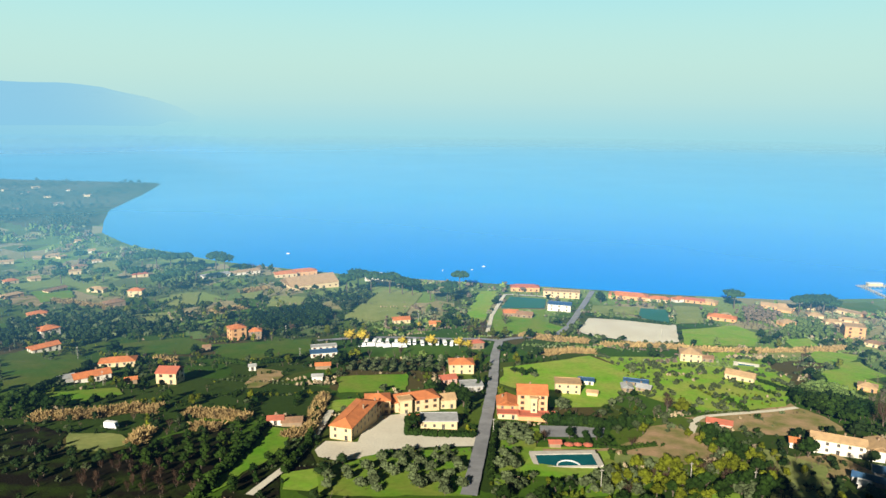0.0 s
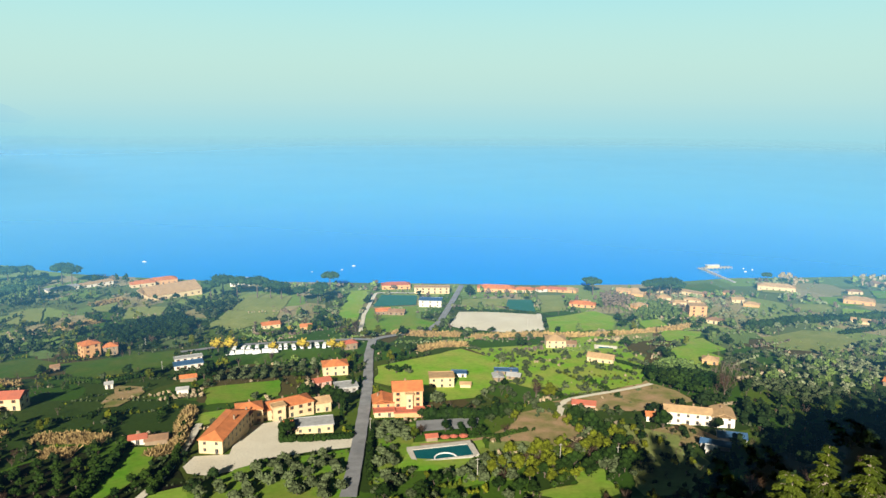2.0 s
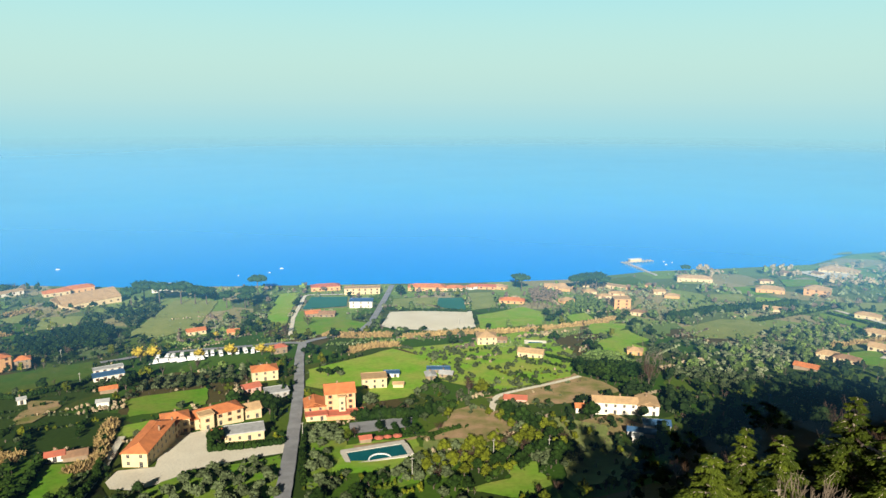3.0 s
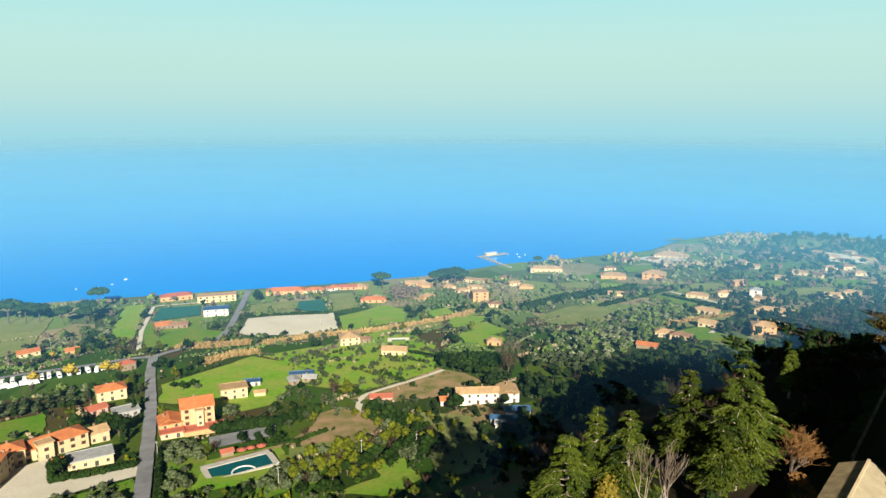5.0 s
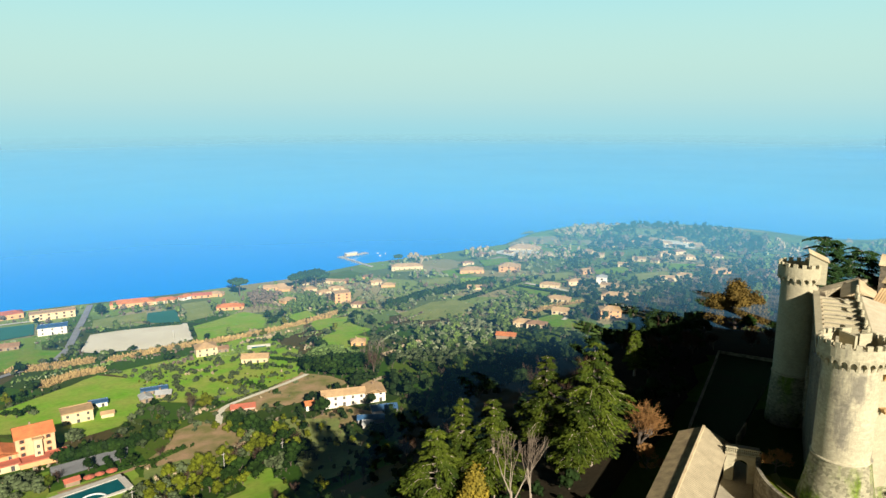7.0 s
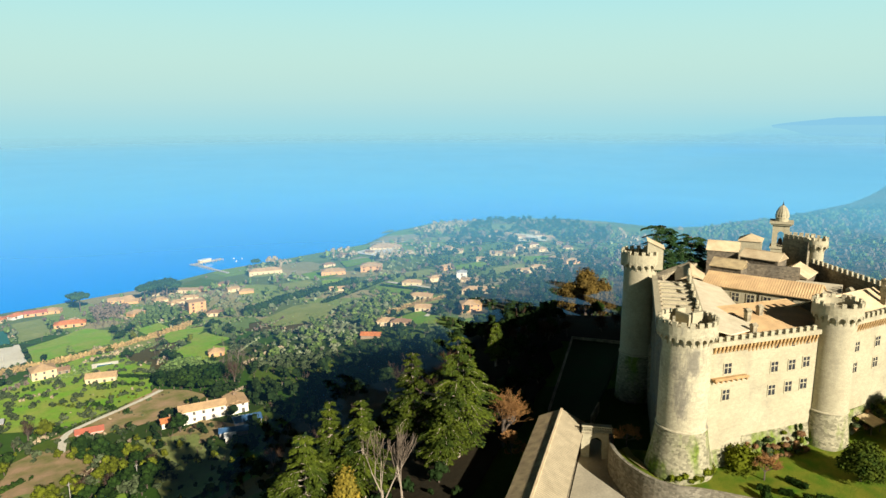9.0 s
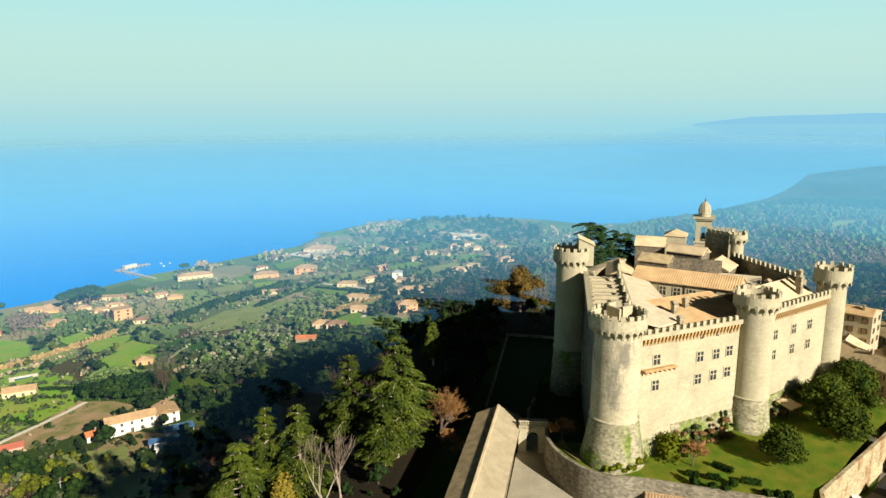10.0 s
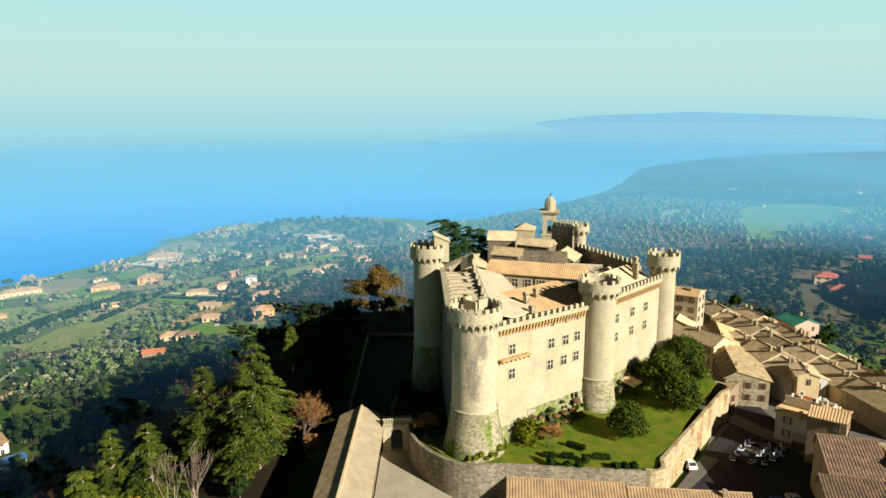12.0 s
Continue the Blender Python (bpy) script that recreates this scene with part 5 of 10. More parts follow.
house("lakeside_house", "lakeside house with an orange roof", 215.0, 672.1, -18, 22, 10, 1, "hip", "cream", "orange")
house("villa", "long low house with an orange roof", 247.5, 596.3, -28, 24, 10, 1, "hip", "orange", "orange")
house("boat_hall", "broad tan-roofed hall by the shore", -132.0, 701.9, 31, 52, 34, 1.6, "gable", "cream", "tan")
house("lakeside_house", "yellow house with an orange roof", -158.0, 774.3, 22, 30, 12, 1.6, "hip", "orange", "orange")
house("lakeside_house", "orange-roofed lakeside house", -175.2, 761.8, 23, 24, 12, 1.3, "hip", "cream", "orange")
house("lakeside_house", "white lakeside building", -76.3, 752.5, 6, 20, 10, 2.2, "flat", "white", "grey")
house("workshop", "long low white workshop", -227.6, 768.7, 36, 44, 9, 1, "flat", "white", "tan")
house("workshop", "low white workshop", -248.2, 747.6, 38, 30, 10, 1, "flat", "white", "grey")
house("villa", "garden house with an orange roof", -33.5, 555.3, 13, 14, 8, 1, "gable", "cream", "orange")
house("villa", "small house with an orange roof", -6.2, 541.2, 1, 9, 7, 1, "gable", "orange", "orange")
house("hall", "cream hall with a grey flat roof", -1.2, 303.5, 2, 17, 9, 1.2, "flat", "cream", "grey")
house("shed", "red-roofed porch beside the hall", -12.2, 308.5, 4, 6, 5, 0.9, "gable", "orange", "orange")
house("shed", "blue tin shed in the shade", 181.5, 259.1, -25, 12, 7, 0.8, "gable", "grey", "blue")
house("shed", "blue tin shed in the shade", 169.1, 253.1, -34, 12, 5, 0.8, "gable", "grey", "blue")
house("shed", "small white hut in the shade", 163.3, 247.3, -33, 4, 4, 0.8, "flat", "white", "white")
house("villa", "white bungalow with a tan tile roof", 356.7, 335.8, -52, 12, 9, 1.1, "hip", "cream", "tan")
house("villa", "bungalow with a brown tile roof", 358.7, 323.0, -58, 14, 8, 1, "hip", "cream", "brown")
house("shed", "low tiled shed", 324.9, 320.2, -55, 13, 7, 0.7, "gable", "brown", "orange")
house("villa", "tan house with a tan tile roof", 400.6, 337.3, -60, 12, 9, 1.1, "gable", "cream", "tan")
house("villa", "long tan-roofed house", 439.9, 373.0, -65, 19, 9, 1, "hip", "cream", "tan")
house("villa", "long tan-roofed house", 473.8, 335.0, -60, 30, 12, 0.9, "hip", "cream", "tan")
house("villa", "yellow villa with several roofs", 410.5, 297.0, -44, 15, 12, 1.8, "hip", "orange", "tan")
house("villa", "cream house on the terrace", 487.9, 424.4, -59, 18, 9, 1.2, "hip", "cream", "tan")
house("villa", "white villa with a turret", 533.7, 398.6, -53, 10, 9, 2.2, "hip", "white", "grey")
house("villa", "low pale house", 520.2, 380.1, -64, 16, 8, 0.8, "flat", "cream", "tan")
house("apartment_house", "yellow lakeside villa", 502.2, 547.6, -38, 26, 13, 1.4, "hip", "orange", "tan")
house("apartment_house", "yellow villa with a hipped roof", 531.4, 520.4, -54, 22, 15, 2, "hip", "orange", "tan")
house("villa", "small house with a tan roof", 445.9, 482.2, -43, 14, 8, 0.8, "gable", "cream", "tan")
house("lakeside_house", "long yellow lakeside building", 473.7, 626.9, -32, 36, 12, 1.5, "hip", "cream", "tan")
house("lakeside_house", "broad yellow pavilion by the lake", 654.4, 613.7, -55, 40, 20, 0.9, "hip", "cream", "tan")
house("clubhouse", "low pale building in the gardens", 374.6, 631.3, -51, 30, 8, 1, "flat", "cream", "tan")
house("villa", "house with a red roof across the valley", 501.6, -75.7, -89, 15, 12, 1.8, "hip", "cream", "red")
house("villa", "brown house with a red roof", 473.0, -82.3, -90, 18, 12, 1.2, "hip", "brown", "red")
house("apartment_house", "pale house across the valley", 508, -97.5, -81, 18, 11, 2, "hip", "cream", "tan")
house("apartment_house", "brown apartment house across the valley", 455.0, -96.8, -82, 18, 12, 2.5, "flat", "brown", "grey")
house("villa", "far cottage with a orange tile roof", -426.5, 671.5, 51, 12, 9, 1, "hip", "cream", "orange")
house("villa", "far cottage with a tan tile roof", -485.7, 816.7, 22, 9, 7, 0.8, "gable", "brown", "tan")
house("villa", "far cottage with a tan tile roof", -477.6, 836.1, 42, 15, 7, 0.9, "gable", "cream", "tan")
house("villa", "far cottage with a tan tile roof", -461.4, 831.4, 68, 10, 8, 0.9, "flat", "cream", "tan")
house("villa", "far cottage with a tan tile roof", -509.7, 953.6, 14, 14, 7, 0.9, "hip", "cream", "tan")
house("villa", "far cottage with a tan tile roof", -499.0, 915.5, 58, 10, 7, 1, "flat", "cream", "tan")
house("villa", "far cottage with a brownish tile roof", -539.0, 876.9, -6, 11, 7, 0.9, "gable", "white", "brown")
house("villa", "far cottage with a tan tile roof", -499.1, 779.8, 35, 14, 7, 0.9, "gable", "cream", "tan")
house("villa", "far cottage with a tan tile roof", -451.4, 880.1, 32, 9, 9, 1, "gable", "white", "tan")
house("villa", "far cottage with a brownish tile roof", -425.0, 862.6, 46, 14, 9, 1, "flat", "brown", "brown")
house("villa", "far cottage with a tan tile roof", -410.0, 810.2, 38, 10, 7, 1, "hip", "white", "tan")
house("villa", "far cottage with a brownish tile roof", -410.9, 773.0, 45, 15, 8, 1, "hip", "cream", "brown")
house("villa", "far cottage with a tan tile roof", -416.2, 693.9, 50, 10, 9, 0.9, "gable", "cream", "tan")
house("villa", "far cottage with a brownish tile roof", -362.1, 637.1, 65, 20, 8, 1, "gable", "cream", "brown")
house("villa", "far cottage with a tan tile roof", -400.4, 740.5, 31, 12, 7, 1.2, "flat", "cream", "tan")
house("villa", "far cottage with a tan tile roof", -379.6, 598.5, 61, 17, 7, 1, "hip", "orange", "tan")
house("villa", "far cottage with a tan tile roof", -331.7, 645.1, -3, 16, 9, 1, "hip", "cream", "tan")
house("villa", "distant cottage with a tan tile roof", -969.4, 1544.2, 68, 15, 8, 0.9, "flat", "cream", "tan")
house("villa", "distant cottage with a orange tile roof", -904.8, 1502.3, 23, 16, 7, 0.9, "gable", "white", "orange")
house("villa", "distant cottage with a tan tile roof", -947.0, 1622.7, 53, 20, 8, 0.9, "gable", "cream", "tan")
house("villa", "distant cottage with a brownish tile roof", -826.2, 1448.3, 11, 14, 7, 0.9, "gable", "cream", "brown")
house("villa", "distant cottage with a brownish tile roof", -845.9, 1575.1, 6, 16, 7, 0.8, "gable", "white", "brown")
house("villa", "distant cottage with a brownish tile roof", -745.7, 1342.9, 50, 19, 7, 1.2, "gable", "white", "brown")
house("villa", "distant cottage with a brownish tile roof", -766.6, 1250.3, 40, 15, 8, 1.2, "flat", "cream", "brown")
house("villa", "distant cottage with a tan tile roof", -761.6, 1483.1, -2, 14, 9, 1.2, "gable", "cream", "tan")
house("villa", "lakeside cottage with a orange tile roof", 238.1, 673.9, 16, 14, 9, 1, "hip", "white", "orange")
house("villa", "lakeside cottage with a red tile roof", 249.5, 669.5, -25, 18, 8, 1, "gable", "orange", "red")
house("villa", "lakeside cottage with a tan tile roof", 261.3, 665.1, -39, 14, 9, 1, "hip", "orange", "tan")
house("villa", "lakeside cottage with a tan tile roof", 314.9, 651.0, -31, 15, 9, 1, "gable", "orange", "tan")
house("villa", "lakeside cottage with a tan tile roof", 329.3, 647.0, -23, 14, 9, 1, "gable", "cream", "tan")
house("villa", "lakeside cottage with a tan tile roof", 341.6, 586.1, -4, 14, 7, 1.2, "hip", "cream", "tan")
house("villa", "lakeside cottage with a tan tile roof", 360.1, 596.8, -35, 16, 7, 0.9, "hip", "cream", "tan")
house("villa", "far house with a tan tile roof", 668.5, 522.5, -89, 14, 7, 1.2, "hip", "cream", "tan")
house("villa", "far house with a tan tile roof", 653.1, 493.6, -65, 10, 9, 1.2, "flat", "cream", "tan")
house("villa", "far house with a brownish tile roof", 715.9, 524.1, -73, 10, 9, 0.8, "hip", "cream", "brown")
house("villa", "far house with a brownish tile roof", 674.6, 482.1, -70, 10, 7, 1, "flat", "brown", "brown")
house("villa", "far house with a tan tile roof", 743.4, 509.5, -18, 9, 8, 1.2, "hip", "brown", "tan")
house("villa", "far house with a tan tile roof", 774.2, 515.8, -45, 11, 7, 1, "gable", "cream", "tan")
house("villa", "far house with a tan tile roof", 767.3, 494.7, -85, 14, 7, 1, "gable", "cream", "tan")
house("villa", "far house with a tan tile roof", 756.9, 471.3, -53, 15, 9, 1, "hip", "cream", "tan")
house("villa", "far house with a brownish tile roof", 747.6, 453.7, -79, 14, 8, 1, "flat", "cream", "brown")
house("villa", "far house with a brownish tile roof", 721.8, 428.9, -22, 14, 9, 1.2, "hip", "cream", "brown")
house("villa", "far house with a brownish tile roof", 790.8, 461.4, -59, 13, 9, 0.8, "flat", "cream", "brown")
house("villa", "far house with a tan tile roof", 782.3, 442.9, -46, 15, 7, 1, "gable", "brown", "tan")
house("villa", "far house with a brownish tile roof", 748.1, 410.1, -52, 11, 8, 1, "hip", "brown", "brown")
house("villa", "far house with a brownish tile roof", 724.1, 384.7, -49, 12, 9, 1, "hip", "cream", "brown")
house("villa", "far house with a tan tile roof", 704.4, 437.4, -37, 13, 8, 1.2, "hip", "cream", "tan")
house("villa", "far house with a brownish tile roof", 663.2, 426.4, -92, 10, 9, 1.2, "hip", "cream", "brown")
house("villa", "far house with a tan tile roof", 660.2, 444.0, -65, 14, 7, 1.2, "gable", "cream", "tan")
house("villa", "far house with a tan tile roof", 622.2, 436.9, -59, 12, 7, 1.2, "gable", "cream", "tan")
house("villa", "far house with a tan tile roof", 800.3, 481.3, -97, 14, 9, 1.2, "hip", "cream", "tan")
house("villa", "far house with a tan tile roof", 704.1, 405.7, -33, 12, 8, 1, "hip", "cream", "tan")
house("villa", "far house with a tan tile roof", 661.6, 366.2, -97, 19, 8, 1, "hip", "cream", "tan")
house("villa", "far house with a tan tile roof", 647.8, 337.3, -33, 16, 9, 1.2, "hip", "orange", "tan")
house("villa", "far house with a tan tile roof", 569.5, 443.2, -12, 12, 8, 1.2, "gable", "orange", "tan")
house("villa", "far house with a tan tile roof", 516.6, 413.5, -32, 18, 8, 1.2, "hip", "cream", "tan")
house("villa", "far house with a tan tile roof", 583.5, 357.1, -39, 16, 7, 1.2, "gable", "cream", "tan")
house("villa", "far house with a tan tile roof", 607.3, 355.8, -58, 14, 7, 1.2, "hip", "cream", "tan")
house("villa", "lakeside house with a tan tile roof", 321.9, 635.2, -38, 12, 9, 0.8, "gable", "orange", "tan")
house("villa", "lakeside house with a tan tile roof", 336.6, 642.8, -14, 9, 7, 0.8, "hip", "orange", "tan")
house("villa", "lakeside house with a tan tile roof", 351.8, 650.6, -53, 12, 9, 1.2, "hip", "cream", "tan")
house("villa", "lakeside house with a tan tile roof", 340.4, 613.7, -13, 13, 9, 0.8, "hip", "cream", "tan")
house("villa", "lakeside house with a brownish tile roof", 336.3, 589.0, -62, 10, 9, 0.9, "hip", "cream", "brown")
house("villa", "lakeside house with a brownish tile roof", 388.6, 619.3, -63, 9, 9, 0.8, "gable", "orange", "brown")
house("villa", "lakeside house with a brownish tile roof", 412.8, 622.8, -57, 9, 9, 0.8, "hip", "orange", "brown")
house("villa", "lakeside house with a tan tile roof", 403.4, 587.0, -12, 12, 7, 1, "gable", "cream", "tan")
house("villa", "lakeside house with a tan tile roof", 404.2, 567.8, -38, 14, 8, 0.8, "hip", "orange", "tan")
house("villa", "lakeside house with a tan tile roof", 301.1, 582.4, 12, 13, 9, 1, "hip", "orange", "tan")
house("villa", "lakeside house with a tan tile roof", 339.2, 561.0, -5, 11, 7, 0.9, "hip", "cream", "tan")
house("villa", "distant house with a brownish tile roof", 1223.8, -77.0, -118, 12, 8, 1.2, "flat", "cream", "brown")
house("villa", "distant house with a tan tile roof", 1424.8, -127.1, -124, 10, 9, 1, "hip", "cream", "tan")
house("villa", "distant house with a brownish tile roof", 1637.4, -188.1, -96, 15, 7, 1.2, "hip", "brown", "brown")
house("villa", "distant house with a tan tile roof", 1567.8, -215.5, -84, 10, 9, 1.2, "flat", "cream", "tan")
house("villa", "distant house with a tan tile roof", 1035.2, -165.5, -112, 12, 9, 0.8, "hip", "brown", "tan")
house("villa", "distant house with a tan tile roof", 1605.6, -285.5, -62, 14, 8, 0.9, "flat", "white", "tan")
house("villa", "distant house with a brownish tile roof", 1643.1, -46.0, -95, 14, 8, 1.2, "flat", "white", "brown")
house("villa", "distant house with a red tile roof", 714.7, -137.8, -114, 19, 8, 0.8, "hip", "orange", "red")
house("villa", "distant house with a orange tile roof", 505.4, -100.9, -118, 19, 7, 0.8, "hip", "cream", "orange")
house("villa", "distant house with a brownish tile roof", 450.5, -85.5, -97, 16, 7, 1.2, "hip", "orange", "brown")
house("villa", "distant house with a red tile roof", 590.2, -117.8, -100, 19, 8, 1, "gable", "white", "red")
house("villa", "far house with a brownish tile roof", 622.5, 612.6, -76, 11, 7, 0.9, "gable", "cream", "brown")
house("villa", "far house with a brownish tile roof", 592.2, 625.0, -69, 14, 8, 1.2, "gable", "cream", "brown")
house("villa", "far house with a brownish tile roof", 538.8, 593.6, -21, 14, 7, 1, "hip", "cream", "brown")
house("villa", "far house with a tan tile roof", 670.2, 613.4, -30, 10, 8, 1, "gable", "cream", "tan")


# ---- the castle ----
CASTLE = wthing("castle", "pale stone medieval castle with round crenellated towers", "castle", pose(145, 35, 118))


def cross_window_mesh(w, h):
    """A stone cross window: surround, mullion, transom, dark panes."""
    t = 0.2
    return lattice([-w / 2 - t, -w / 2, -0.09, 0.09, w / 2, w / 2 + t], [-t * 1.4, 0, h * 0.56, h * 0.56 + 0.16, h, h + t], -0.12, 0.1, M_CASTLE)


CROSS, CROSS_PANE = cross_window_mesh(1.55, 2.0), pane_mesh(1.55, 2.0)
SLIT_PANE = pane_mesh(0.75, 1.1)
MERLON = Shape().box(-0.55, 0.55, -0.28, 0.28, 0, 1.45).add(
    [(-0.6, -0.33, 1.45), (0.6, -0.33, 1.45), (0.6, 0.33, 1.45), (-0.6, 0.33, 1.45), (-0.55, -0.05, 1.62), (0.55, -0.05, 1.62), (0.55, 0.1, 1.62), (-0.55, 0.1, 1.62)],
    [(0, 1, 5, 4), (1, 2, 6, 5), (2, 3, 7, 6), (3, 0, 4, 7), (4, 5, 6, 7), (3, 2, 1, 0)]).mesh("merlon", M_CASTLE)
CORBEL = Shape().add([(-0.2, 0, 0), (0.2, 0, 0), (0.2, 0.1, 1.7), (-0.2, 0.1, 1.7), (-0.2, -0.25, 0.5), (0.2, -0.25, 0.5), (0.2, -0.75, 1.25), (-0.2, -0.75, 1.25), (-0.2, -0.78, 1.7), (0.2, -0.78, 1.7)],
                     [(1, 0, 4, 5), (5, 4, 7, 6), (6, 7, 8, 9), (0, 3, 8, 7, 4), (2, 1, 5, 6, 9), (3, 2, 9, 8)]).mesh("corbel", M_CASTLE)
BRICK_CORBEL = Shape().add([(-0.13, 0, 0), (0.13, 0, 0), (0.13, 0, 1.0), (-0.13, 0, 1.0), (-0.13, -0.45, 0.75), (0.13, -0.45, 0.75), (-0.13, -0.48, 1.0), (0.13, -0.48, 1.0)],
                           [(1, 0, 4, 5), (5, 4, 6, 7), (0, 3, 6, 4), (2, 1, 5, 7), (3, 2, 7, 6)]).mesh("corbel", M_BRICKCORBEL)
# the arches between two corbels, as a block with a hollow under it
ARCH_N = 6


def arch_block(w, deep, high):
    s = Shape()
    pts = [(-w / 2, 0)] + [(-math.cos(math.pi * i / ARCH_N) * w * 0.38, math.sin(math.pi * i / ARCH_N) * high * 0.62) for i in range(ARCH_N + 1)] + [(w / 2, 0), (w / 2, high), (-w / 2, high)]
    n = len(pts)
    s.add([(x, -deep, z) for x, z in pts] + [(x, 0, z) for x, z in pts], [tuple(range(n))] + [(i, n + i, n + (i + 1) % n, (i + 1) % n) for i in range(n)])
    return s.mesh("arch", M_CASTLE)


def round_tower(name, label, x, y, r, z0, z_mould, z_corb, z_top, flare, mat=None, scarp=None, n_merlon=16, n_corb=18, seen=(150, 360)):
    """A round tower: sloped foot, moulding, shaft, machicolation, crenels."""
    mat = mat or M_CASTLE
    m = pose(x, y, z0)
    h = z_corb - z0
    zm = z_mould - z0
    zp, zt = h + 2.2, z_top - z0
    rp = r + 0.78
    s = Shape().lathe([(r, zm), (r - 0.06, zm + (h - zm) * 0.5), (r - 0.1, zp)], 40, cap=False)
    tower = wpart(name, s.mesh("shaft", mat, smooth_faces=True), CASTLE, m, label)
    wpart("scarp", Shape().lathe([(r + flare, -6), (r + flare, 0), (r + flare * 0.45, zm * 0.5), (r + 0.05, zm)], 40, cap=False).mesh("scarp", scarp or M_SCARP, smooth_faces=True), tower, m)
    wpart("moulding", Shape().lathe([(r, zm - 0.25), (r + 0.22, zm - 0.15), (r + 0.26, zm), (r + 0.2, zm + 0.14), (r - 0.02, zm + 0.25)], 40, cap=False).mesh("moulding", mat), tower, m)
    par = Shape().lathe([(r - 0.1, zp - 0.25), (rp, zp - 0.25), (rp, zt - 1.15), (rp - 0.56, zt - 1.15), (rp - 0.56, zp + 0.1), (0.01, zp + 0.1)], 40, cap=False)
    wpart("parapet", par.mesh("parapet", mat), tower, m)
    k = n_corb
    block = arch_block(2 * math.pi * rp / k * 0.98, 0.76, 1.15)
    for i in range(k):
        a = 360.0 * i / k
        base = m @ pose(0, 0, 0, 0, 0, a + 90)
        wpart("corbel", CORBEL, tower, base @ Matrix.Translation((0, -(r - 0.12), h - 0.3)) @ Matrix.Diagonal((1, 1, 1.32, 1)))
        wpart("arch", block, tower, base @ pose(0, 0, 0, 0, 0, 180.0 / k) @ Matrix.Translation((0, -(r - 0.02), h + 0.85)))
    for i in range(n_merlon):
        base = m @ pose(0, 0, 0, 0, 0, 360.0 * (i + 0.35) / n_merlon)
        wpart("merlon", MERLON, tower, base @ Matrix.Translation((0, -(rp - 0.28), zt - 1.17)) @ Matrix.Diagonal((0.80 if rp > 4.8 else 0.7, 0.95, 0.55, 1)))
    return tower


TL = round_tower("tower", "broad round tower with weathered dark streaks", 123.7, 40.8, 4.55, 119.0, 127.9, 144.3, 149.2, 1.75, M_STAINED, n_merlon=21, n_corb=24)
T2 = round_tower("tower", "round tower between two curtain walls", 150.0, 20.9, 3.75, 119.5, 127.3, 145.3, 150.0, 1.0, n_merlon=14, n_corb=17)
T3 = round_tower("tower", "slender round corner tower", 177.3, 9.4, 3.15, 116.0, 126.9, 146.0, 151.4, 0.8, n_merlon=12, n_corb=14)
TF = round_tower("tower", "round tower facing the lake", 166.6, 67.9, 4.1, 108.0, 124.0, 146.2, 151.4, 1.1, n_merlon=16, n_corb=19)


def frame_on(a, b):
    """A frame at a, x along the wall to b, y into the castle."""
    return pose(a[0], a[1], 0, 0, 0, math.degrees(math.atan2(b[1] - a[1], b[0] - a[0]))), math.hypot(b[0] - a[0], b[1] - a[1])


def curtain(label, a, b, z0, z_par, windows, slits, thick=2.0, merlons=True, corbels=True, mat=None):
    """A straight wall with brick machicolation, parapet, merlons and stone cross windows: (along, sill height)."""
    m, length = frame_on(a, b)
    mat = mat or M_CASTLE
    zc = z_par - 3.4
    wall = wpart("curtain_wall", Shape().box(-1, length + 1, 0, thick, z0, z_par - 1.5).mesh("wall", mat), CASTLE, m, label)
    wpart("parapet", Shape().box(-1, length + 1, -0.6, 0.1, zc + 1.0, z_par - 1.5).mesh("parapet", mat), wall, m)
    if corbels:
        k = int(length / 0.86)
        for i in range(k + 1):
            wpart("corbel", BRICK_CORBEL, wall, m @ Matrix.Translation((i * length / k, 0.02, zc - 0.85)) @ Matrix.Diagonal((1.5, 1.3, 1.9, 1)))
    if merlons:
        k = max(2, int(length / 1.62))
        for i in range(k):
            wpart("merlon", MERLON, wall, m @ Matrix.Translation(((i + 0.5) * length / k, -0.2, z_par - 1.52)) @ Matrix.Diagonal((0.72, 1, 0.62, 1)))
    for u, z in windows:
        win = wpart("window", CROSS, wall, m @ Matrix.Translation((u, -0.004, z)))
        part("pane", CROSS_PANE, win)
    for u, z in slits:
        wpart("slit_window", SLIT_PANE, wall, m @ Matrix.Translation((u, -0.01, z)))
    return wall, m, length


WALL1, M1, L1 = curtain("pale curtain wall with stone cross windows", (126.6, 36.6), (146.4, 23.6), 116, 145.4,
                        [(14.2, 136.4), (14.0, 131.7), (18.4, 136.3), (18.0, 131.9), (21.9, 136.5), (21.7, 132.0)], [(14.3, 141.1), (18.4, 141.1), (21.9, 141.2)])
bay = wpart("bay", Shape().box(-1.6, 7.3, -0.42, 0.05, 117, 141.7).mesh("bay", M_CASTLE), WALL1, M1)
for z, tall in ((137.6, True), (132.4, False)):
    wpart("window", CROSS, WALL1, M1 @ Matrix.Translation((2.9, -0.43, z)))
    wpart("pane", CROSS_PANE, WALL1, M1 @ Matrix.Translation((2.9, -0.425, z)))
bal = Shape().box(-0.7, 7.0, -1.7, -0.42, 136.85, 137.1).box(-0.7, 7.0, -1.62, -1.52, 137.1, 137.3)
for i in range(7):
    bal.box(-0.3 + i * 1.15, -0.05 + i * 1.15, -1.5, -0.42, 136.3, 136.85)
wpart("balcony", bal.mesh("balcony", M_BRICKCORBEL), WALL1, M1)
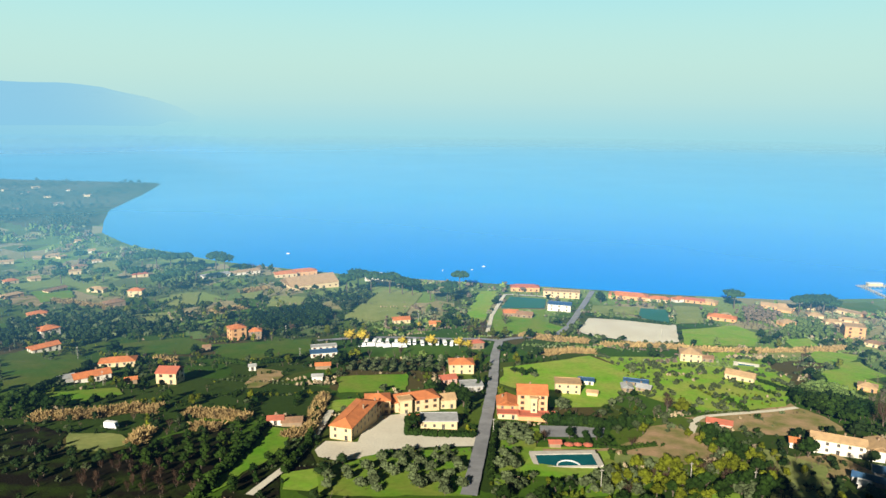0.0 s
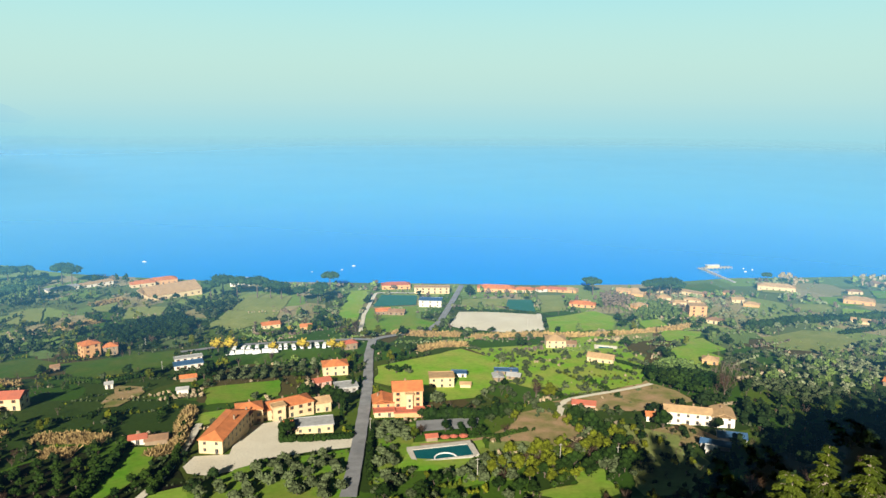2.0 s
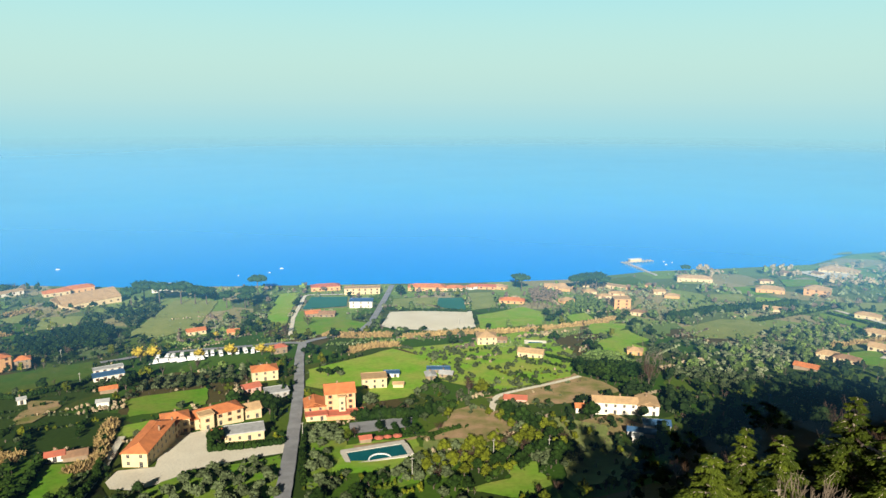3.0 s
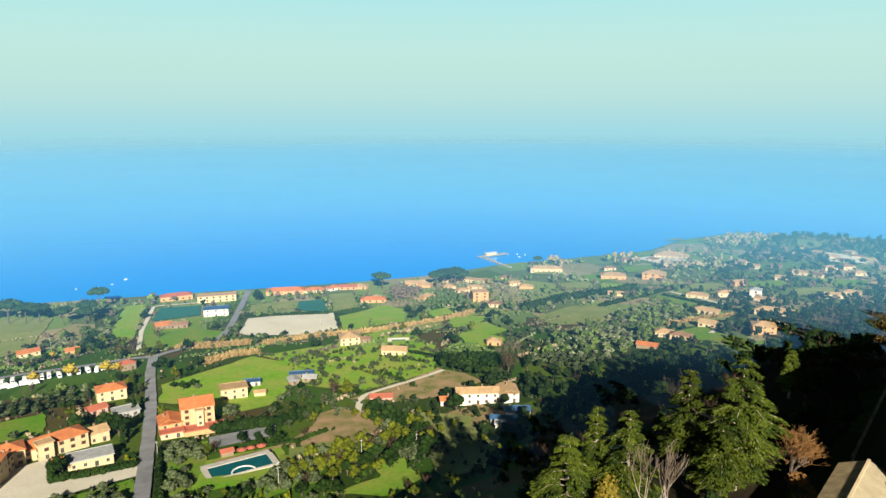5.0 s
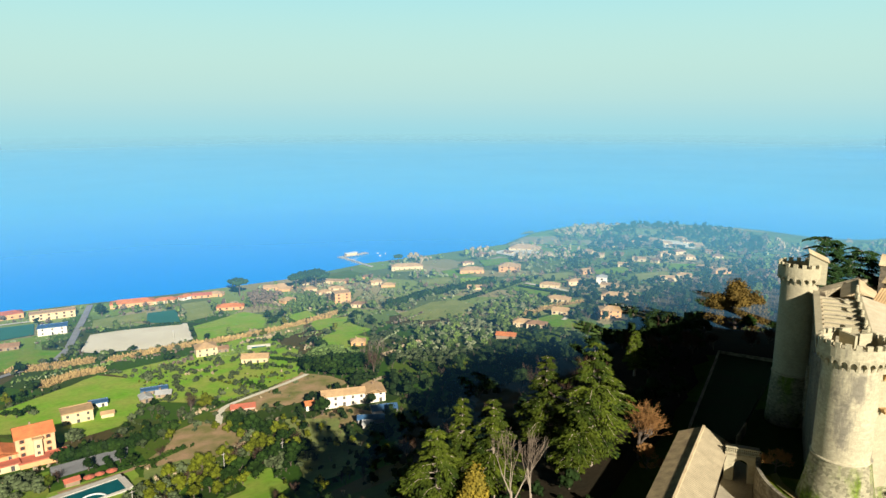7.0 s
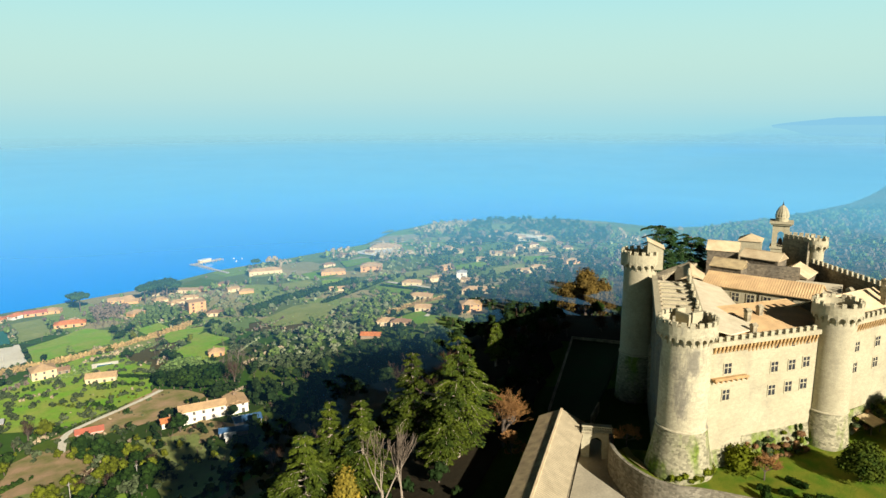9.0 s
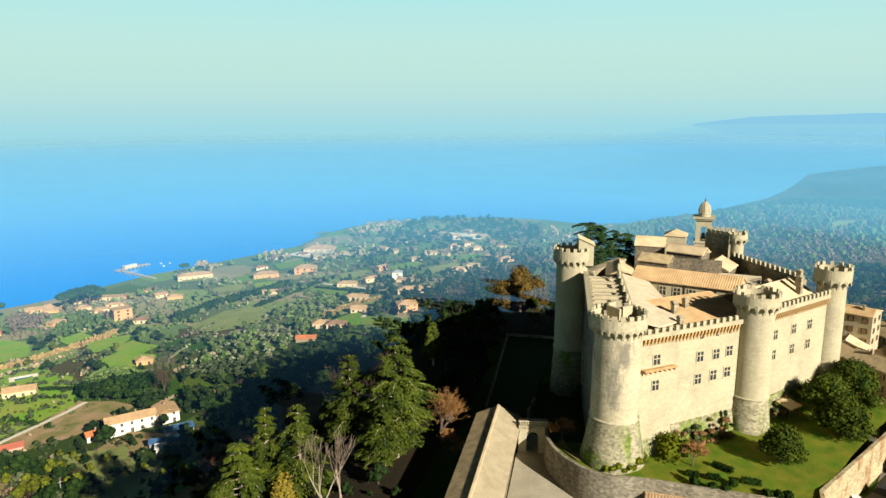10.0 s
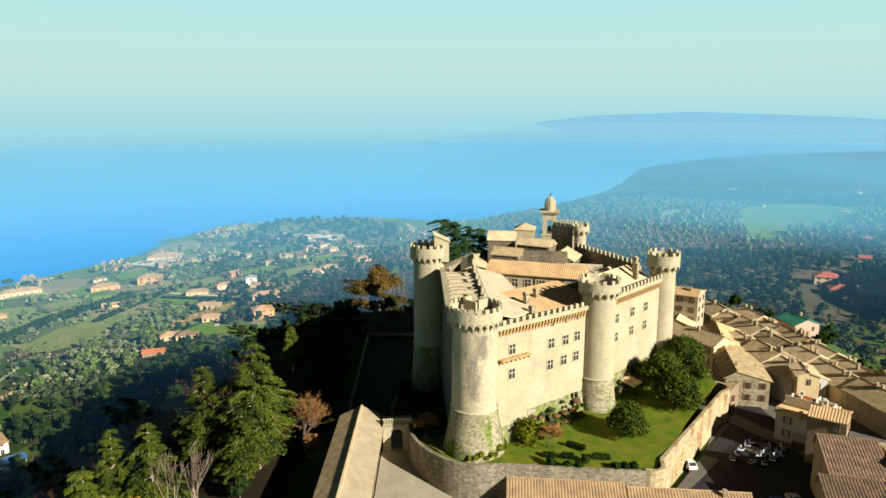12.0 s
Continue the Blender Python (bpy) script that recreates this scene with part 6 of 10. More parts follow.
WALL2, M2, L2 = curtain("long pale curtain wall between towers", (153.6, 18.4), (174.8, 9.6), 118, 146.4,
                        [(2.0, 138.1), (1.9, 133.7), (9.2, 138.1), (9.1, 133.6), (15.6, 138.0), (15.5, 133.5)], [(2.1, 142.6), (9.6, 142.4), (15.8, 142.4)])
# sloped foot of the front walls
for lab, m, length, z in (("stone foot of the wall", M1, L1, 124.0), ("stone foot of the wall", M2, L2, 125.5)):
    s = Shape().add([(-1, 0, z), (length + 1, 0, z + 0.6), (length + 1, -1.7, 118), (-1, -1.7, 118)], [(3, 2, 1, 0)])
    s.box(-1, length + 1, -0.14, 0.02, z - 0.12, z + 0.14)
    wpart("scarp", s.mesh("scarp", M_SCARP), WALL1 if m is M1 else WALL2, m)
# the wall toward the lake; its shade is put into the darker stone
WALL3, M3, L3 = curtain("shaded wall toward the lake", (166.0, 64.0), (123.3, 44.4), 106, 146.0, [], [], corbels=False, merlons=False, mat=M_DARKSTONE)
for u in (8, 17, 26, 35):
    wpart("slit_window", SLIT_PANE, WALL3, M3 @ Matrix.Translation((u, -0.01, 135.5)))
# a dark doorway at the foot of the far tower
s = Shape()
for i in range(9):
    a0, a1 = math.pi * i / 9, math.pi * (i + 1) / 9
    for e0, e1 in ((1.7, 2.3),):
        s.add([(-math.cos(a) * e, y, math.sin(a) * e) for a in (a0, a1) for e in (e0, e1) for y in (-0.35, 0.2)],
              [(2, 6, 4, 0), (3, 1, 5, 7), (1, 3, 2, 0), (4, 6, 7, 5), (2, 3, 7, 6), (0, 4, 5, 1)])
s.box(-2.3, -1.7, -0.35, 0.2, -9, 0).box(1.7, 2.3, -0.35, 0.2, -9, 0)
wpart("gate_arch", s.mesh("gate_arch", M_CASTLE_OLD), WALL3, M3 @ Matrix.Translation((5.0, -0.1, 126)))
wpart("gate_recess", Shape().box(-1.7, 1.7, -0.05, 0.1, -9, 1.2).mesh("gate_recess", M_GLASS), WALL3, M3 @ Matrix.Translation((5.0, -0.1, 126)))
# the walls that close the back
for lab, a, b in (("rear wall toward the town", (178.5, 12), (214, 30)), ("rear wall toward the church", (214, 30), (205, 66)), ("rear wall toward the lake", (205, 66), (169, 70))):
    curtain(lab, a, b, 108, 143.5, [], [], corbels=False, merlons=False, mat=M_CASTLE_OLD)


def pantile_slab(m, length, depth, z_low, z_high, mat, step=0.55, thick=0.18):
    """A roof slope with raised tile courses: x along the eave, y up the slope."""
    s = Shape()
    k = max(2, int(length / step))
    w = length / k
    prof = [(i * w + w * u, h) for i in range(k) for u, h in ((0, 0), (0.15, 0.05), (0.4, 0.08), (0.65, 0.05), (0.8, 0))] + [(length, 0)]
    n = len(prof)
    v = [(px, -0.25, z_low + pz - 0.08) for px, pz in prof] + [(px, depth, z_high + pz) for px, pz in prof]
    v += [(px, -0.25, z_low - thick - 0.1) for px, pz in prof] + [(px, depth, z_high - thick) for px, pz in prof]
    f = []
    for j in range(n - 1):
        f += [(j, j + 1, n + j + 1, n + j), (2 * n + j + 1, 2 * n + j, 3 * n + j, 3 * n + j + 1), (j + 1, j, 2 * n + j, 2 * n + j + 1), (n + j, n + j + 1, 3 * n + j + 1, 3 * n + j)]
    f += [(0, n, 3 * n, 2 * n), (n - 1, 3 * n - 1, 4 * n - 1, 2 * n - 1)]
    s.add(v, f)
    return s.mesh("roof", mat)


def chimney(x, y, z, h=1.8, w=0.9, turn=0.0, parent=None):
    s = Shape().box(-w / 2, w / 2, -w / 2, w / 2, -1.2, h).box(-w / 2 - 0.1, w / 2 + 0.1, -w / 2 - 0.1, w / 2 + 0.1, h - 0.3, h - 0.12)
    s.add([(-w / 2 - 0.15, -w / 2 - 0.15, h), (w / 2 + 0.15, -w / 2 - 0.15, h), (w / 2 + 0.15, w / 2 + 0.15, h), (-w / 2 - 0.15, w / 2 + 0.15, h), (-w / 2, 0, h + 0.45), (w / 2, 0, h + 0.45)],
          [(0, 1, 5, 4), (1, 2, 5), (2, 3, 4, 5), (3, 0, 4), (3, 2, 1, 0)])
    wpart("chimney", s.mesh("chimney", M_CASTLE_OLD), parent or CASTLE, pose(x, y, z, 0, 0, turn))


# left wing: a paved roof walk with low cross walls, then a pale slope to the court
m, length = frame_on((121.9, 45.4), (166.2, 64.3))


def block(name, x0, x1, y0, y1, z0, z1, mat, frame_m, label=""):
    """A block in a wall's frame, y counted into the castle."""
    return wpart(name, Shape().box(x0, x1, min(y0, y1), max(y0, y1), z0, z1).mesh(name, mat), CASTLE, frame_m, label)


block("roof_walk", 3.5, 43, -8.3, -1.0, 142.0, 144.9, M_ROOFSTONE, m, "sunlit paved roof walk")
block("coping", 2.5, 45.5, -0.9, 0.35, 144.4, 145.5, M_CASTLE, m)
for i in range(11):
    block("low_wall", 6.0 + i * 3.3, 6.7 + i * 3.3, -8.0, -1.3, 144.9, 145.2 + 0.12 * (i % 3), M_CASTLE, m)
block("ridge_wall", 3.5, 42, -8.9, -8.3, 142.5, 146.0, M_CASTLE, m)
slope = [(3, -8.9, 145.9), (3, -13, 145.0), (13, -19, 143.6), (43, -15.5, 144.0), (43, -8.9, 145.9)]
s = Shape().add(slope + [(x, y, z - 0.3) for x, y, z in slope], [(0, 1, 2, 3, 4), (9, 8, 7, 6, 5)] + [(i, 5 + i, 5 + (i + 1) % 5, (i + 1) % 5) for i in range(5)])
wpart("roof", s.mesh("roof", M_ROOFSTONE), CASTLE, m, "pale sloping roof beside the court")
block("court_wall", 14, 43, -15.5, -14.9, 120, 143.0, M_CASTLE, m)
for u, h in ((40.5, 2.2), (39, 1.2), (36.5, 1.4), (30, 1.0), (24, 0.9), (16, 1.1), (11, 1.3)):
    p = m @ Vector((u, -7.8, 0))
    s = Shape().lathe([(0.42, 0), (0.42, 0.25), (0.26, 0.4), (0.4, 0.75 * h), (0.3, h), (0.34, h + 0.25), (0.02, h + 0.5)], 10)
    wpart("roof_urn", s.mesh("roof_urn", M_CASTLE), CASTLE, pose(p.x, p.y, 146.2))
# hut on the far tower
mh = pose(167.3, 64.6, 146.5, 0, 0, 25)
hut = Shape().box(-2.1, 2.1, -1.9, 1.9, 0, 5.6)
hut.add([(-2.1, -1.9, 5.6), (-2.1, 1.9, 5.6), (-2.1, 1.9, 7.3), (2.1, -1.9, 5.6), (2.1, 1.9, 5.6), (2.1, 1.9, 7.3)], [(0, 1, 2), (3, 5, 4), (1, 4, 5, 2)])
wpart("turret_hut", hut.mesh("turret_hut", M_CASTLE), CASTLE, mh, "small stone hut on the tower")
wpart("roof", Shape().add([(-2.4, -2.2, 5.5), (2.4, -2.2, 5.5), (2.4, 2.1, 7.5), (-2.4, 2.1, 7.5), (-2.4, -2.2, 5.25), (2.4, -2.2, 5.25), (2.4, 2.1, 7.25), (-2.4, 2.1, 7.25)],
                          [(0, 1, 2, 3), (7, 6, 5, 4), (0, 4, 5, 1), (1, 5, 6, 2), (2, 6, 7, 3), (3, 7, 4, 0)]).mesh("roof", M_COPPI), CASTLE, mh)
wpart("doorway", Shape().box(-0.6, 0.6, -1.96, -1.88, 3.6, 5.2).mesh("doorway", M_GLASS), CASTLE, mh)
# top of the near tower: little walls and a paved floor
for dx, dy, w, d, h, t in ((1.5, 1.5, 3.4, 0.5, 2.2, 65), (2.8, -0.6, 0.5, 2.6, 2.4, 65), (-1.2, 2.2, 2.2, 0.5, 1.8, 20), (3.2, 2.6, 2.0, 0.6, 2.6, -25)):
    wpart("roof_wall", Shape().box(-w / 2, w / 2, -d / 2, d / 2, 0, h).mesh("roof_wall", M_CASTLE), CASTLE, pose(123.7 + dx, 40.8 + dy, 146.6, 0, 0, t))
# front wing roof behind the first wall
wpart("roof", pantile_slab(M1, L1 + 1.5, 14, 142.8, 145.1, M_COPPI_RED), CASTLE, M1 @ Matrix.Translation((6.5, 1.9, 0)), "warm tiled roof behind the battlements")
wpart("roof", pantile_slab(M1, 7.0, 12, 143.0, 144.8, M_COPPI), CASTLE, M1 @ Matrix.Translation((-1.2, 1.9, 0)))
wpart("roof_ridge", Shape().add([(6.2, 1.9, 142.9), (6.8, 1.9, 142.9), (6.8, 15.5, 145.1), (6.2, 15.5, 145.1), (6.5, 1.9, 143.2), (6.5, 15.5, 145.5)],
                                [(0, 4, 5, 3), (4, 1, 2, 5), (0, 1, 4), (2, 3, 5)]).mesh("roof_ridge", M_COPPI_RED), CASTLE, M1)
block("inner_wall", 6.5, L1 + 8, 20.0, 20.5, 120, 143.1, M_CASTLE, M1)
mi = M1 @ Matrix.Translation((L1 + 8, 20.6, 0)) @ Matrix.Rotation(math.pi, 4, "Z")
wpart("roof", pantile_slab(mi, L1 - 4, 4.9, 142.6, 145.1, M_COPPI_RED), CASTLE, mi, "warm tiled roof falling to the court")
for u, v, h in ((11.5, 3.2, 1.6), (14.8, 8.6, 1.9), (2.0, 6.5, 1.4), (19.5, 10.5, 1.5)):
    p = M1 @ Vector((u, v, 0))
    chimney(p.x, p.y, 143.0 + v * 0.14, h, 1.0, -33)
# second wing behind the long wall
wpart("roof", pantile_slab(M2, L2 + 1, 6.5, 143.6, 147.0, M_COPPI), CASTLE, M2 @ Matrix.Translation((-1, 2.0, 0)), "tan tiled roof along the long wall")
back = M2 @ Matrix.Translation((L2, 15.0, 0)) @ Matrix.Rotation(math.pi, 4, "Z")
wpart("roof", pantile_slab(back, L2 + 1, 6.5, 143.6, 147.0, M_COPPI), CASTLE, back)
for u, v, h in ((8.0, 6.0, 1.2), (17.5, 4.0, 2.6), (20.0, 5.6, 3.4), (14.0, 9.5, 1.2), (4.0, 9.0, 1.5)):
    p = M2 @ Vector((u, v, 0))
    chimney(p.x, p.y, 146.0, h, 1.1, -22)
# court wing with its long tiled roof
mc = pose(168.2, 52.5, 0, 0, 0, -90 + 1.5)
wing = wpart("court_wing", Shape().box(0, 25, 0, 9, 116, 144.3).mesh("court_wing", M_CASTLE), CASTLE, mc, "plastered wing facing the court")
for u in (7.6, 11.0, 14.6):
    win = wpart("window", CROSS, wing, mc @ Matrix.Translation((u, -0.01, 141.0)))
    part("pane", CROSS_PANE, win)
for u in (4.5, 12.8, 20.0):
    wpart("drainpipe", Shape().lathe([(0.09, 132), (0.09, 144.3)], 6, u, -0.12).mesh("drainpipe", M_IRON), wing, mc)
wpart("roof", pantile_slab(mc, 25.6, 5.0, 144.4, 146.6, M_COPPI_RED), CASTLE, mc @ Matrix.Translation((-0.3, -0.4, 0)), "long tiled roof over the court wing")
mcb = mc @ Matrix.Translation((25.3, 9.4, 0)) @ Matrix.Rotation(math.pi, 4, "Z")
wpart("roof", pantile_slab(mcb, 25.6, 4.8, 144.4, 146.6, M_COPPI_RED), CASTLE, mcb)
wpart("gable", Shape().add([(0, 0, 144.2), (0, 9, 144.2), (0, 4.5, 146.4), (25, 0, 144.2), (25, 9, 144.2), (25, 4.5, 146.4)], [(0, 2, 1), (3, 4, 5)]).mesh("gable", M_CASTLE), wing, mc)
# roofs at the back
block("terrace", 0, 16, 0, 10, 140, 144.0, M_ROOFSTONE, pose(172, 24, 0, 0, 0, 6), "grey paved roof terrace")
block("dark_wall", 0, 12, 0, 0.8, 140, 147.2, M_DARKSTONE, pose(183, 46.5, 0, 0, 0, -75))


def crenel_wall(label, a, b, z0, z1, step=1.9):
    m, length = frame_on(a, b)
    w = wpart("crenellated_wall", Shape().box(0, length, 0, 0.9, z0, z1).mesh("wall", M_CASTLE_OLD), CASTLE, m, label)
    for i in range(max(2, int(length / step))):
        wpart("merlon", MERLON, w, m @ Matrix.Translation(((i + 0.5) * step, 0.45, z1 - 0.02)) @ Matrix.Diagonal((0.95, 0.9, 0.75, 1)))


crenel_wall("crenellated wall walk behind the roofs", (207, 37), (186, 16), 138, 144.8)
crenel_wall("dark crenellated wall beside the square tower", (213, 45.2), (209.8, 38.0), 138, 149.8, 1.5)
crenel_wall("sunlit crenellated wall at the back", (216, 45), (217, 37), 138, 149.8, 1.5)
T4 = round_tower("tower", "small crenellated tower at the back", 212.3, 36.3, 2.0, 134.0, 138.0, 147.2, 151.4, 1.2, n_merlon=9, n_corb=10)


def small_house(label, x, y, turn, w, d, z0, z1, roof, tile, wall, parent=None):
    """A plain stone house with a tiled roof."""
    m = pose(x, y, 0, 0, 0, turn)
    top = wpart("wing", Shape().box(-w / 2, w / 2, -d / 2, d / 2, z0, z1).mesh("wing", wall), CASTLE, m, label)
    rs, rise = roof_shape(w, d, roof, 0.35, 0.5)
    wpart("roof", rs.mesh("roof", tile), top, m @ Matrix.Translation((0, 0, z1 + 0.05)))
    if roof == "gable":
        s = Shape()
        if d <= w:
            for sx in (-1, 1):
                s.add([(sx * w / 2, -d / 2, z1), (sx * w / 2, d / 2, z1), (sx * w / 2, 0, z1 + rise * 0.9)], [(0, 1, 2)])
        else:
            for sy in (-1, 1):
                s.add([(-w / 2, sy * d / 2, z1), (w / 2, sy * d / 2, z1), (0, sy * d / 2, z1 + rise * 0.9)], [(0, 1, 2)])
        wpart("gable", s.mesh("gable", wall), top, m)
    return top


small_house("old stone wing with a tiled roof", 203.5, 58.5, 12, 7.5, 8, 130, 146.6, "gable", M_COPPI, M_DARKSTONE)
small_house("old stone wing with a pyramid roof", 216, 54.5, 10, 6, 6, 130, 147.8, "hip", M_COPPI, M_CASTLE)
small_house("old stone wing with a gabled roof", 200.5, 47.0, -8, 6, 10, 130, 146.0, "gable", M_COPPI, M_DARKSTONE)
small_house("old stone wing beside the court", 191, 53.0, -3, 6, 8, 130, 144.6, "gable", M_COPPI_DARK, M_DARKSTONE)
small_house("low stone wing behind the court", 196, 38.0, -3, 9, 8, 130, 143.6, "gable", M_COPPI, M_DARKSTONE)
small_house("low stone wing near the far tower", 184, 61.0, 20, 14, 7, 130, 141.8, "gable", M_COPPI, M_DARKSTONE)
# church bell tower
BELL = wthing("bell_tower", "pale church bell tower with a ribbed dome", "bell tower", pose(229.7, 49.5, 112, 0, 0, 12))
mb = WORLD[BELL.name]
s = Shape().box(-2.5, 2.5, -2.5, 2.5, 0, 32.2).box(-2.8, 2.8, -2.8, 2.8, 31.7, 32.3)
wpart("shaft", s.mesh("shaft", M_CASTLE), BELL, mb)
# belfry: four arched openings between corner piers
s = Shape()
for sx in (-1, 1):
    for sy in (-1, 1):
        s.box(min(sx * 2.35, sx * 0.9), max(sx * 2.35, sx * 0.9), min(sy * 2.35, sy * 0.9), max(sy * 2.35, sy * 0.9), 32.3, 39.0)
for q in range(4):
    rot = Matrix.Rotation(q * math.pi / 2, 4, "Z")
    for i in range(6):
        x0, x1 = -0.9 + 0.3 * i, -0.6 + 0.3 * i
        z0, z1 = (36.2 + 0.9 * math.sqrt(max(0, 1 - (x / 0.91) ** 2)) for x in (x0, x1))
        pts = [rot @ Vector(p) for p in ((x0, -2.3, z0), (x1, -2.3, z1), (x1, -2.3, 39.0), (x0, -2.3, 39.0), (x0, -1.6, z0), (x1, -1.6, z1), (x1, -1.6, 39.0), (x0, -1.6, 39.0))]
        s.add([tuple(p) for p in pts], [(0, 1, 2, 3), (0, 4, 5, 1), (7, 6, 5, 4)])
s.box(-2.9, 2.9, -2.9, 2.9, 39.0, 39.5).box(-3.3, 3.3, -3.3, 3.3, 39.5, 40.0)
wpart("belfry", s.mesh("belfry", M_CASTLE), BELL, mb)
wpart("bell", Shape().lathe([(0.9, 32.8), (0.75, 33.2), (0.55, 34.2), (0.3, 34.7), (0.05, 34.8)], 12).mesh("bell", M_IRON), BELL, mb)
s = Shape().lathe([(1.8, 40.0), (1.8, 40.9), (1.95, 41.0), (1.95, 41.2), (1.8, 41.3), (1.8, 42.0), (1.6, 42.9), (1.15, 43.9), (0.45, 44.6), (0.3, 44.8)], 16)
for i in range(8):
    a = math.pi * i / 4
    c, sn = math.cos(a), math.sin(a)
    for (r0, z0), (r1, z1) in zip(((1.84, 41.3), (1.84, 42.0), (1.64, 42.9), (1.19, 43.9)), ((1.84, 42.0), (1.64, 42.9), (1.19, 43.9), (0.45, 44.65))):
        s.add([(r0 * c - 0.12 * sn, r0 * sn + 0.12 * c, z0), (r0 * c + 0.12 * sn, r0 * sn - 0.12 * c, z0), (r1 * c + 0.1 * sn, r1 * sn - 0.1 * c, z1), (r1 * c - 0.1 * sn, r1 * sn + 0.1 * c, z1),
               ((r0 + .12) * c, (r0 + .12) * sn, z0), ((r1 + .12) * c, (r1 + .12) * sn, z1)], [(4, 1, 2, 5), (0, 4, 5, 3)])
wpart("dome", s.mesh("dome", M_CASTLE), BELL, mb)
wpart("finial", Shape().lathe([(0.3, 44.7), (0.2, 45.0), (0.3, 45.2), (0.1, 45.4), (0.04, 46.2)], 8).mesh("finial", M_IRON), BELL, mb)


# ---- castle garden, ramparts and gate ----
def wall_strip(name, label, pts, z0, z1, thick, mat, coping=None):
    """A wall along a line, thick to its left side."""
    s = Shape()
    n = len(pts)
    off = []
    for i, p in enumerate(pts):
        a, b = pts[max(i - 1, 0)], pts[min(i + 1, n - 1)]
        d = math.hypot(b[0] - a[0], b[1] - a[1])
        off.append((p[0] - (b[1] - a[1]) / d * thick, p[1] + (b[0] - a[0]) / d * thick))
    zt = z1 if isinstance(z1, (list, tuple)) else [z1] * n
    v = []
    for p, q, z in zip(pts, off, zt):
        v += [(p[0], p[1], z0), (p[0], p[1], z), (q[0], q[1], z), (q[0], q[1], z0)]
    f = []
    for i in range(n - 1):
        a, b = 4 * i, 4 * i + 4
        f += [(a, b, b + 1, a + 1), (a + 1, b + 1, b + 2, a + 2), (a + 2, b + 2, b + 3, a + 3)]
    f += [(0, 1, 2, 3), (4 * n - 1, 4 * n - 2, 4 * n - 3, 4 * n - 4)]
    s.add(v, f)
    return tagged(new(name, s.mesh(name, mat)), label, "wall", kind="structure")


def arc(cx, cy, r, a0, a1, k=10):
    return [(cx + r * math.cos(radians(a0 + (a1 - a0) * i / k)), cy + r * math.sin(radians(a0 + (a1 - a0) * i / k))) for i in range(k + 1)]


M_RAMPART = masonry("rampart_stone", (0.42, 0.345, 0.205), (0.32, 0.26, 0.15), (0.24, 0.115, 0.045), wet=0.8, lo=0.53, hi=0.62, rubble=0.3)
M_RAMPART_GREY = masonry("grey_rampart", (0.25, 0.22, 0.16), (0.17, 0.15, 0.105), (0.12, 0.10, 0.07), wet=0.6, rubble=0.4)
OUTER = [(129.6, 56.6), (126.0, 55.4), (123.0, 53.6), (119.8, 50.4), (117.2, 46.2), (115.8, 42.0), (116.0, 38.2), (117.5, 34.6), (118.8, 30.5), (121.5, 20.0), (124.0, 11.0), (125.2, 7.4)]


def rounded(line, k=4):
    """The line drawn smoothly through its points."""
    out = []
    for i in range(len(line) - 1):
        a, b, c, d = (np.array(line[min(max(j, 0), len(line) - 1)]) for j in (i - 1, i, i + 1, i + 2))
        for q in range(k):
            u = q / k
            p = 0.5 * (2 * b + (c - a) * u + (2 * a - 5 * b + 4 * c - d) * u * u + (3 * b - a - 3 * c + d) * u ** 3)
            out.append((float(p[0]), float(p[1])))
    return out + [line[-1]]


OUTER = rounded(OUTER)
wall_strip("rampart", "curved grey stone retaining wall of the garden", OUTER, 104, 119.6, -0.7, M_RAMPART_GREY)
EAST = [(125.2, 7.4)] + arc(127.0, 6.8, 1.9, 165, 285, 6) + [(130.0, 5.4), (150, -0.4), (168.5, -5.6)] + arc(171.5, -4.6, 2.6, 220, 395, 8)
wall_strip("rampart", "tall ochre rampart stained rusty red", EAST, 106, 119.9, -0.7, M_RAMPART)
# the lawn
LAWN = OUTER[8:] + [(127.2, 5.6), (150, 0.3), (168.8, -4.8), (173.5, -3.2), (178, 6), (176, 12), (160, 22), (140, 33), (128, 44), (124, 52)]


def garden_height(x, y):
    front = (x - 118) * 0.60 + (31 - y) * 0.1
    return 118.7 + np.clip(front * 0.085, 0, 4.2)


me = drape("lawn", LAWN, 0, 2.5, M_LAWN)
co = np.empty(len(me.vertices) * 3, np.float32)
me.vertices.foreach_get("co", co)
co = co.reshape(-1, 3)
co[:, 2] = garden_height(co[:, 0], co[:, 1]) + 0.25 * np.sin(co[:, 0] * 0.7) * np.sin(co[:, 1] * 0.6)
me.vertices.foreach_set("co", co.ravel())
me.polygons.foreach_set("use_smooth", [True] * len(me.polygons))
tagged(new("lawn", me), "bright green castle lawn with a worn edge", "lawn", kind="structure")
# worn earth path along the wall
PATHLINE = [(123.6, 52.2), (120.9, 49.6), (118.9, 46.0), (118.2, 42.5), (118.4, 39.5)]
v, f = [], []
for i, (x, y) in enumerate(PATHLINE):
    for k in (0, 1.7):
        q = (x + k * 0.8, y - k * 0.35)
        v.append((*q, float(garden_height(*q)) + 0.33))
f = [(2 * i, 2 * i + 2, 2 * i + 3, 2 * i + 1) for i in range(len(PATHLINE) - 1)]
tagged(new("path", mesh_of("path", v, f, mat=FIELD_MATS["earth"])), "worn earth path along the rampart", "path", kind="structure")
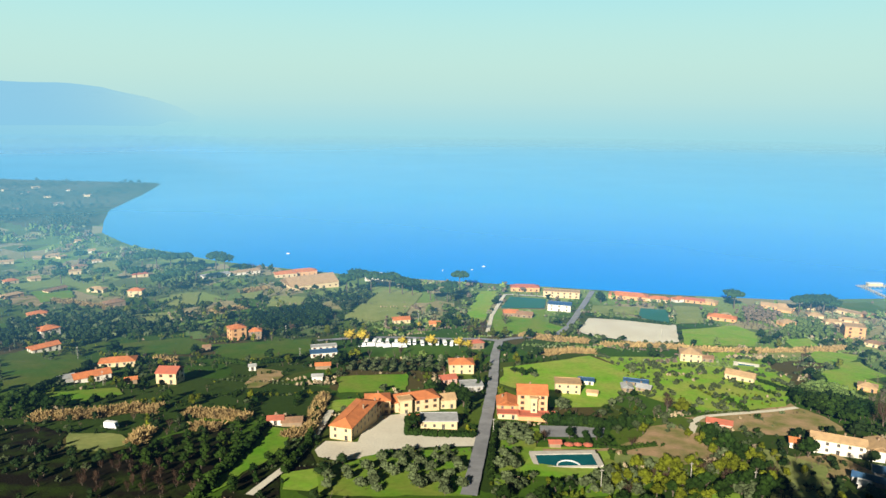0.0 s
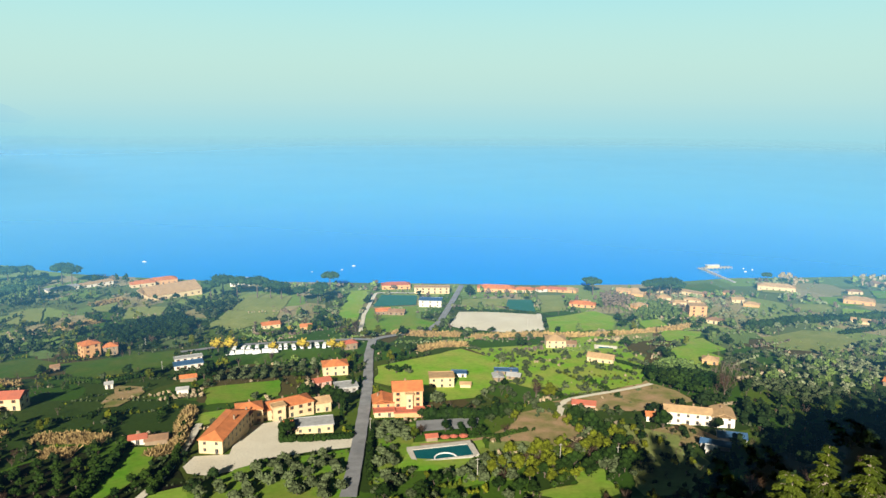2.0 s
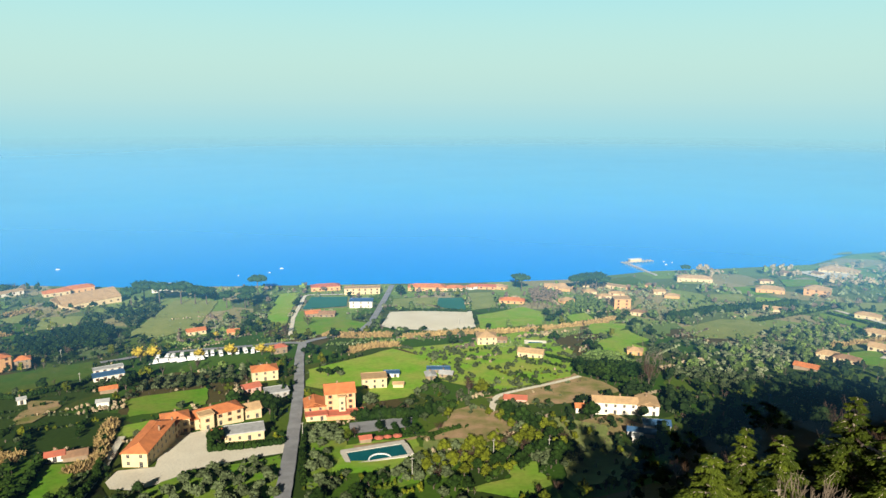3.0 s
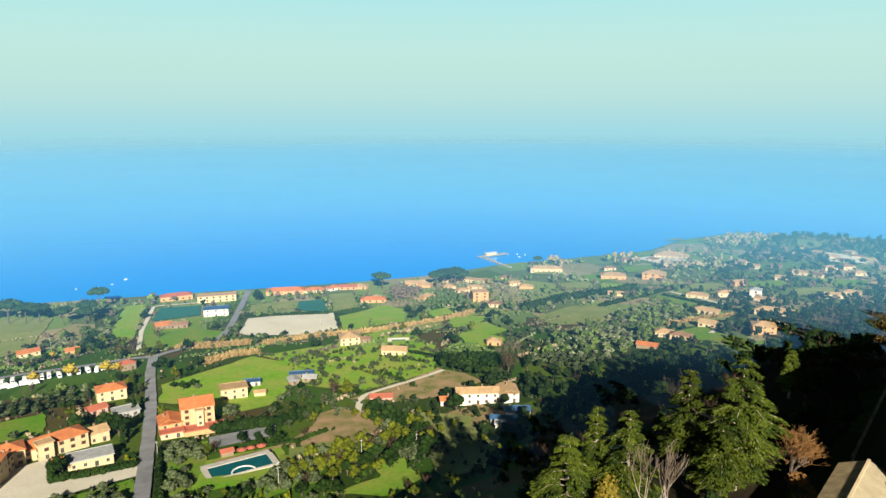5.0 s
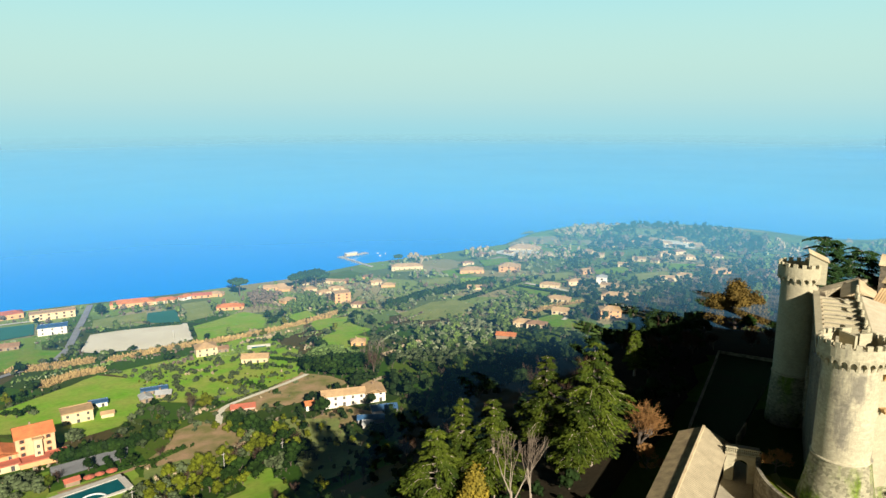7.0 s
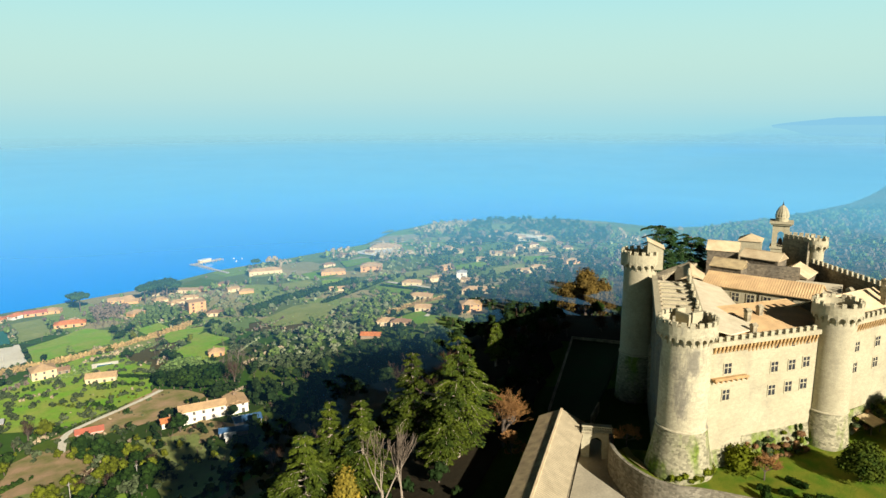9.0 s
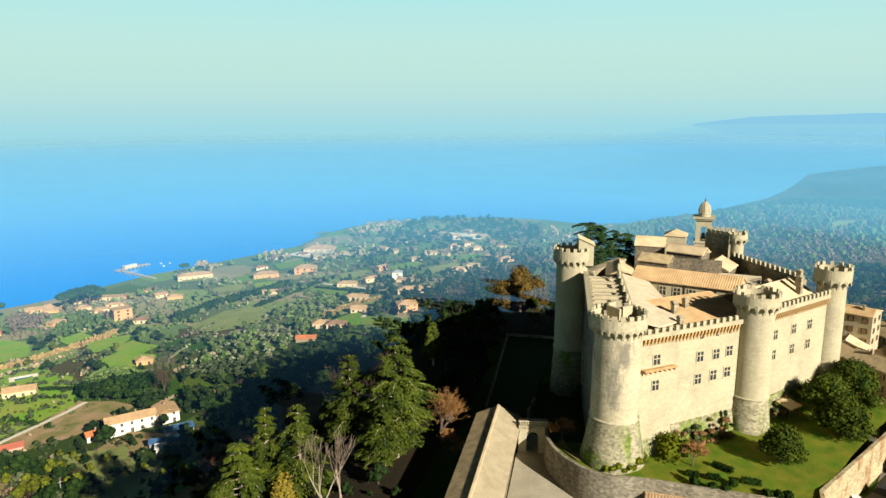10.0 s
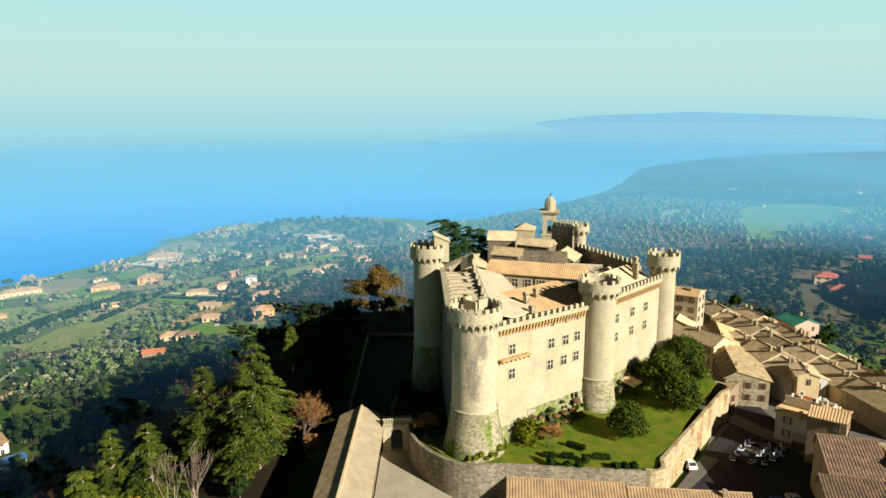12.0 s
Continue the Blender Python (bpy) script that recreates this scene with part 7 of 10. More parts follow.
# terrace toward the lake, its shade put into the lawn's colour
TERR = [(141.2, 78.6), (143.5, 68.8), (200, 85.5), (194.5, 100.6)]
tagged(new("terrace", Shape().prism(TERR, 104, 113.0).mesh("terrace", M_SHADE_LAWN)), "lawn terrace coloured dark for the castle wall's shade", "terrace", kind="structure")
wall_strip("parapet", "low pale parapet of the lawn terrace", [(141.0, 79.0), (194.5, 101.0), (200.3, 85.3)], 100, 113.9, -0.5, M_CASTLE_OLD)
wall_strip("parapet", "low wall between two terraces", [(143.6, 68.4), (152, 70.6)], 110, 114.2, 0.4, M_CASTLE_OLD)
# gate wall with an arch and a balustrade
ma, la = frame_on((124.6, 61.6), (127.6, 56.0))
gate = thing("gate_bridge", "stone gate with a round arch and balustrade", "gate", ma)
s = Shape()
w0, w1, z0, z1 = 1.7, 4.3, 106.0, 119.7
pts = [(0, z0), (w0, z0), (w0, 117.1)] + [((w0 + w1) / 2 - (w1 - w0) / 2 * math.cos(math.pi * i / 10), 117.1 + (w1 - w0) / 2 * math.sin(math.pi * i / 10)) for i in range(1, 10)] + [(w1, 117.1), (w1, z0), (la, z0), (la, z1), (0, z1)]
n = len(pts)
# two piers, a vault of wedge blocks and the wall above it
part("pier", Shape().box(0, w0, 0, 4, z0, z1).mesh("pier", M_CASTLE), gate)
part("pier", Shape().box(w1, la, 0, 4, z0, z1).mesh("pier", M_CASTLE), gate)
for i in range(10):
    xa, za = pts[2 + i] if i else (w0, 117.1)
    xb, zb = pts[3 + i] if i < 9 else (w1, 117.1)
    wedge = Shape().add([(xa, 0, za), (xb, 0, zb), (xb, 0, z1), (xa, 0, z1), (xa, 4, za), (xb, 4, zb), (xb, 4, z1), (xa, 4, z1)], [(0, 1, 2, 3), (7, 6, 5, 4), (0, 4, 5, 1), (3, 2, 6, 7)])
    part("vault_block", wedge.mesh("vault_block", M_CASTLE), gate)
part("moulding", Shape().box(0, la, -0.15, 0.0, 119.2, 119.5).mesh("moulding", M_CASTLE_OLD), gate)
bl = Shape().lathe([(0.11, 0), (0.11, 0.1), (0.06, 0.2), (0.14, 0.45), (0.07, 0.75), (0.11, 0.85), (0.11, 0.95)], 6).mesh("baluster", M_CASTLE)
for i in range(18):
    part("baluster", bl, gate, m=Matrix.Translation((0.3 + i * (la - 0.6) / 17, 0.25, z1)))
part("rail", Shape().box(0, la, 0.05, 0.45, z1 + 0.95, z1 + 1.15).mesh("rail", M_CASTLE), gate)
# ramp through the arch
RAMP = [(134.0, 65.5), (132.0, 58.0), (119, 49.8), (114.8, 42.0), (110, 34), (90, 40), (92, 49.5)]
tagged(new("ramp", Shape().prism(RAMP[::-1], 100, [114.3, 114.3, 112.9, 112.2, 111.9, 111.9, 112.2][::-1]).mesh("ramp", M_RAMP)), "pale worn ramp up to the arch", "ramp", kind="structure")


def long_house():
    m, length = frame_on((66.4, 44.64), (128.0, 68.3))
    top = thing("long_building", "long building with a pale lit roof slope and a mossy one", "building", m)
    s = Shape().box(0, length, -4.4, 4.2, 100, 119.0)
    s.add([(length, -4.4, 119.0), (length, 4.2, 119.0), (length, 0, 121.1)], [(0, 1, 2)])
    part("wall", s.mesh("wall", M_CASTLE_OLD), top)
    part("roof", pantile_slab(m, length + 0.4, 5.0, 119.0, 121.4, M_PALETILE, 0.6), top, "pale sunlit tile slope", Matrix.Translation((0, -5.0, 0)))
    part("roof_ridge", Shape().box(0, length + 0.4, -0.25, 0.25, 121.3, 121.6).mesh("roof_ridge", M_COPPI), top)
    mm = Matrix.Translation((length + 0.4, 4.7, 0)) @ Matrix.Rotation(math.pi, 4, "Z")
    part("roof", pantile_slab(m, length + 0.4, 4.7, 119.2, 121.4, M_COPPI_DARK, 0.5), top, "mossy brown tile slope", mm)
    g = Shape()
    g.lathe([(0.14, -62), (0.14, 0)], 6)
    part("gutter", g.mesh("gutter", M_IRON), top, m=Matrix.Translation((length, -5.2, 118.8)) @ Matrix.Rotation(math.pi / 2, 4, "Y"))


long_house()

# sheet under the trees, darkened in place of the hill's shade
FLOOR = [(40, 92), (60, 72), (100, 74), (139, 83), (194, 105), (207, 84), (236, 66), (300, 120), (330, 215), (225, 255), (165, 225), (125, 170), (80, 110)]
tagged(new("shade_dark_floor", drape("shade_dark_floor", FLOOR, 0.35, 6, M_SHADE_FLOOR, 4.0)), "wooded slope floor coloured dark for shade", "ground", kind="structure")


# ---- the old town beside the castle ----
PIAZZA = [(126.0, 4.6), (127.5, -12), (136, -23), (152, -26), (168, -22), (180, -16), (214, -10.5), (216, -6), (186, -2), (172.5, -9.5), (150, -2.6), (130, 3.2)]
tagged(new("piazza", Shape().prism(PIAZZA, 104, 112.0).mesh("piazza", M_COBBLE)), "dark cobbled square below the rampart", "square", kind="structure")
v = [(174.5, -9.5), (160.5, -24.8), (157.5, -23.0), (170.0, -7.4)]
tagged(new("pavement", Shape().prism([v[0], v[3], v[2], v[1]], 111.5, 112.12).mesh("pavement", M_PAVING)), "pale paved strip across the square", "pavement", kind="structure")
v = [(130.5, 3.0), (150, -2.7), (149.0, -6.0), (136.0, -1.0)]
tagged(new("pavement", Shape().prism([v[0], v[3], v[2], v[1]], 111.5, 112.10).mesh("pavement", M_PAVING)), "pale paving at the foot of the rampart", "pavement", kind="structure")
HILLTOP = [(40, -60), (230, -75), (262, -20), (258, 60), (214, 72), (205, 40), (176, 0), (160, -4), (126, 0), (112, 36), (96, 46), (60, 34)]
tagged(new("pavement", drape("pavement", HILLTOP, 0.12, 8, M_PAVING)), "worn paving of the old town's streets", "street", kind="structure")
TOWN_WALLS = [WALL_MATS["cream"], M_CASTLE, WALL_MATS["grey"], M_CASTLE_OLD, WALL_MATS["brown"]]
TOWN_TILES = [M_COPPI, M_COPPI_DARK, M_COPPI, M_COPPI_RED, M_COPPI_DARK]
WIN_TALL = window_mesh(0.95, 1.5)
WIN_SHUT = window_mesh(0.9, 1.4, True)
POT = Shape().box(-0.3, 0.3, -0.3, 0.3, -0.9, 1.0).box(-0.38, 0.38, -0.38, 0.38, 1.0, 1.12).mesh("chimney", M_CASTLE_OLD)


def town_house(label, a, b, depth, z_eave, z_ridge, wall, tile, ridge_at=0.5, z0=106.0, rows=2, windows=True, chimneys=1, name="town_house"):
    """A terraced house: its front runs from a to b, the depth lies to the left of that way; the ridge runs along it."""
    m, length = frame_on(a, b)
    if len(label.split()) < 5:
        label += " in the old town"
    top = wthing(name, label, "house", m, "houses of the old town")
    y1 = depth * ridge_at
    s = Shape().box(0, length, 0, depth, z0, z_eave)
    for x in (0, length):
        s.add([(x, 0, z_eave), (x, depth, z_eave), (x, y1, z_ridge - 0.2)], [(0, 1, 2)])
    wpart("wall", s.mesh("wall", wall), top, m)
    wpart("roof", pantile_slab(m, length + 0.5, y1 + 0.35, z_eave - 0.1, z_ridge, tile), top, m @ Matrix.Translation((-0.25, -0.35, 0)))
    if ridge_at < 0.98:
        mb = m @ Matrix.Translation((length + 0.25, depth + 0.35, 0)) @ Matrix.Rotation(math.pi, 4, "Z")
        wpart("roof", pantile_slab(mb, length + 0.5, depth - y1 + 0.35, z_eave - 0.1, z_ridge, tile), top, mb)
    wpart("ridge", Shape().lathe([(0.16, 0), (0.16, length + 0.5)], 6).mesh("ridge", tile), top, m @ Matrix.Translation((-0.25, y1, z_ridge + 0.03)) @ Matrix.Rotation(math.pi / 2, 4, "Y"))
    rng = random.Random(int(a[0] * 13 + a[1] * 7))
    for i in range(chimneys):
        u = rng.uniform(0.15, 0.85) * length
        wpart("chimney", POT, top, m @ Matrix.Translation((u, y1 + rng.uniform(-1.5, 1.5), z_ridge - 0.1)))
    if windows:
        wm = rng.choice((WIN_TALL, WIN_SHUT))
        for side, ln, mm in ((0, length, m), (1, depth, m @ Matrix.Translation((0, depth, 0)) @ Matrix.Rotation(-math.pi / 2, 4, "Z")),
                             (2, length, m @ Matrix.Translation((length, depth, 0)) @ Matrix.Rotation(math.pi, 4, "Z")), (3, depth, m @ Matrix.Translation((length, 0, 0)) @ Matrix.Rotation(math.pi / 2, 4, "Z"))):
            k = max(1, int(ln / 3.4))
            for r in range(rows):
                for i in range(k):
                    win = wpart("window", wm, top, mm @ Matrix.Translation(((i + 0.5) * ln / k, -0.01, z_eave - 2.4 - 3.1 * r)))
                    if side in (0, 1):
                        glaze(win, 0.95 if wm is WIN_TALL else 0.9, 1.5 if wm is WIN_TALL else 1.4)
    return top


# two long rows of gabled houses that run down the ridge
DX, DY = -0.864, -0.503


def row(label, x, y, u0, perp, spans, z, depth, tiles):
    u = u0
    for i, (w, dz) in enumerate(spans):
        ax, ay = x + DX * u + 0.503 * perp, y + DY * u - 0.864 * perp
        bx, by = ax + DX * w, ay + DY * w
        # the front looks away from the castle
        town_house(label, (bx, by), (ax, ay), depth, z + dz, z + dz + 2.3, TOWN_WALLS[i % 5], tiles[i % len(tiles)], 0.5, rows=2, windows=(i % 2 == 0), chimneys=2 + i % 3)
        u += w + 0.02


row("old terraced house with a tan tiled roof", 246, -11, -4, 9.6, [(12, 0.6), (10, -0.2), (13, 0.5), (11, 0), (14, -0.4), (12, 0.3), (14, 0)], 116.2, 9.5, [M_COPPI, M_COPPI, M_COPPI_DARK])
row("old terraced house with a weathered roof", 246, -11, -8, -0.6, [(11, 0.8), (9, 0), (12, 0.9), (14, 0.2), (10, 0.7), (15, -0.1), (16, 0.3)], 117.6, 9.6, [M_COPPI_DARK, M_COPPI, M_COPPI])
row("old terraced house on the street", 246, -11, 26, -11.0, [(10, 0.4), (11, 1.0), (12, 0.1)], 118.4, 10.0, [M_COPPI, M_COPPI_DARK])
town_house("corner house with a warm tiled roof", (205, -13.2), (223, -11.0), 11, 119.0, 121.2, WALL_MATS["cream"], M_COPPI_RED, 0.6)
town_house("street house with a mossy roof", (181.5, -17.4), (204.8, -13.8), 10.5, 119.2, 121.0, M_CASTLE_OLD, M_COPPI_DARK, 0.75, rows=2)
town_house("house on the square with an awning", (170.6, -31.0), (174.4, -21.8), 11.5, 119.0, 119.5, WALL_MATS["grey"], M_COPPI_RED, 0.95, rows=2)
town_house("small pale penthouse among roofs", (183, -28.4), (191, -27.2), 5.0, 121.2, 122.0, WALL_MATS["cream"], M_COPPI, 0.5, rows=1)
town_house("white-fronted tall house", (203.5, -9.5), (211.0, 0.5), 9.0, 121.6, 123.6, WALL_MATS["cream"], M_COPPI_DARK, 0.55, rows=3)
town_house("low house with a mossy tiled roof", (184.0, -12.6), (190.5, -2.5), 9.0, 116.2, 118.4, WALL_MATS["brown"], M_COPPI_DARK, 0.55, rows=1)
town_house("tower house with an orange roof", (236.5, -1.0), (239.0, 10.0), 9.0, 127.2, 128.8, M_CASTLE, M_COPPI_RED, 0.8, rows=3)
town_house("pale old house beside the castle", (212.0, 8.5), (220, 18.0), 10, 120.6, 122.4, M_CASTLE, M_COPPI, 0.5, rows=3)
town_house("pale old house behind the castle", (198.0, 6.0), (206.0, 14.0), 9, 117.0, 119.0, M_CASTLE_OLD, M_COPPI, 0.5)
town_house("old house behind the tower house", (222.0, 2.0), (230.0, 1.0), 10, 118.6, 120.6, WALL_MATS["cream"], M_COPPI, 0.5)
town_house("old house behind the castle", (226.0, 16.0), (234.0, 24.0), 9, 122.0, 124.0, M_CASTLE_OLD, M_COPPI, 0.5)
town_house("old house near the church", (240.0, 20.0), (250.0, 30.0), 9, 121.0, 123.2, WALL_MATS["cream"], M_COPPI, 0.5)
town_house("old house at the end of town", (252.0, 6.0), (262.0, 12.0), 9, 116.5, 118.5, M_CASTLE_OLD, M_COPPI, 0.5)
town_house("old house below the church", (236.0, 34.0), (244.0, 44.0), 9, 122.0, 124.0, M_CASTLE, M_COPPI, 0.5)
town_house("pink house with a green roof", (251.0, -37.0), (259.0, -32.0), 9, 115.5, 117.2, WALL_MATS["pink"], FIELD_MATS["court"], 0.5, z0=100)
# roofs on the near side of the square
town_house("low house with dark lichened tiles", (145.1, -33.0), (144.3, -22.7), 12.1, 121.3, 123.4, WALL_MATS["brown"], M_LICHEN, 0.04, rows=1, chimneys=0)
town_house("low house with dark lichened tiles", (133.0, -33.5), (132.1, -21.8), 11.7, 119.3, 121.1, WALL_MATS["brown"], M_LICHEN, 0.04, rows=1, chimneys=0)
town_house("house with a tan tiled roof", (148.8, -44.6), (146.9, -33.7), 13.0, 122.0, 123.7, WALL_MATS["cream"], M_COPPI, 0.8, rows=1)
town_house("narrow house with warm ridge tiles", (159.0, -31.2), (160.9, -24.4), 6.5, 122.8, 124.2, WALL_MATS["brown"], M_COPPI_RED, 0.6, rows=1)
# unseen tall houses added south of the square to keep it in shade
for i, (x, y, h) in enumerate(((104, -52.0, 125.0), (118.5, -55.5, 126.4), (132.5, -59.0, 126.0), (146.5, -62.0, 128.5))):
    town_house("tall old house south of the square", (x, y), (x + 13.5, y - 1.0), 12.0, h, h + 2.2, TOWN_WALLS[i], TOWN_TILES[i], 0.5, rows=4)
# the broad tiled roofs in front of the rampart
town_house("broad house with a brown pantile roof", (104.8, 28.5), (110.6, 7.8), 15.5, 112.6, 117.2, WALL_MATS["cream"], M_COPPI_BROWN, 0.85, rows=1)
town_house("broad house with a brown pantile roof", (110.9, 7.2), (116.5, -14.0), 15.0, 112.0, 116.5, WALL_MATS["cream"], M_COPPI_BROWN, 0.85, rows=1)
# a roof terrace on the house by the square, with low walls, tubs and a canvas screen
mt, lt = frame_on((170.6, -31.0), (174.4, -21.8))
terr = thing("roof_terrace", "white roof terrace with parapets, tubs and an orange screen", "terrace", mt @ Matrix.Translation((0, 0.9, 119.45)))
part("floor", Shape().box(0.3, lt - 0.3, 0.6, 7.0, -0.5, 0.1).mesh("floor", M_CONCRETE), terr)
for x0, x1, y0, y1, h in ((0.3, lt - 0.3, 0.4, 0.65, 0.55), (0.3, 0.55, 0.65, 7.0, 0.6), (lt - 0.55, lt - 0.3, 0.65, 7.0, 0.6), (0.55, lt - 0.55, 6.8, 7.0, 2.2), (3.6, 3.8, 0.65, 4.2, 1.6)):
    part("parapet", Shape().box(x0, x1, y0, y1, -0.3, h).mesh("parapet", WALL_MATS["white"]), terr)
for x, y, h in ((1.3, 5.6, 2.6), (6.6, 5.8, 2.3), (7.2, 2.0, 1.9), (2.4, 2.4, 1.7)):
    part("chimney", Shape().box(x - 0.3, x + 0.3, y - 0.3, y + 0.3, 0.1, h).box(x - 0.4, x + 0.4, y - 0.4, y + 0.4, h, h + 0.15).mesh("chimney", WALL_MATS["white"]), terr)
for x, y in ((1.2, 1.4), (2.0, 4.2), (5.2, 1.3), (5.0, 4.6), (6.4, 3.6)):
    part("tub", Shape().lathe([(0.25, 0.1), (0.38, 0.6), (0.34, 0.62), (0.05, 0.55)], 10, x, y).mesh("tub", M_BRICKCORBEL), terr)
part("screen", Shape().add([(4.2, 6.6, 0.4), (8.0, 6.6, 0.4), (8.0, 5.2, 2.4), (4.2, 5.2, 2.4), (4.2, 6.65, 0.4), (8.0, 6.65, 0.4), (8.0, 5.25, 2.45), (4.2, 5.25, 2.45)],
                           [(0, 1, 2, 3), (7, 6, 5, 4), (0, 4, 5, 1), (2, 6, 7, 3)]).mesh("screen", TILE_MATS["orange"]), terr, "orange canvas screen")
# aerials on the roofs
for x, y, z in ((176, -20, 121.0), (186, -14, 121.2), (199, -8, 121.0), (207, -4, 123.4), (214, 12, 122.4), (190, -22, 122.2), (222, -4, 121.2), (231, -12, 119.0), (218, -17, 119.6), (205, -24, 119.5)):
    ae = thing("roof_aerial", "thin metal television aerial on a roof", "aerial", pose(x, y, z, 0, 0, x * 7 % 90), "aerials of the old town")
    part("mast", Shape().lathe([(0.035, -1.2), (0.03, 2.6)], 5).mesh("mast", M_IRON), ae)
    part("crossbar", Shape().box(-0.7, 0.7, -0.02, 0.02, 2.2, 2.25).box(-0.45, 0.45, -0.02, 0.02, 1.8, 1.85).mesh("crossbar", M_IRON), ae)
# awning, parked cars, scooters
aw = thing("awning", "pale awning over a shop front", "awning", pose(170.2, -30.2, 112, 0, 0, 67.5))
part("canopy", Shape().add([(0, 0, 3.3), (8, 0, 3.3), (8, 2.6, 2.6), (0, 2.6, 2.6), (0, 0, 3.24), (8, 0, 3.24), (8, 2.6, 2.54), (0, 2.6, 2.54)],
                           [(0, 1, 2, 3), (7, 6, 5, 4), (0, 4, 5, 1), (1, 5, 6, 2), (2, 6, 7, 3), (3, 7, 4, 0)]).mesh("canopy", TILE_MATS["white"]), aw)
for x in (0.2, 2.8, 5.3, 7.8):
    part("post", Shape().lathe([(0.05, 0), (0.05, 2.6)], 6, x, 2.5).mesh("post", M_IRON), aw)
kiosk = thing("kiosk", "grey canvas kiosk on the square", "kiosk", pose(160.5, -23.5, 112, 0, 0, 70))
part("body", Shape().box(-2.4, 2.4, -1.8, 1.8, 0, 2.3).mesh("body", M_IRON), kiosk)
part("roof", Shape().add([(-2.7, -2.1, 2.3), (2.7, -2.1, 2.3), (2.7, 2.1, 2.3), (-2.7, 2.1, 2.3), (-2.7, 0, 2.9), (2.7, 0, 2.9)], [(0, 1, 5, 4), (2, 3, 4, 5), (1, 2, 5), (3, 0, 4), (3, 2, 1, 0)]).mesh("roof", TILE_MATS["grey"]), kiosk)
M_PAINT = {c: material("car_paint_" + c, rgb, 0.3, [q * 0.95 for q in rgb], 1.0, 20.0, 0.0, spec=0.6) for c, rgb in
           (("white", (0.75, 0.75, 0.74)), ("silver", (0.42, 0.43, 0.44)), ("dark", (0.05, 0.055, 0.065)), ("red", (0.35, 0.03, 0.025)), ("blue", (0.04, 0.08, 0.2)))}
M_TYRE = material("tyre_rubber", (0.02, 0.02, 0.02), 0.9, (0.03, 0.03, 0.03), 2.0, 12.0, 0.1)
TYRE = Shape().lathe([(0.18, -0.1), (0.3, -0.1), (0.31, -0.05), (0.31, 0.05), (0.3, 0.1), (0.18, 0.1)], 14, cap=False).mesh("tyre", M_TYRE)
RIM = Shape().lathe([(0.19, -0.06), (0.19, 0.06), (0.05, 0.09)], 12).mesh("rim", M_PAINT["silver"])
CAR_BODIES = {}


def car(label, x, y, z, turn, paint, group=""):
    """A small hatchback."""
    top = wthing("car", label, "car", pose(x, y, z, 0, 0, turn), group)
    m = WORLD[top.name]
    if paint not in CAR_BODIES:
        side = [(-1.95, 0.35), (-2.0, 0.75), (-1.75, 0.95), (-0.95, 1.0), (-0.35, 1.42), (0.9, 1.47), (1.65, 1.05), (1.95, 0.95), (2.0, 0.5), (1.9, 0.3)]
        glass = [(-0.80, 1.02), (-0.30, 1.38), (0.85, 1.42), (1.45, 1.05)]
        s = Shape()
        n = len(side)
        w = [0.78 if z > 1.2 else 0.86 for _, z in side]
        s.add([(px, -q, pz) for (px, pz), q in zip(side, w)] + [(px, q, pz) for (px, pz), q in zip(side, w)],
              [tuple(range(n))[::1], tuple(range(2 * n - 1, n - 1, -1))] + [((i + 1) % n, i, n + i, n + (i + 1) % n) for i in range(n)])
        g = Shape()
        k = len(glass)
        for sg in (-1, 1):
            g.add([(px, sg * (0.87 - 0.06 * (pz > 1.2)), pz) for px, pz in glass], [tuple(range(k)) if sg < 0 else tuple(range(k))[::-1]])
        g.add([(-0.93, -0.7, 1.04), (-0.93, 0.7, 1.04), (-0.40, 0.66, 1.42), (-0.40, -0.66, 1.42)], [(0, 3, 2, 1)])
        g.add([(1.62, -0.7, 1.09), (1.62, 0.7, 1.09), (0.95, 0.66, 1.48), (0.95, -0.66, 1.48)], [(0, 1, 2, 3)])
        CAR_BODIES[paint] = (s.mesh("body", M_PAINT[paint]), g.mesh("glass", M_GLASS))
    wpart("body", CAR_BODIES[paint][0], top, m)
    wpart("windows", CAR_BODIES[paint][1], top, m)
    for sx in (-1.25, 1.25):
        for sy in (-0.78, 0.78):
            mm = m @ Matrix.Translation((sx, sy, 0.31)) @ Matrix.Rotation(math.pi / 2, 4, "X")
            wh = wpart("wheel", TYRE, top, mm)
            part("rim", RIM, wh)
    for sx, c in ((-1.99, "white"), (1.99, "red")):
        for sy in (-0.6, 0.6):
            wpart("headlight" if sx < 0 else "tail_light", Shape().box(sx - 0.03, sx + 0.03, sy - 0.14, sy + 0.14, 0.62, 0.76).mesh("lamp", M_PAINT[c]), top, m)
    return top


car("white hatchback parked by the rampart", 143.5, -0.2, 112.15, 200, "white")
for i, (x, y, t) in enumerate(((129, -8, 20), (130.5, -10.6, 24), (132.2, -13.4, 24), (134.2, -16.4, 28), (136.4, -19.2, 28))):
    car("parked car on the square", x, y, 112.02, t, ("silver", "white", "dark", "blue", "silver")[i], "cars on the square")


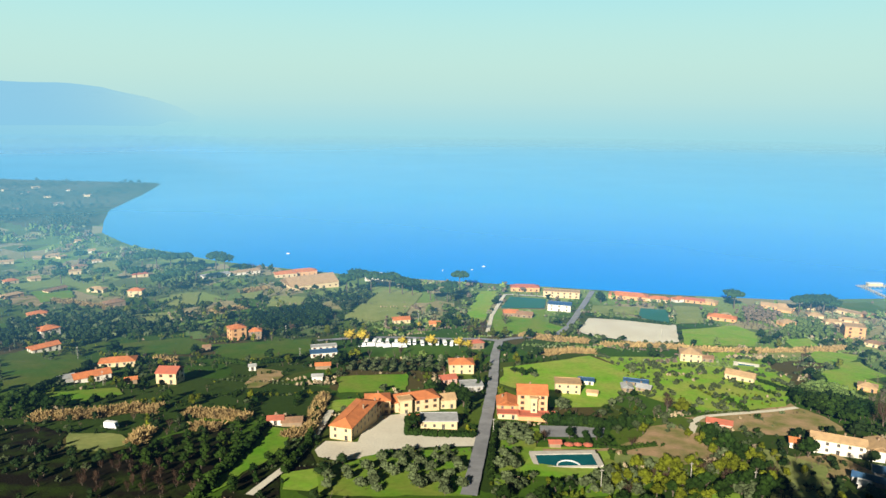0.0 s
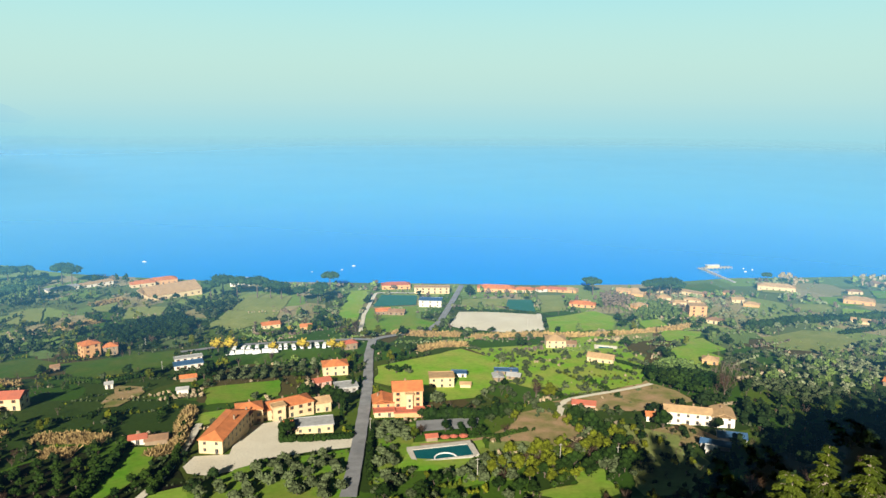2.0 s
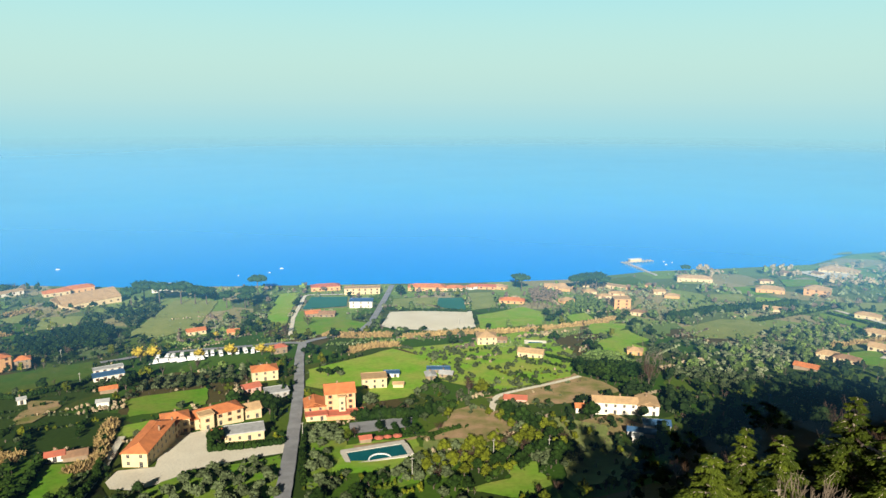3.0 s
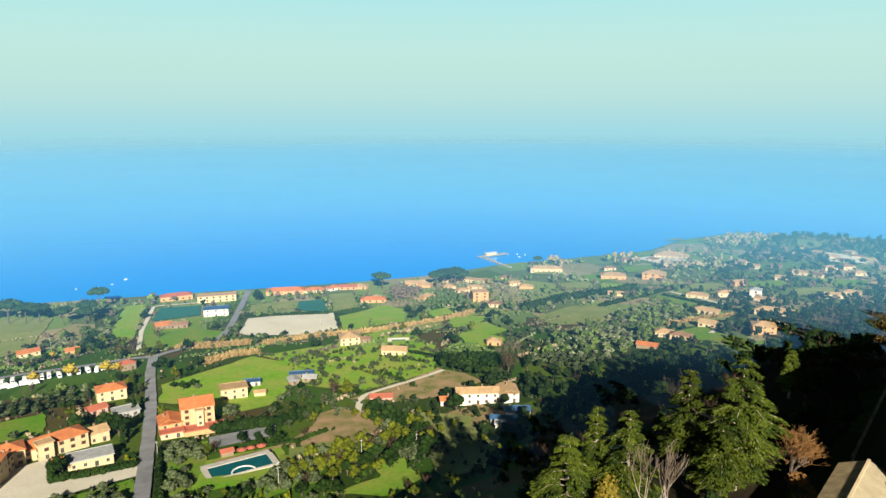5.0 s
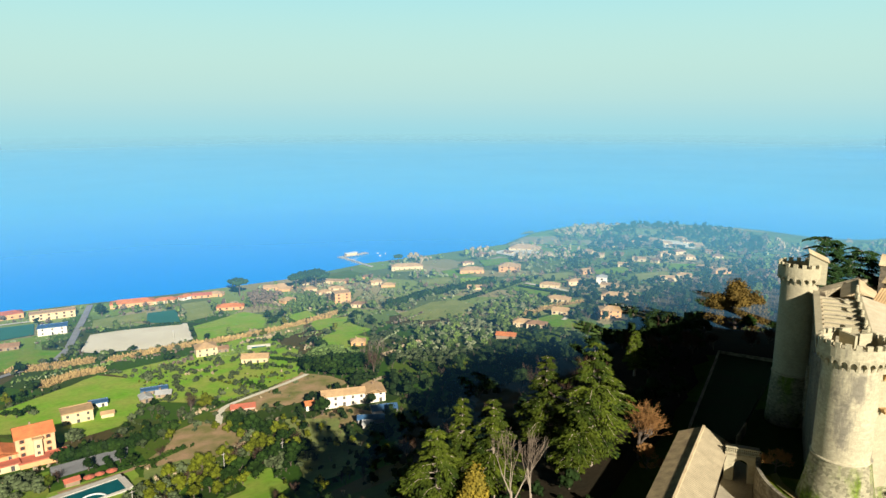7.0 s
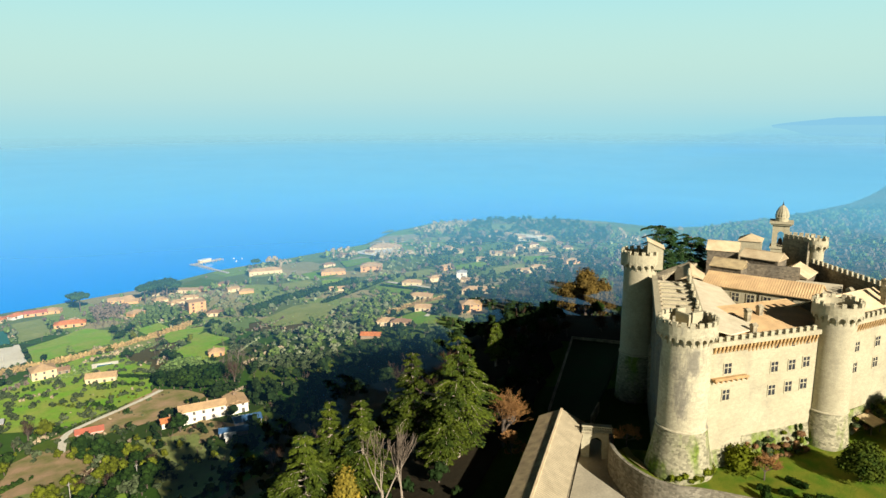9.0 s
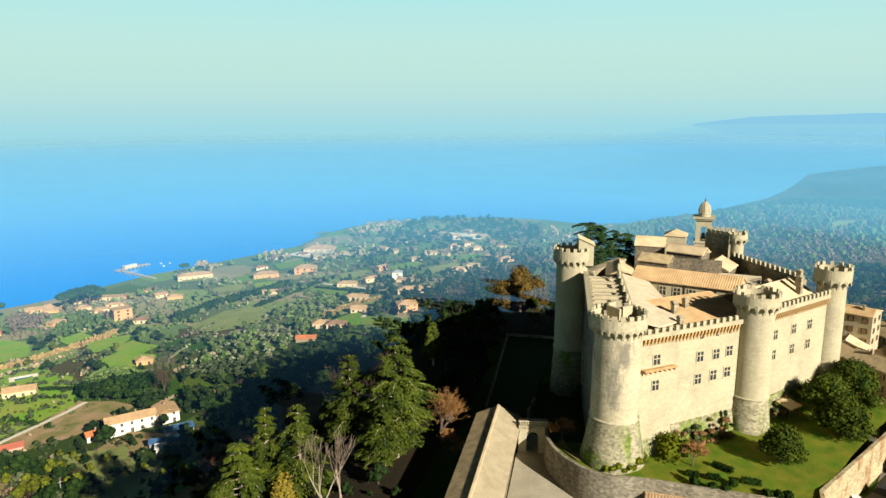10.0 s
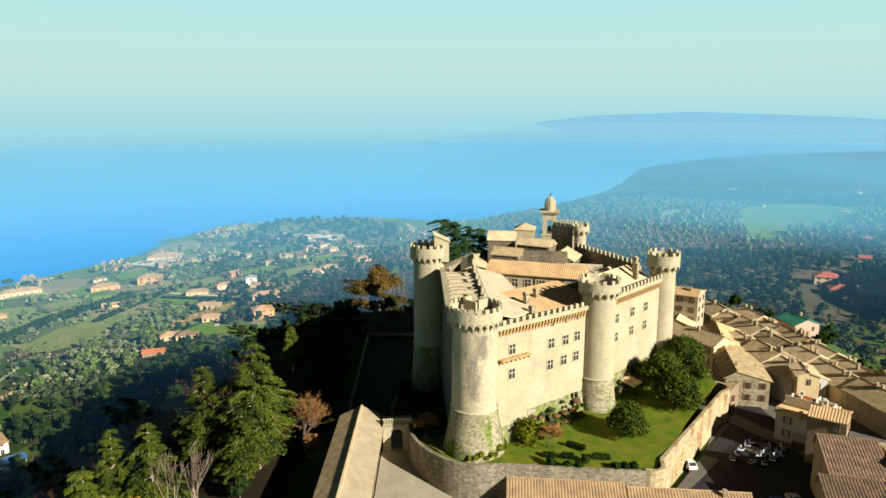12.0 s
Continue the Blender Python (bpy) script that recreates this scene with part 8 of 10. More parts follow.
def scooter(x, y, turn, paint):
    top = thing("scooter", "pale scooter parked on the square", "scooter", pose(x, y, 112.0, 0, 0, turn), "scooters on the square")
    s = Shape().box(-0.55, 0.15, -0.2, 0.2, 0.3, 0.62).box(0.15, 0.55, -0.22, 0.22, 0.22, 0.34).box(0.5, 0.68, -0.26, 0.26, 0.3, 0.95)
    part("body", s.mesh("body", M_PAINT[paint]), top)
    part("seat", Shape().box(-0.5, 0.15, -0.16, 0.16, 0.62, 0.76).mesh("seat", M_TYRE), top)
    part("handlebar", Shape().box(0.48, 0.54, -0.36, 0.36, 0.98, 1.06).mesh("handlebar", M_IRON), top)
    for u in (-0.6, 0.72):
        part("wheel", Shape().lathe([(0.05, -0.06), (0.24, -0.06), (0.24, 0.06), (0.05, 0.06)], 12).mesh("wheel", M_TYRE), top, m=Matrix.Translation((u, 0, 0.24)) @ Matrix.Rotation(math.pi / 2, 4, "X"))


rng_sq = random.Random(4)
for i in range(9):
    for k in range(3):
        scooter(149.5 + i * 1.25 + rng_sq.uniform(-0.3, 0.3), -8.2 - i * 0.55 - k * 3.4 + rng_sq.uniform(-0.4, 0.4), 80 + rng_sq.uniform(-25, 25) + 180 * k, ("white", "silver", "white", "blue")[(i + k) % 4])
for i in range(3):
    s = Shape().box(-0.5, 0.5, -2.2, 2.2, 0, 0.35)
    tagged(new("planter", s.mesh("planter", M_BARK)), "long stone planter between parked scooters", "planter", "planters on the square").matrix_world = pose(150.5 + i * 4.2, -11.4 - i * 1.9, 112.0, 0, 0, -25)
# a little timber shelter under the castle wall
hut = thing("garden_shelter", "small tiled shelter under the castle wall", "shelter", pose(157.5, 14.0, 121.3, 0, 0, -22))
for x in (-1.6, 1.6):
    for y in (-1.3, 1.3):
        part("post", Shape().box(x - 0.1, x + 0.1, y - 0.1, y + 0.1, 0, 2.3).mesh("post", M_BARK), hut)
part("roof", pantile_slab(None, 4.2, 3.4, 2.3, 3.0, M_COPPI_DARK), hut, m=Matrix.Translation((-2.1, -1.7, 0)))


# ---- trees ----
def blob_quads(rng, centre, rad, n, leaf, flat=1.0, loose=0.55):
    """n leaf clumps over a rounded lobe."""
    d = rng.normal(size=(n, 3))
    d /= np.linalg.norm(d, axis=1)[:, None]
    p = np.asarray(centre) + d * np.asarray(rad) * rng.uniform(0.70, 1.08 + 0.2 * (n > 150), (n, 1))
    nrm = d + rng.normal(0, loose, (n, 3))
    nrm /= np.linalg.norm(nrm, axis=1)[:, None]
    a = np.cross(nrm, rng.normal(size=(n, 3)))
    a /= np.linalg.norm(a, axis=1)[:, None]
    b = np.cross(nrm, a)
    s = leaf * rng.uniform(0.6, 1.3, (n, 1))
    a, b = a * s, b * s * rng.uniform(0.5, 1.0, (n, 1))
    b[:, 2] *= flat
    return np.stack([p - a, p - b, p + a, p + b], 1)


def core_quads(centre, rad, rng, k=2):
    """A rough closed lump inside a crown, of 24 quads."""
    out = []
    g = np.linspace(-1, 1, k + 1)
    for ax in range(3):
        for sg in (-1, 1):
            for i in range(k):
                for j in range(k):
                    q = []
                    for u, w in ((g[i], g[j]), (g[i + 1], g[j]), (g[i + 1], g[j + 1]), (g[i], g[j + 1])):
                        p = [0, 0, 0]
                        p[ax], p[(ax + 1) % 3], p[(ax + 2) % 3] = sg, u, w
                        p = np.array(p, float)
                        q.append(p / np.linalg.norm(p))
                    out.append(q if sg > 0 else q[::-1])
    return np.asarray(centre) + np.array(out) * np.asarray(rad)


def limb(p, q, r0, r1, sides=4):
    """A tapered branch from p to q."""
    p, q = np.asarray(p, float), np.asarray(q, float)
    d = q - p
    d = d / (np.linalg.norm(d) + 1e-9)
    a = np.cross(d, (0.31, 0.72, 0.62))
    a /= np.linalg.norm(a)
    b = np.cross(d, a)
    t = np.arange(sides) * 2 * math.pi / sides
    ring = np.cos(t)[:, None] * a + np.sin(t)[:, None] * b
    lo, hi = p + ring * r0, q + ring * r1
    return np.stack([lo, np.roll(lo, -1, 0), np.roll(hi, -1, 0), hi], 1)


def make_tree(seed, height, width, kind, leaves, leaf, far=False):
    """Quads of the trunk and of the crown of a tree of a kind."""
    rng = np.random.default_rng(seed)
    wood, crown = [], []
    r = height * 0.025 + 0.06
    if kind in ("olive", "green", "holm", "lime", "gold", "autumn", "silver", "bluish", "teal", "distant") or (far == 2 and kind in ("straw", "grey")):
        stem = height * (0.22 if kind in ("olive", "silver") else 0.2)
        wood.append(limb((0, 0, -0.6), (0.1, 0.05, stem), r * 1.5, r, 3 if far else 5))
        lobes = (3 if far == 2 else 4) if far else (5 if kind == "olive" else 6)
        for i in range(lobes):
            a = i * 2 * math.pi / lobes + rng.uniform(-0.4, 0.4)
            rr = width * 0.5 * rng.uniform(0.3, 0.62) * (0 if i == lobes - 1 else 1)
            h = height * (rng.uniform(0.42, 0.66) if i < lobes - 1 else 0.76)
            c = np.array([math.cos(a) * rr, math.sin(a) * rr, h])
            rad = np.array([width * rng.uniform(0.24, 0.34)] * 2 + [height * rng.uniform(0.18, 0.26)])
            if not far:
                wood.append(limb((0.1, 0.05, stem * 0.9), c, r * 0.7, r * 0.2, 3))
            crown.append(core_quads(c, rad * (0.88 if far else 0.72), rng, 1 if far else 2))
            crown.append(blob_quads(rng, c, rad, leaves // lobes, leaf, loose=0.2 if far == 2 else (0.32 if far else 0.5)))
    elif kind in ("twig", "rust", "straw", "grey"):
        stem = height * 0.25
        wood.append(limb((0, 0, -0.6), (0, 0, stem), r * 1.1, r * 0.8, 4))
        for i in range((9, 5, 4)[int(far)]):
            a, tilt = rng.uniform(0, 6.3), rng.uniform(0.1, 0.75)
            e = np.array([math.cos(a) * width * 0.5 * tilt, math.sin(a) * width * 0.5 * tilt, height * rng.uniform(0.65, 0.95)])
            wood.append(limb((0, 0, stem * 0.8), e, r * 0.45, r * 0.08, 3))
            for _ in range(max(2, leaves // (15 if far else 9))):
                p = e * rng.uniform(0.45, 1.0) + rng.normal(0, width * 0.05, 3)
                up = np.array([p[0] * 0.25, p[1] * 0.25, height * 0.2]) + rng.normal(0, height * 0.07, 3)
                crown.append(limb(p, p + up, leaf * 0.10, leaf * 0.03, 3))
    elif kind == "pine":
        wood.append(limb((0, 0, -0.6), (0.2, 0, height * 0.72), r * 1.2, r * 0.7, 5))
        for i in range(9):
            a = i * 2.4
            rr = width * 0.36 * math.sqrt(i / 9)
            c = np.array([math.cos(a) * rr, math.sin(a) * rr, height * (0.84 - 0.10 * (rr / width))])
            rad = np.array([width * 0.19, width * 0.19, height * 0.16])
            wood.append(limb((0.2, 0, height * 0.62), c, r * 0.4, r * 0.15, 3))
            crown.append(core_quads(c, rad * 0.85, rng, 1 if far else 2))
            crown.append(blob_quads(rng, c, rad, leaves // 9, leaf))
    elif kind == "cypress":
        wood.append(limb((0, 0, -0.6), (0, 0, height * 0.3), r, r * 0.7, 4))
        for i in range(5):
            z = height * (0.2 + 0.17 * i)
            rad = np.array([width * 0.5 * (1 - 0.17 * i)] * 2 + [height * 0.15])
            crown.append(core_quads((0, 0, z), rad * 0.8, rng, 2))
            crown.append(blob_quads(rng, (0, 0, z), rad, leaves // 5, leaf))
    return np.concatenate(wood), np.concatenate(crown)


LEAF_OF = {"olive": "olive", "green": "green", "lime": "lime", "twig": "twig", "gold": "gold", "holm": "holm", "autumn": "autumn", "rust": "rust", "straw": "straw",
           "pine": "pine", "cypress": "green"}
TREE_WORDS = {
    "olive": ("olive_tree", "silvery green olive tree with a gnarled trunk"),
    "green": ("broadleaf_tree", "dark evergreen tree with a dense crown"),
    "holm": ("shade_dark_tree", "evergreen tree with leaves coloured dark for shade"),
    "lime": ("broadleaf_tree", "yellow-green tree in sunlight on the slope"),
    "twig": ("bare_tree", "bare brownish tree with fine twigs"),
    "rust": ("bare_tree", "bare tree with rust-coloured twigs"),
    "straw": ("bare_tree", "pale bare tree with straw-coloured twigs"),
    "gold": ("mimosa_tree", "mimosa tree in full yellow blossom"),
    "autumn": ("autumn_tree", "tree with orange-brown autumn leaves"),
    "pine": ("umbrella_pine", "umbrella pine with a flat dark crown"),
    "cypress": ("cypress", "slender dark green cypress"),
}
TREE_SIZES = {"olive": (4.6, 5.2), "green": (8.5, 7.5), "lime": (8.0, 6.5), "twig": (7.0, 7.0), "gold": (6.0, 6.0), "autumn": (10, 9), "rust": (8, 8),
              "holm": (8.5, 7.5), "pine": (12.5, 14), "cypress": (11, 2.6), "straw": (9, 8)}
# distant trees swap to the paler leaf copies that carry painted haze
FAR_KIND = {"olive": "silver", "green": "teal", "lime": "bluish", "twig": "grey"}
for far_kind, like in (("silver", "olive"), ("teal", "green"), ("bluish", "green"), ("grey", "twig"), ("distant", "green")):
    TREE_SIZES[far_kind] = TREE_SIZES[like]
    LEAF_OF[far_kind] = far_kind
LIBRARY = {}


def tree_quads(kind, variant, far):
    key = (kind, variant, far)
    if key not in LIBRARY:
        h, w = TREE_SIZES[kind]
        LIBRARY[key] = make_tree(variant * 31 + len(kind) * 7 + 5, h, w, kind, (165, 40, 9)[int(far)], (0.50, 0.90, 1.35)[int(far)] * (1.5 if kind in ("pine", "autumn") else 1.0), far)
    return LIBRARY[key]


PROTOTYPES = {}


def plant(kind, x, y, size=1.0, turn=0.0, variant=0, z=None, label="", group=""):
    """A tree of its own, with trunk and crown."""
    key = (kind, variant)
    m = pose(x, y, float(ground(x, y)) - 0.1 if z is None else z, 0, 0, turn)
    if key not in PROTOTYPES:
        wood, crown = tree_quads(kind, variant, False)
        bark = M_PALEBARK if kind in ("rust", "autumn", "straw") else M_BARK
        tw = quads_mesh("trunk", wood, np.zeros(len(wood)), bark)
        cr = quads_mesh("crown", crown, np.zeros(len(crown)), LEAF_MATS[LEAF_OF[kind]])
        PROTOTYPES[key] = (tw, cr)
    name, words = TREE_WORDS[kind]
    top = thing(name, label or words, "tree", m @ Matrix.Scale(size, 4), group or "trees of the valley")
    for nm, me in zip(("trunk", "crown"), PROTOTYPES[key]):
        part(nm, me, top)
    return top


class Wood:
    """Many trees joined into one object."""

    def __init__(self):
        self.v, self.s = [], []

    def add(self, kind, x, y, z, size, turn, variant, far):
        wood, crown = tree_quads(kind, variant, far)
        q = np.concatenate([wood, crown]) * size
        c, s = math.cos(turn), math.sin(turn)
        r = np.stack([q[..., 0] * c - q[..., 1] * s + x, q[..., 0] * s + q[..., 1] * c + y, q[..., 2] + z], -1)
        self.v.append(r.astype(np.float32))
        slot = 1 + list(LEAF_MATS).index(LEAF_OF[kind])
        self.s.append(np.concatenate([np.zeros(len(wood), np.int32), np.full(len(crown), slot, np.int32)]))

    def build(self, name, label):
        if not self.v:
            return
        me = quads_mesh(name, np.concatenate(self.v), np.concatenate(self.s), M_BARK, *LEAF_MATS.values())
        tagged(new(name, me), label, "trees", kind="stuff")


GROVES = []
OWN = [0]


def grove(kind, spacing, own, *outline):
    """Trees of a kind in uneven rows over an outline."""
    GROVES.append(outline)
    rng = np.random.default_rng(int(abs(outline[0][0]) * 3 + 1))
    xs, ys = [p[0] for p in outline], [p[1] for p in outline]
    gx, gy = np.meshgrid(np.arange(min(xs), max(xs), spacing), np.arange(min(ys), max(ys), spacing))
    t = rng.uniform(0, 0.5)
    cx, cy = np.mean(xs), np.mean(ys)
    gx, gy = (gx - cx) * math.cos(t) - (gy - cy) * math.sin(t) + cx, (gx - cx) * math.sin(t) + (gy - cy) * math.cos(t) + cy
    gx, gy = gx.ravel() + rng.normal(0, spacing * 0.13, gx.size), gy.ravel() + rng.normal(0, spacing * 0.13, gx.size)
    keep = inside(gx, gy, outline) & (rng.random(gx.size) < 0.88)
    for poly, what in KEEP_CLEAR:
        if what != "grove":
            keep &= ~inside(gx, gy, poly)
    joined = Wood()
    near_kind = kind
    for x, y in zip(gx[keep], gy[keep]):
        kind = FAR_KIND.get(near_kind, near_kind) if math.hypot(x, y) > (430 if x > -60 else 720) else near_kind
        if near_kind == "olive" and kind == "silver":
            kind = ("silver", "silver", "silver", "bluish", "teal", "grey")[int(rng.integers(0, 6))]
        if near_kind == "olive" and x < -60 and rng.random() < 0.6:
            kind = "holm"
        if near_kind == "lime":
            kind = ("lime", "lime", "lime", "lime", "lime", "green", "green", "olive", "twig", "lime")[int(rng.integers(0, 10))]
        size = rng.uniform(0.75, 1.2) * (1.0 if kind == "olive" else 0.85) * (0.62 if x < -50 and y < 300 else 1.0)
        if own and OWN[0] < 260:
            OWN[0] += 1
            plant(kind, x, y, size, rng.uniform(0, 360), int(rng.integers(0, 3)))
        else:
            joined.add(kind, x, y, float(ground(x, y)) - 0.2, size, rng.uniform(0, 6.28), int(rng.integers(0, 3)), (1 if math.hypot(x, y) < 650 else 2) if math.hypot(x, y) > 380 else 0)
    joined.build("grove_trees", {"olive": "silvery olive grove in uneven rows", "lime": "yellow-green trees on the lower slope", "green": "stand of dark evergreen trees",
                                 "twig": "stand of bare brownish trees"}[near_kind])


def hedge(label, width, height, *line):
    """A dense strip of leaves along a line."""
    rng = np.random.default_rng(int(abs(line[0][0]) * 5 + 2))
    v = []
    for p, q in zip(line[:-1], line[1:]):
        length = math.hypot(q[0] - p[0], q[1] - p[1])
        k = max(2, int(length / (width * 0.55)))
        for i in range(k + 1):
            x = p[0] + (q[0] - p[0]) * i / k + rng.normal(0, 0.12 * width)
            y = p[1] + (q[1] - p[1]) * i / k + rng.normal(0, 0.12 * width)
            h = height * rng.uniform(0.75, 1.1)
            c = np.array([x, y, float(ground(x, y)) + h * 0.45])
            rad = np.array([width * 0.55, width * 0.55, h * 0.6])
            v.append(core_quads(c, rad * 0.85, rng, 2))
            v.append(blob_quads(rng, c, rad, 46, 0.13 * width + 0.2))
        KEEP_CLEAR.append(([(p[0] - width, p[1]), (q[0] - width, q[1]), (q[0] + width, q[1]), (p[0] + width, p[1])], "open"))
    v = np.concatenate(v)
    tagged(new("hedge", quads_mesh("hedge", v, np.zeros(len(v)), LEAF_MATS["green"])), label, "hedge", "hedges in the valley")


def scatter():
    rng = np.random.default_rng(11)
    near, mid, far = Wood(), Wood(), Wood()
    # candidates in rings round the hill, thinner with distance
    az = np.radians(rng.uniform(-42, 108, 70000))
    d = np.sqrt(rng.uniform(90 ** 2, 1500 ** 2, 70000))
    X, Y = d * np.sin(az), d * np.cos(az)
    ok = inland(X, Y) > 8
    m = (X - 96) * 0.915 + (Y - 51) * 0.404
    n = -(X - 96) * 0.404 + (Y - 51) * 0.915
    on_hill = (n < 11) & (n > -135) & (m < 165) & (m > -200)
    ok &= ~on_hill & ~((n < 18) & (m < 50))
    ok &= ~inside(X, Y, TERR)
    grove = np.zeros(X.shape, bool)
    for poly in GROVES:
        ok &= ~inside(X, Y, poly)
    for poly, what in KEEP_CLEAR:
        hit = inside(X, Y, poly)
        if what == "grove":
            grove |= hit
        else:
            ok &= ~hit
    order = np.where(ok)[0]
    X, Y, d, grove, n = X[order], Y[order], d[order], grove[order], n[order]
    Z = ground(X, Y)
    S = inland(X, Y)
    cells = {}
    singles = 0
    for i in range(len(X)):
        x, y = X[i], Y[i]
        a = noise.noise((x / 90, y / 90, 1.3))
        b = noise.noise((x / 60, y / 60, 8.3))
        c = noise.noise((x / 35, y / 35, 4.1))
        slope = n[i] > 5 and n[i] < (205 if x > 130 else 150) and x > 75
        dense = ((0.42 if x < 75 else 0.75) if d[i] < 460 else (0.50 if d[i] < 700 else 0.36)) + (0.9 if d[i] < 460 else 1.7) * b + ((0.6 if n[i] < 70 or x > 190 else 0.45) if slope else 0) + (0.1 if x > 350 else 0) + (0.4 if x > 500 and y < 260 else 0) 
        if x > 400 and y < 330 and d[i] > 400:
            dense = 0.85 + 0.9 * b if y > 15 or d[i] > 660 else 1.5
        if x < -30 and y < 300:
            dense = 0.8 + 0.9 * b
        if grove[i]:
            dense = 0.75 + 0.6 * c
        if rng.random() > dense:
            continue
        u = rng.random()
        if slope:
            kind = ("lime" if u < 0.4 else ("twig" if u < 0.6 else ("olive" if u < 0.85 else "green"))) if x < 150 and n[i] > 105 else ("holm" if u < 0.7 else "twig")
        elif d[i] > 800 and y > 330 and x > 500 and b > 0.0 and u < 0.7:
            kind = "straw"
        elif x > 400 and y < 330 and d[i] > 400:
            if y < 15 and d[i] < 660:
                kind = "green" if u < 0.4 else ("holm" if u < 0.7 else ("olive" if u < 0.85 else "twig"))
            else:
                kind = ("twig" if u < 0.62 else "green") if a > -0.1 else ("green" if u < 0.6 else "twig")
        elif x < -30 and y < 300:
            kind = "twig" if u < 0.45 else ("holm" if u < 0.85 else "olive")
        elif grove[i]:
            kind = "olive"
        elif a > 0.12:
            kind = "olive" if u < 0.8 else ("twig" if u < 0.9 else "green")
        elif a > -0.18:
            kind = "green" if u < 0.45 else ("olive" if u < 0.72 else ("twig" if u < 0.88 else "lime"))
        else:
            kind = "twig" if u < 0.40 else ("green" if u < 0.65 else ("lime" if u < 0.80 else "olive"))
        size = (rng.uniform(0.6, 1.15) if rng.random() < 0.62 else rng.uniform(0.28, 0.55)) * (0.75 if kind in ("green", "twig", "lime") and d[i] < 420 and not slope else 1.0)
        if x < -30 and y < 300:
            size = rng.uniform(0.22, 0.6)
        if grove[i]:
            size = rng.uniform(0.4, 0.95)
        if slope and x < 190 and n[i] > 70:
            size *= 0.8
        if slope and x < 118 and n[i] > 18:
            size *= 0.72
        if d[i] > 420 and x > 400 and y < 330:
            size = rng.uniform(0.85, 1.3) * (1.25 if kind == "olive" else 1.0)
        r = TREE_SIZES[kind][1] * size * (0.42 if d[i] < 620 else 0.66)
        key = (int(x // 6), int(y // 6))
        clash = False
        for ka in (-1, 0, 1):
            for kb in (-1, 0, 1):
                for (px, py, pr) in cells.get((key[0] + ka, key[1] + kb), ()):
                    if (px - x) ** 2 + (py - y) ** 2 < (0.72 * (r + pr)) ** 2:
                        clash = True
        if clash:
            continue
        cells.setdefault(key, []).append((x, y, r))
        turn, variant = rng.uniform(0, 6.28), int(rng.integers(0, 3))
        if d[i] > 800:
            size *= 1.3
        if d[i] < 330 and not slope and singles < 120:
            plant(kind, x, y, size, math.degrees(turn), variant)
            singles += 1
        elif d[i] < 420:
            near.add(kind, x, y, Z[i] - 0.2, size, turn, variant, 1 if (slope and d[i] > 235) or size < 0.6 or d[i] > 310 else 0)
        else:
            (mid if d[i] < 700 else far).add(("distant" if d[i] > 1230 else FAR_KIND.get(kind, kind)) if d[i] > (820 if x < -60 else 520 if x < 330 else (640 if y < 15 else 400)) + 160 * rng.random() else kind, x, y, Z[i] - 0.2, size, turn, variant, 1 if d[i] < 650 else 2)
    beyond = Wood()
    k = 2000
    az = np.radians(np.concatenate([rng.uniform(-42, -20, k // 2), rng.uniform(66, 108, k)]))
    d = np.sqrt(rng.uniform(1350 ** 2, 2700 ** 2, len(az)))
    X, Y = d * np.sin(az), d * np.cos(az)
    Z, S = ground(X, Y), inland(X, Y)
    for x, y, z, s in zip(X, Y, Z, S):
        if s > 10 and noise.noise((x / 170, y / 170, 2.2)) > -0.18:
            beyond.add("distant", x, y, z - 0.5, rng.uniform(0.8, 1.7), rng.uniform(0, 6.28), int(rng.integers(0, 3)), 2)
    beyond.build("distant_woods", "distant blue woods in the haze")
    near.build("grove_trees", "mixed olive and broadleaf trees on the slope")
    mid.build("valley_trees", "mixed olive groves and hedges in the valley")
    far.build("lakeside_trees", "hazy trees and hedges toward the lake")



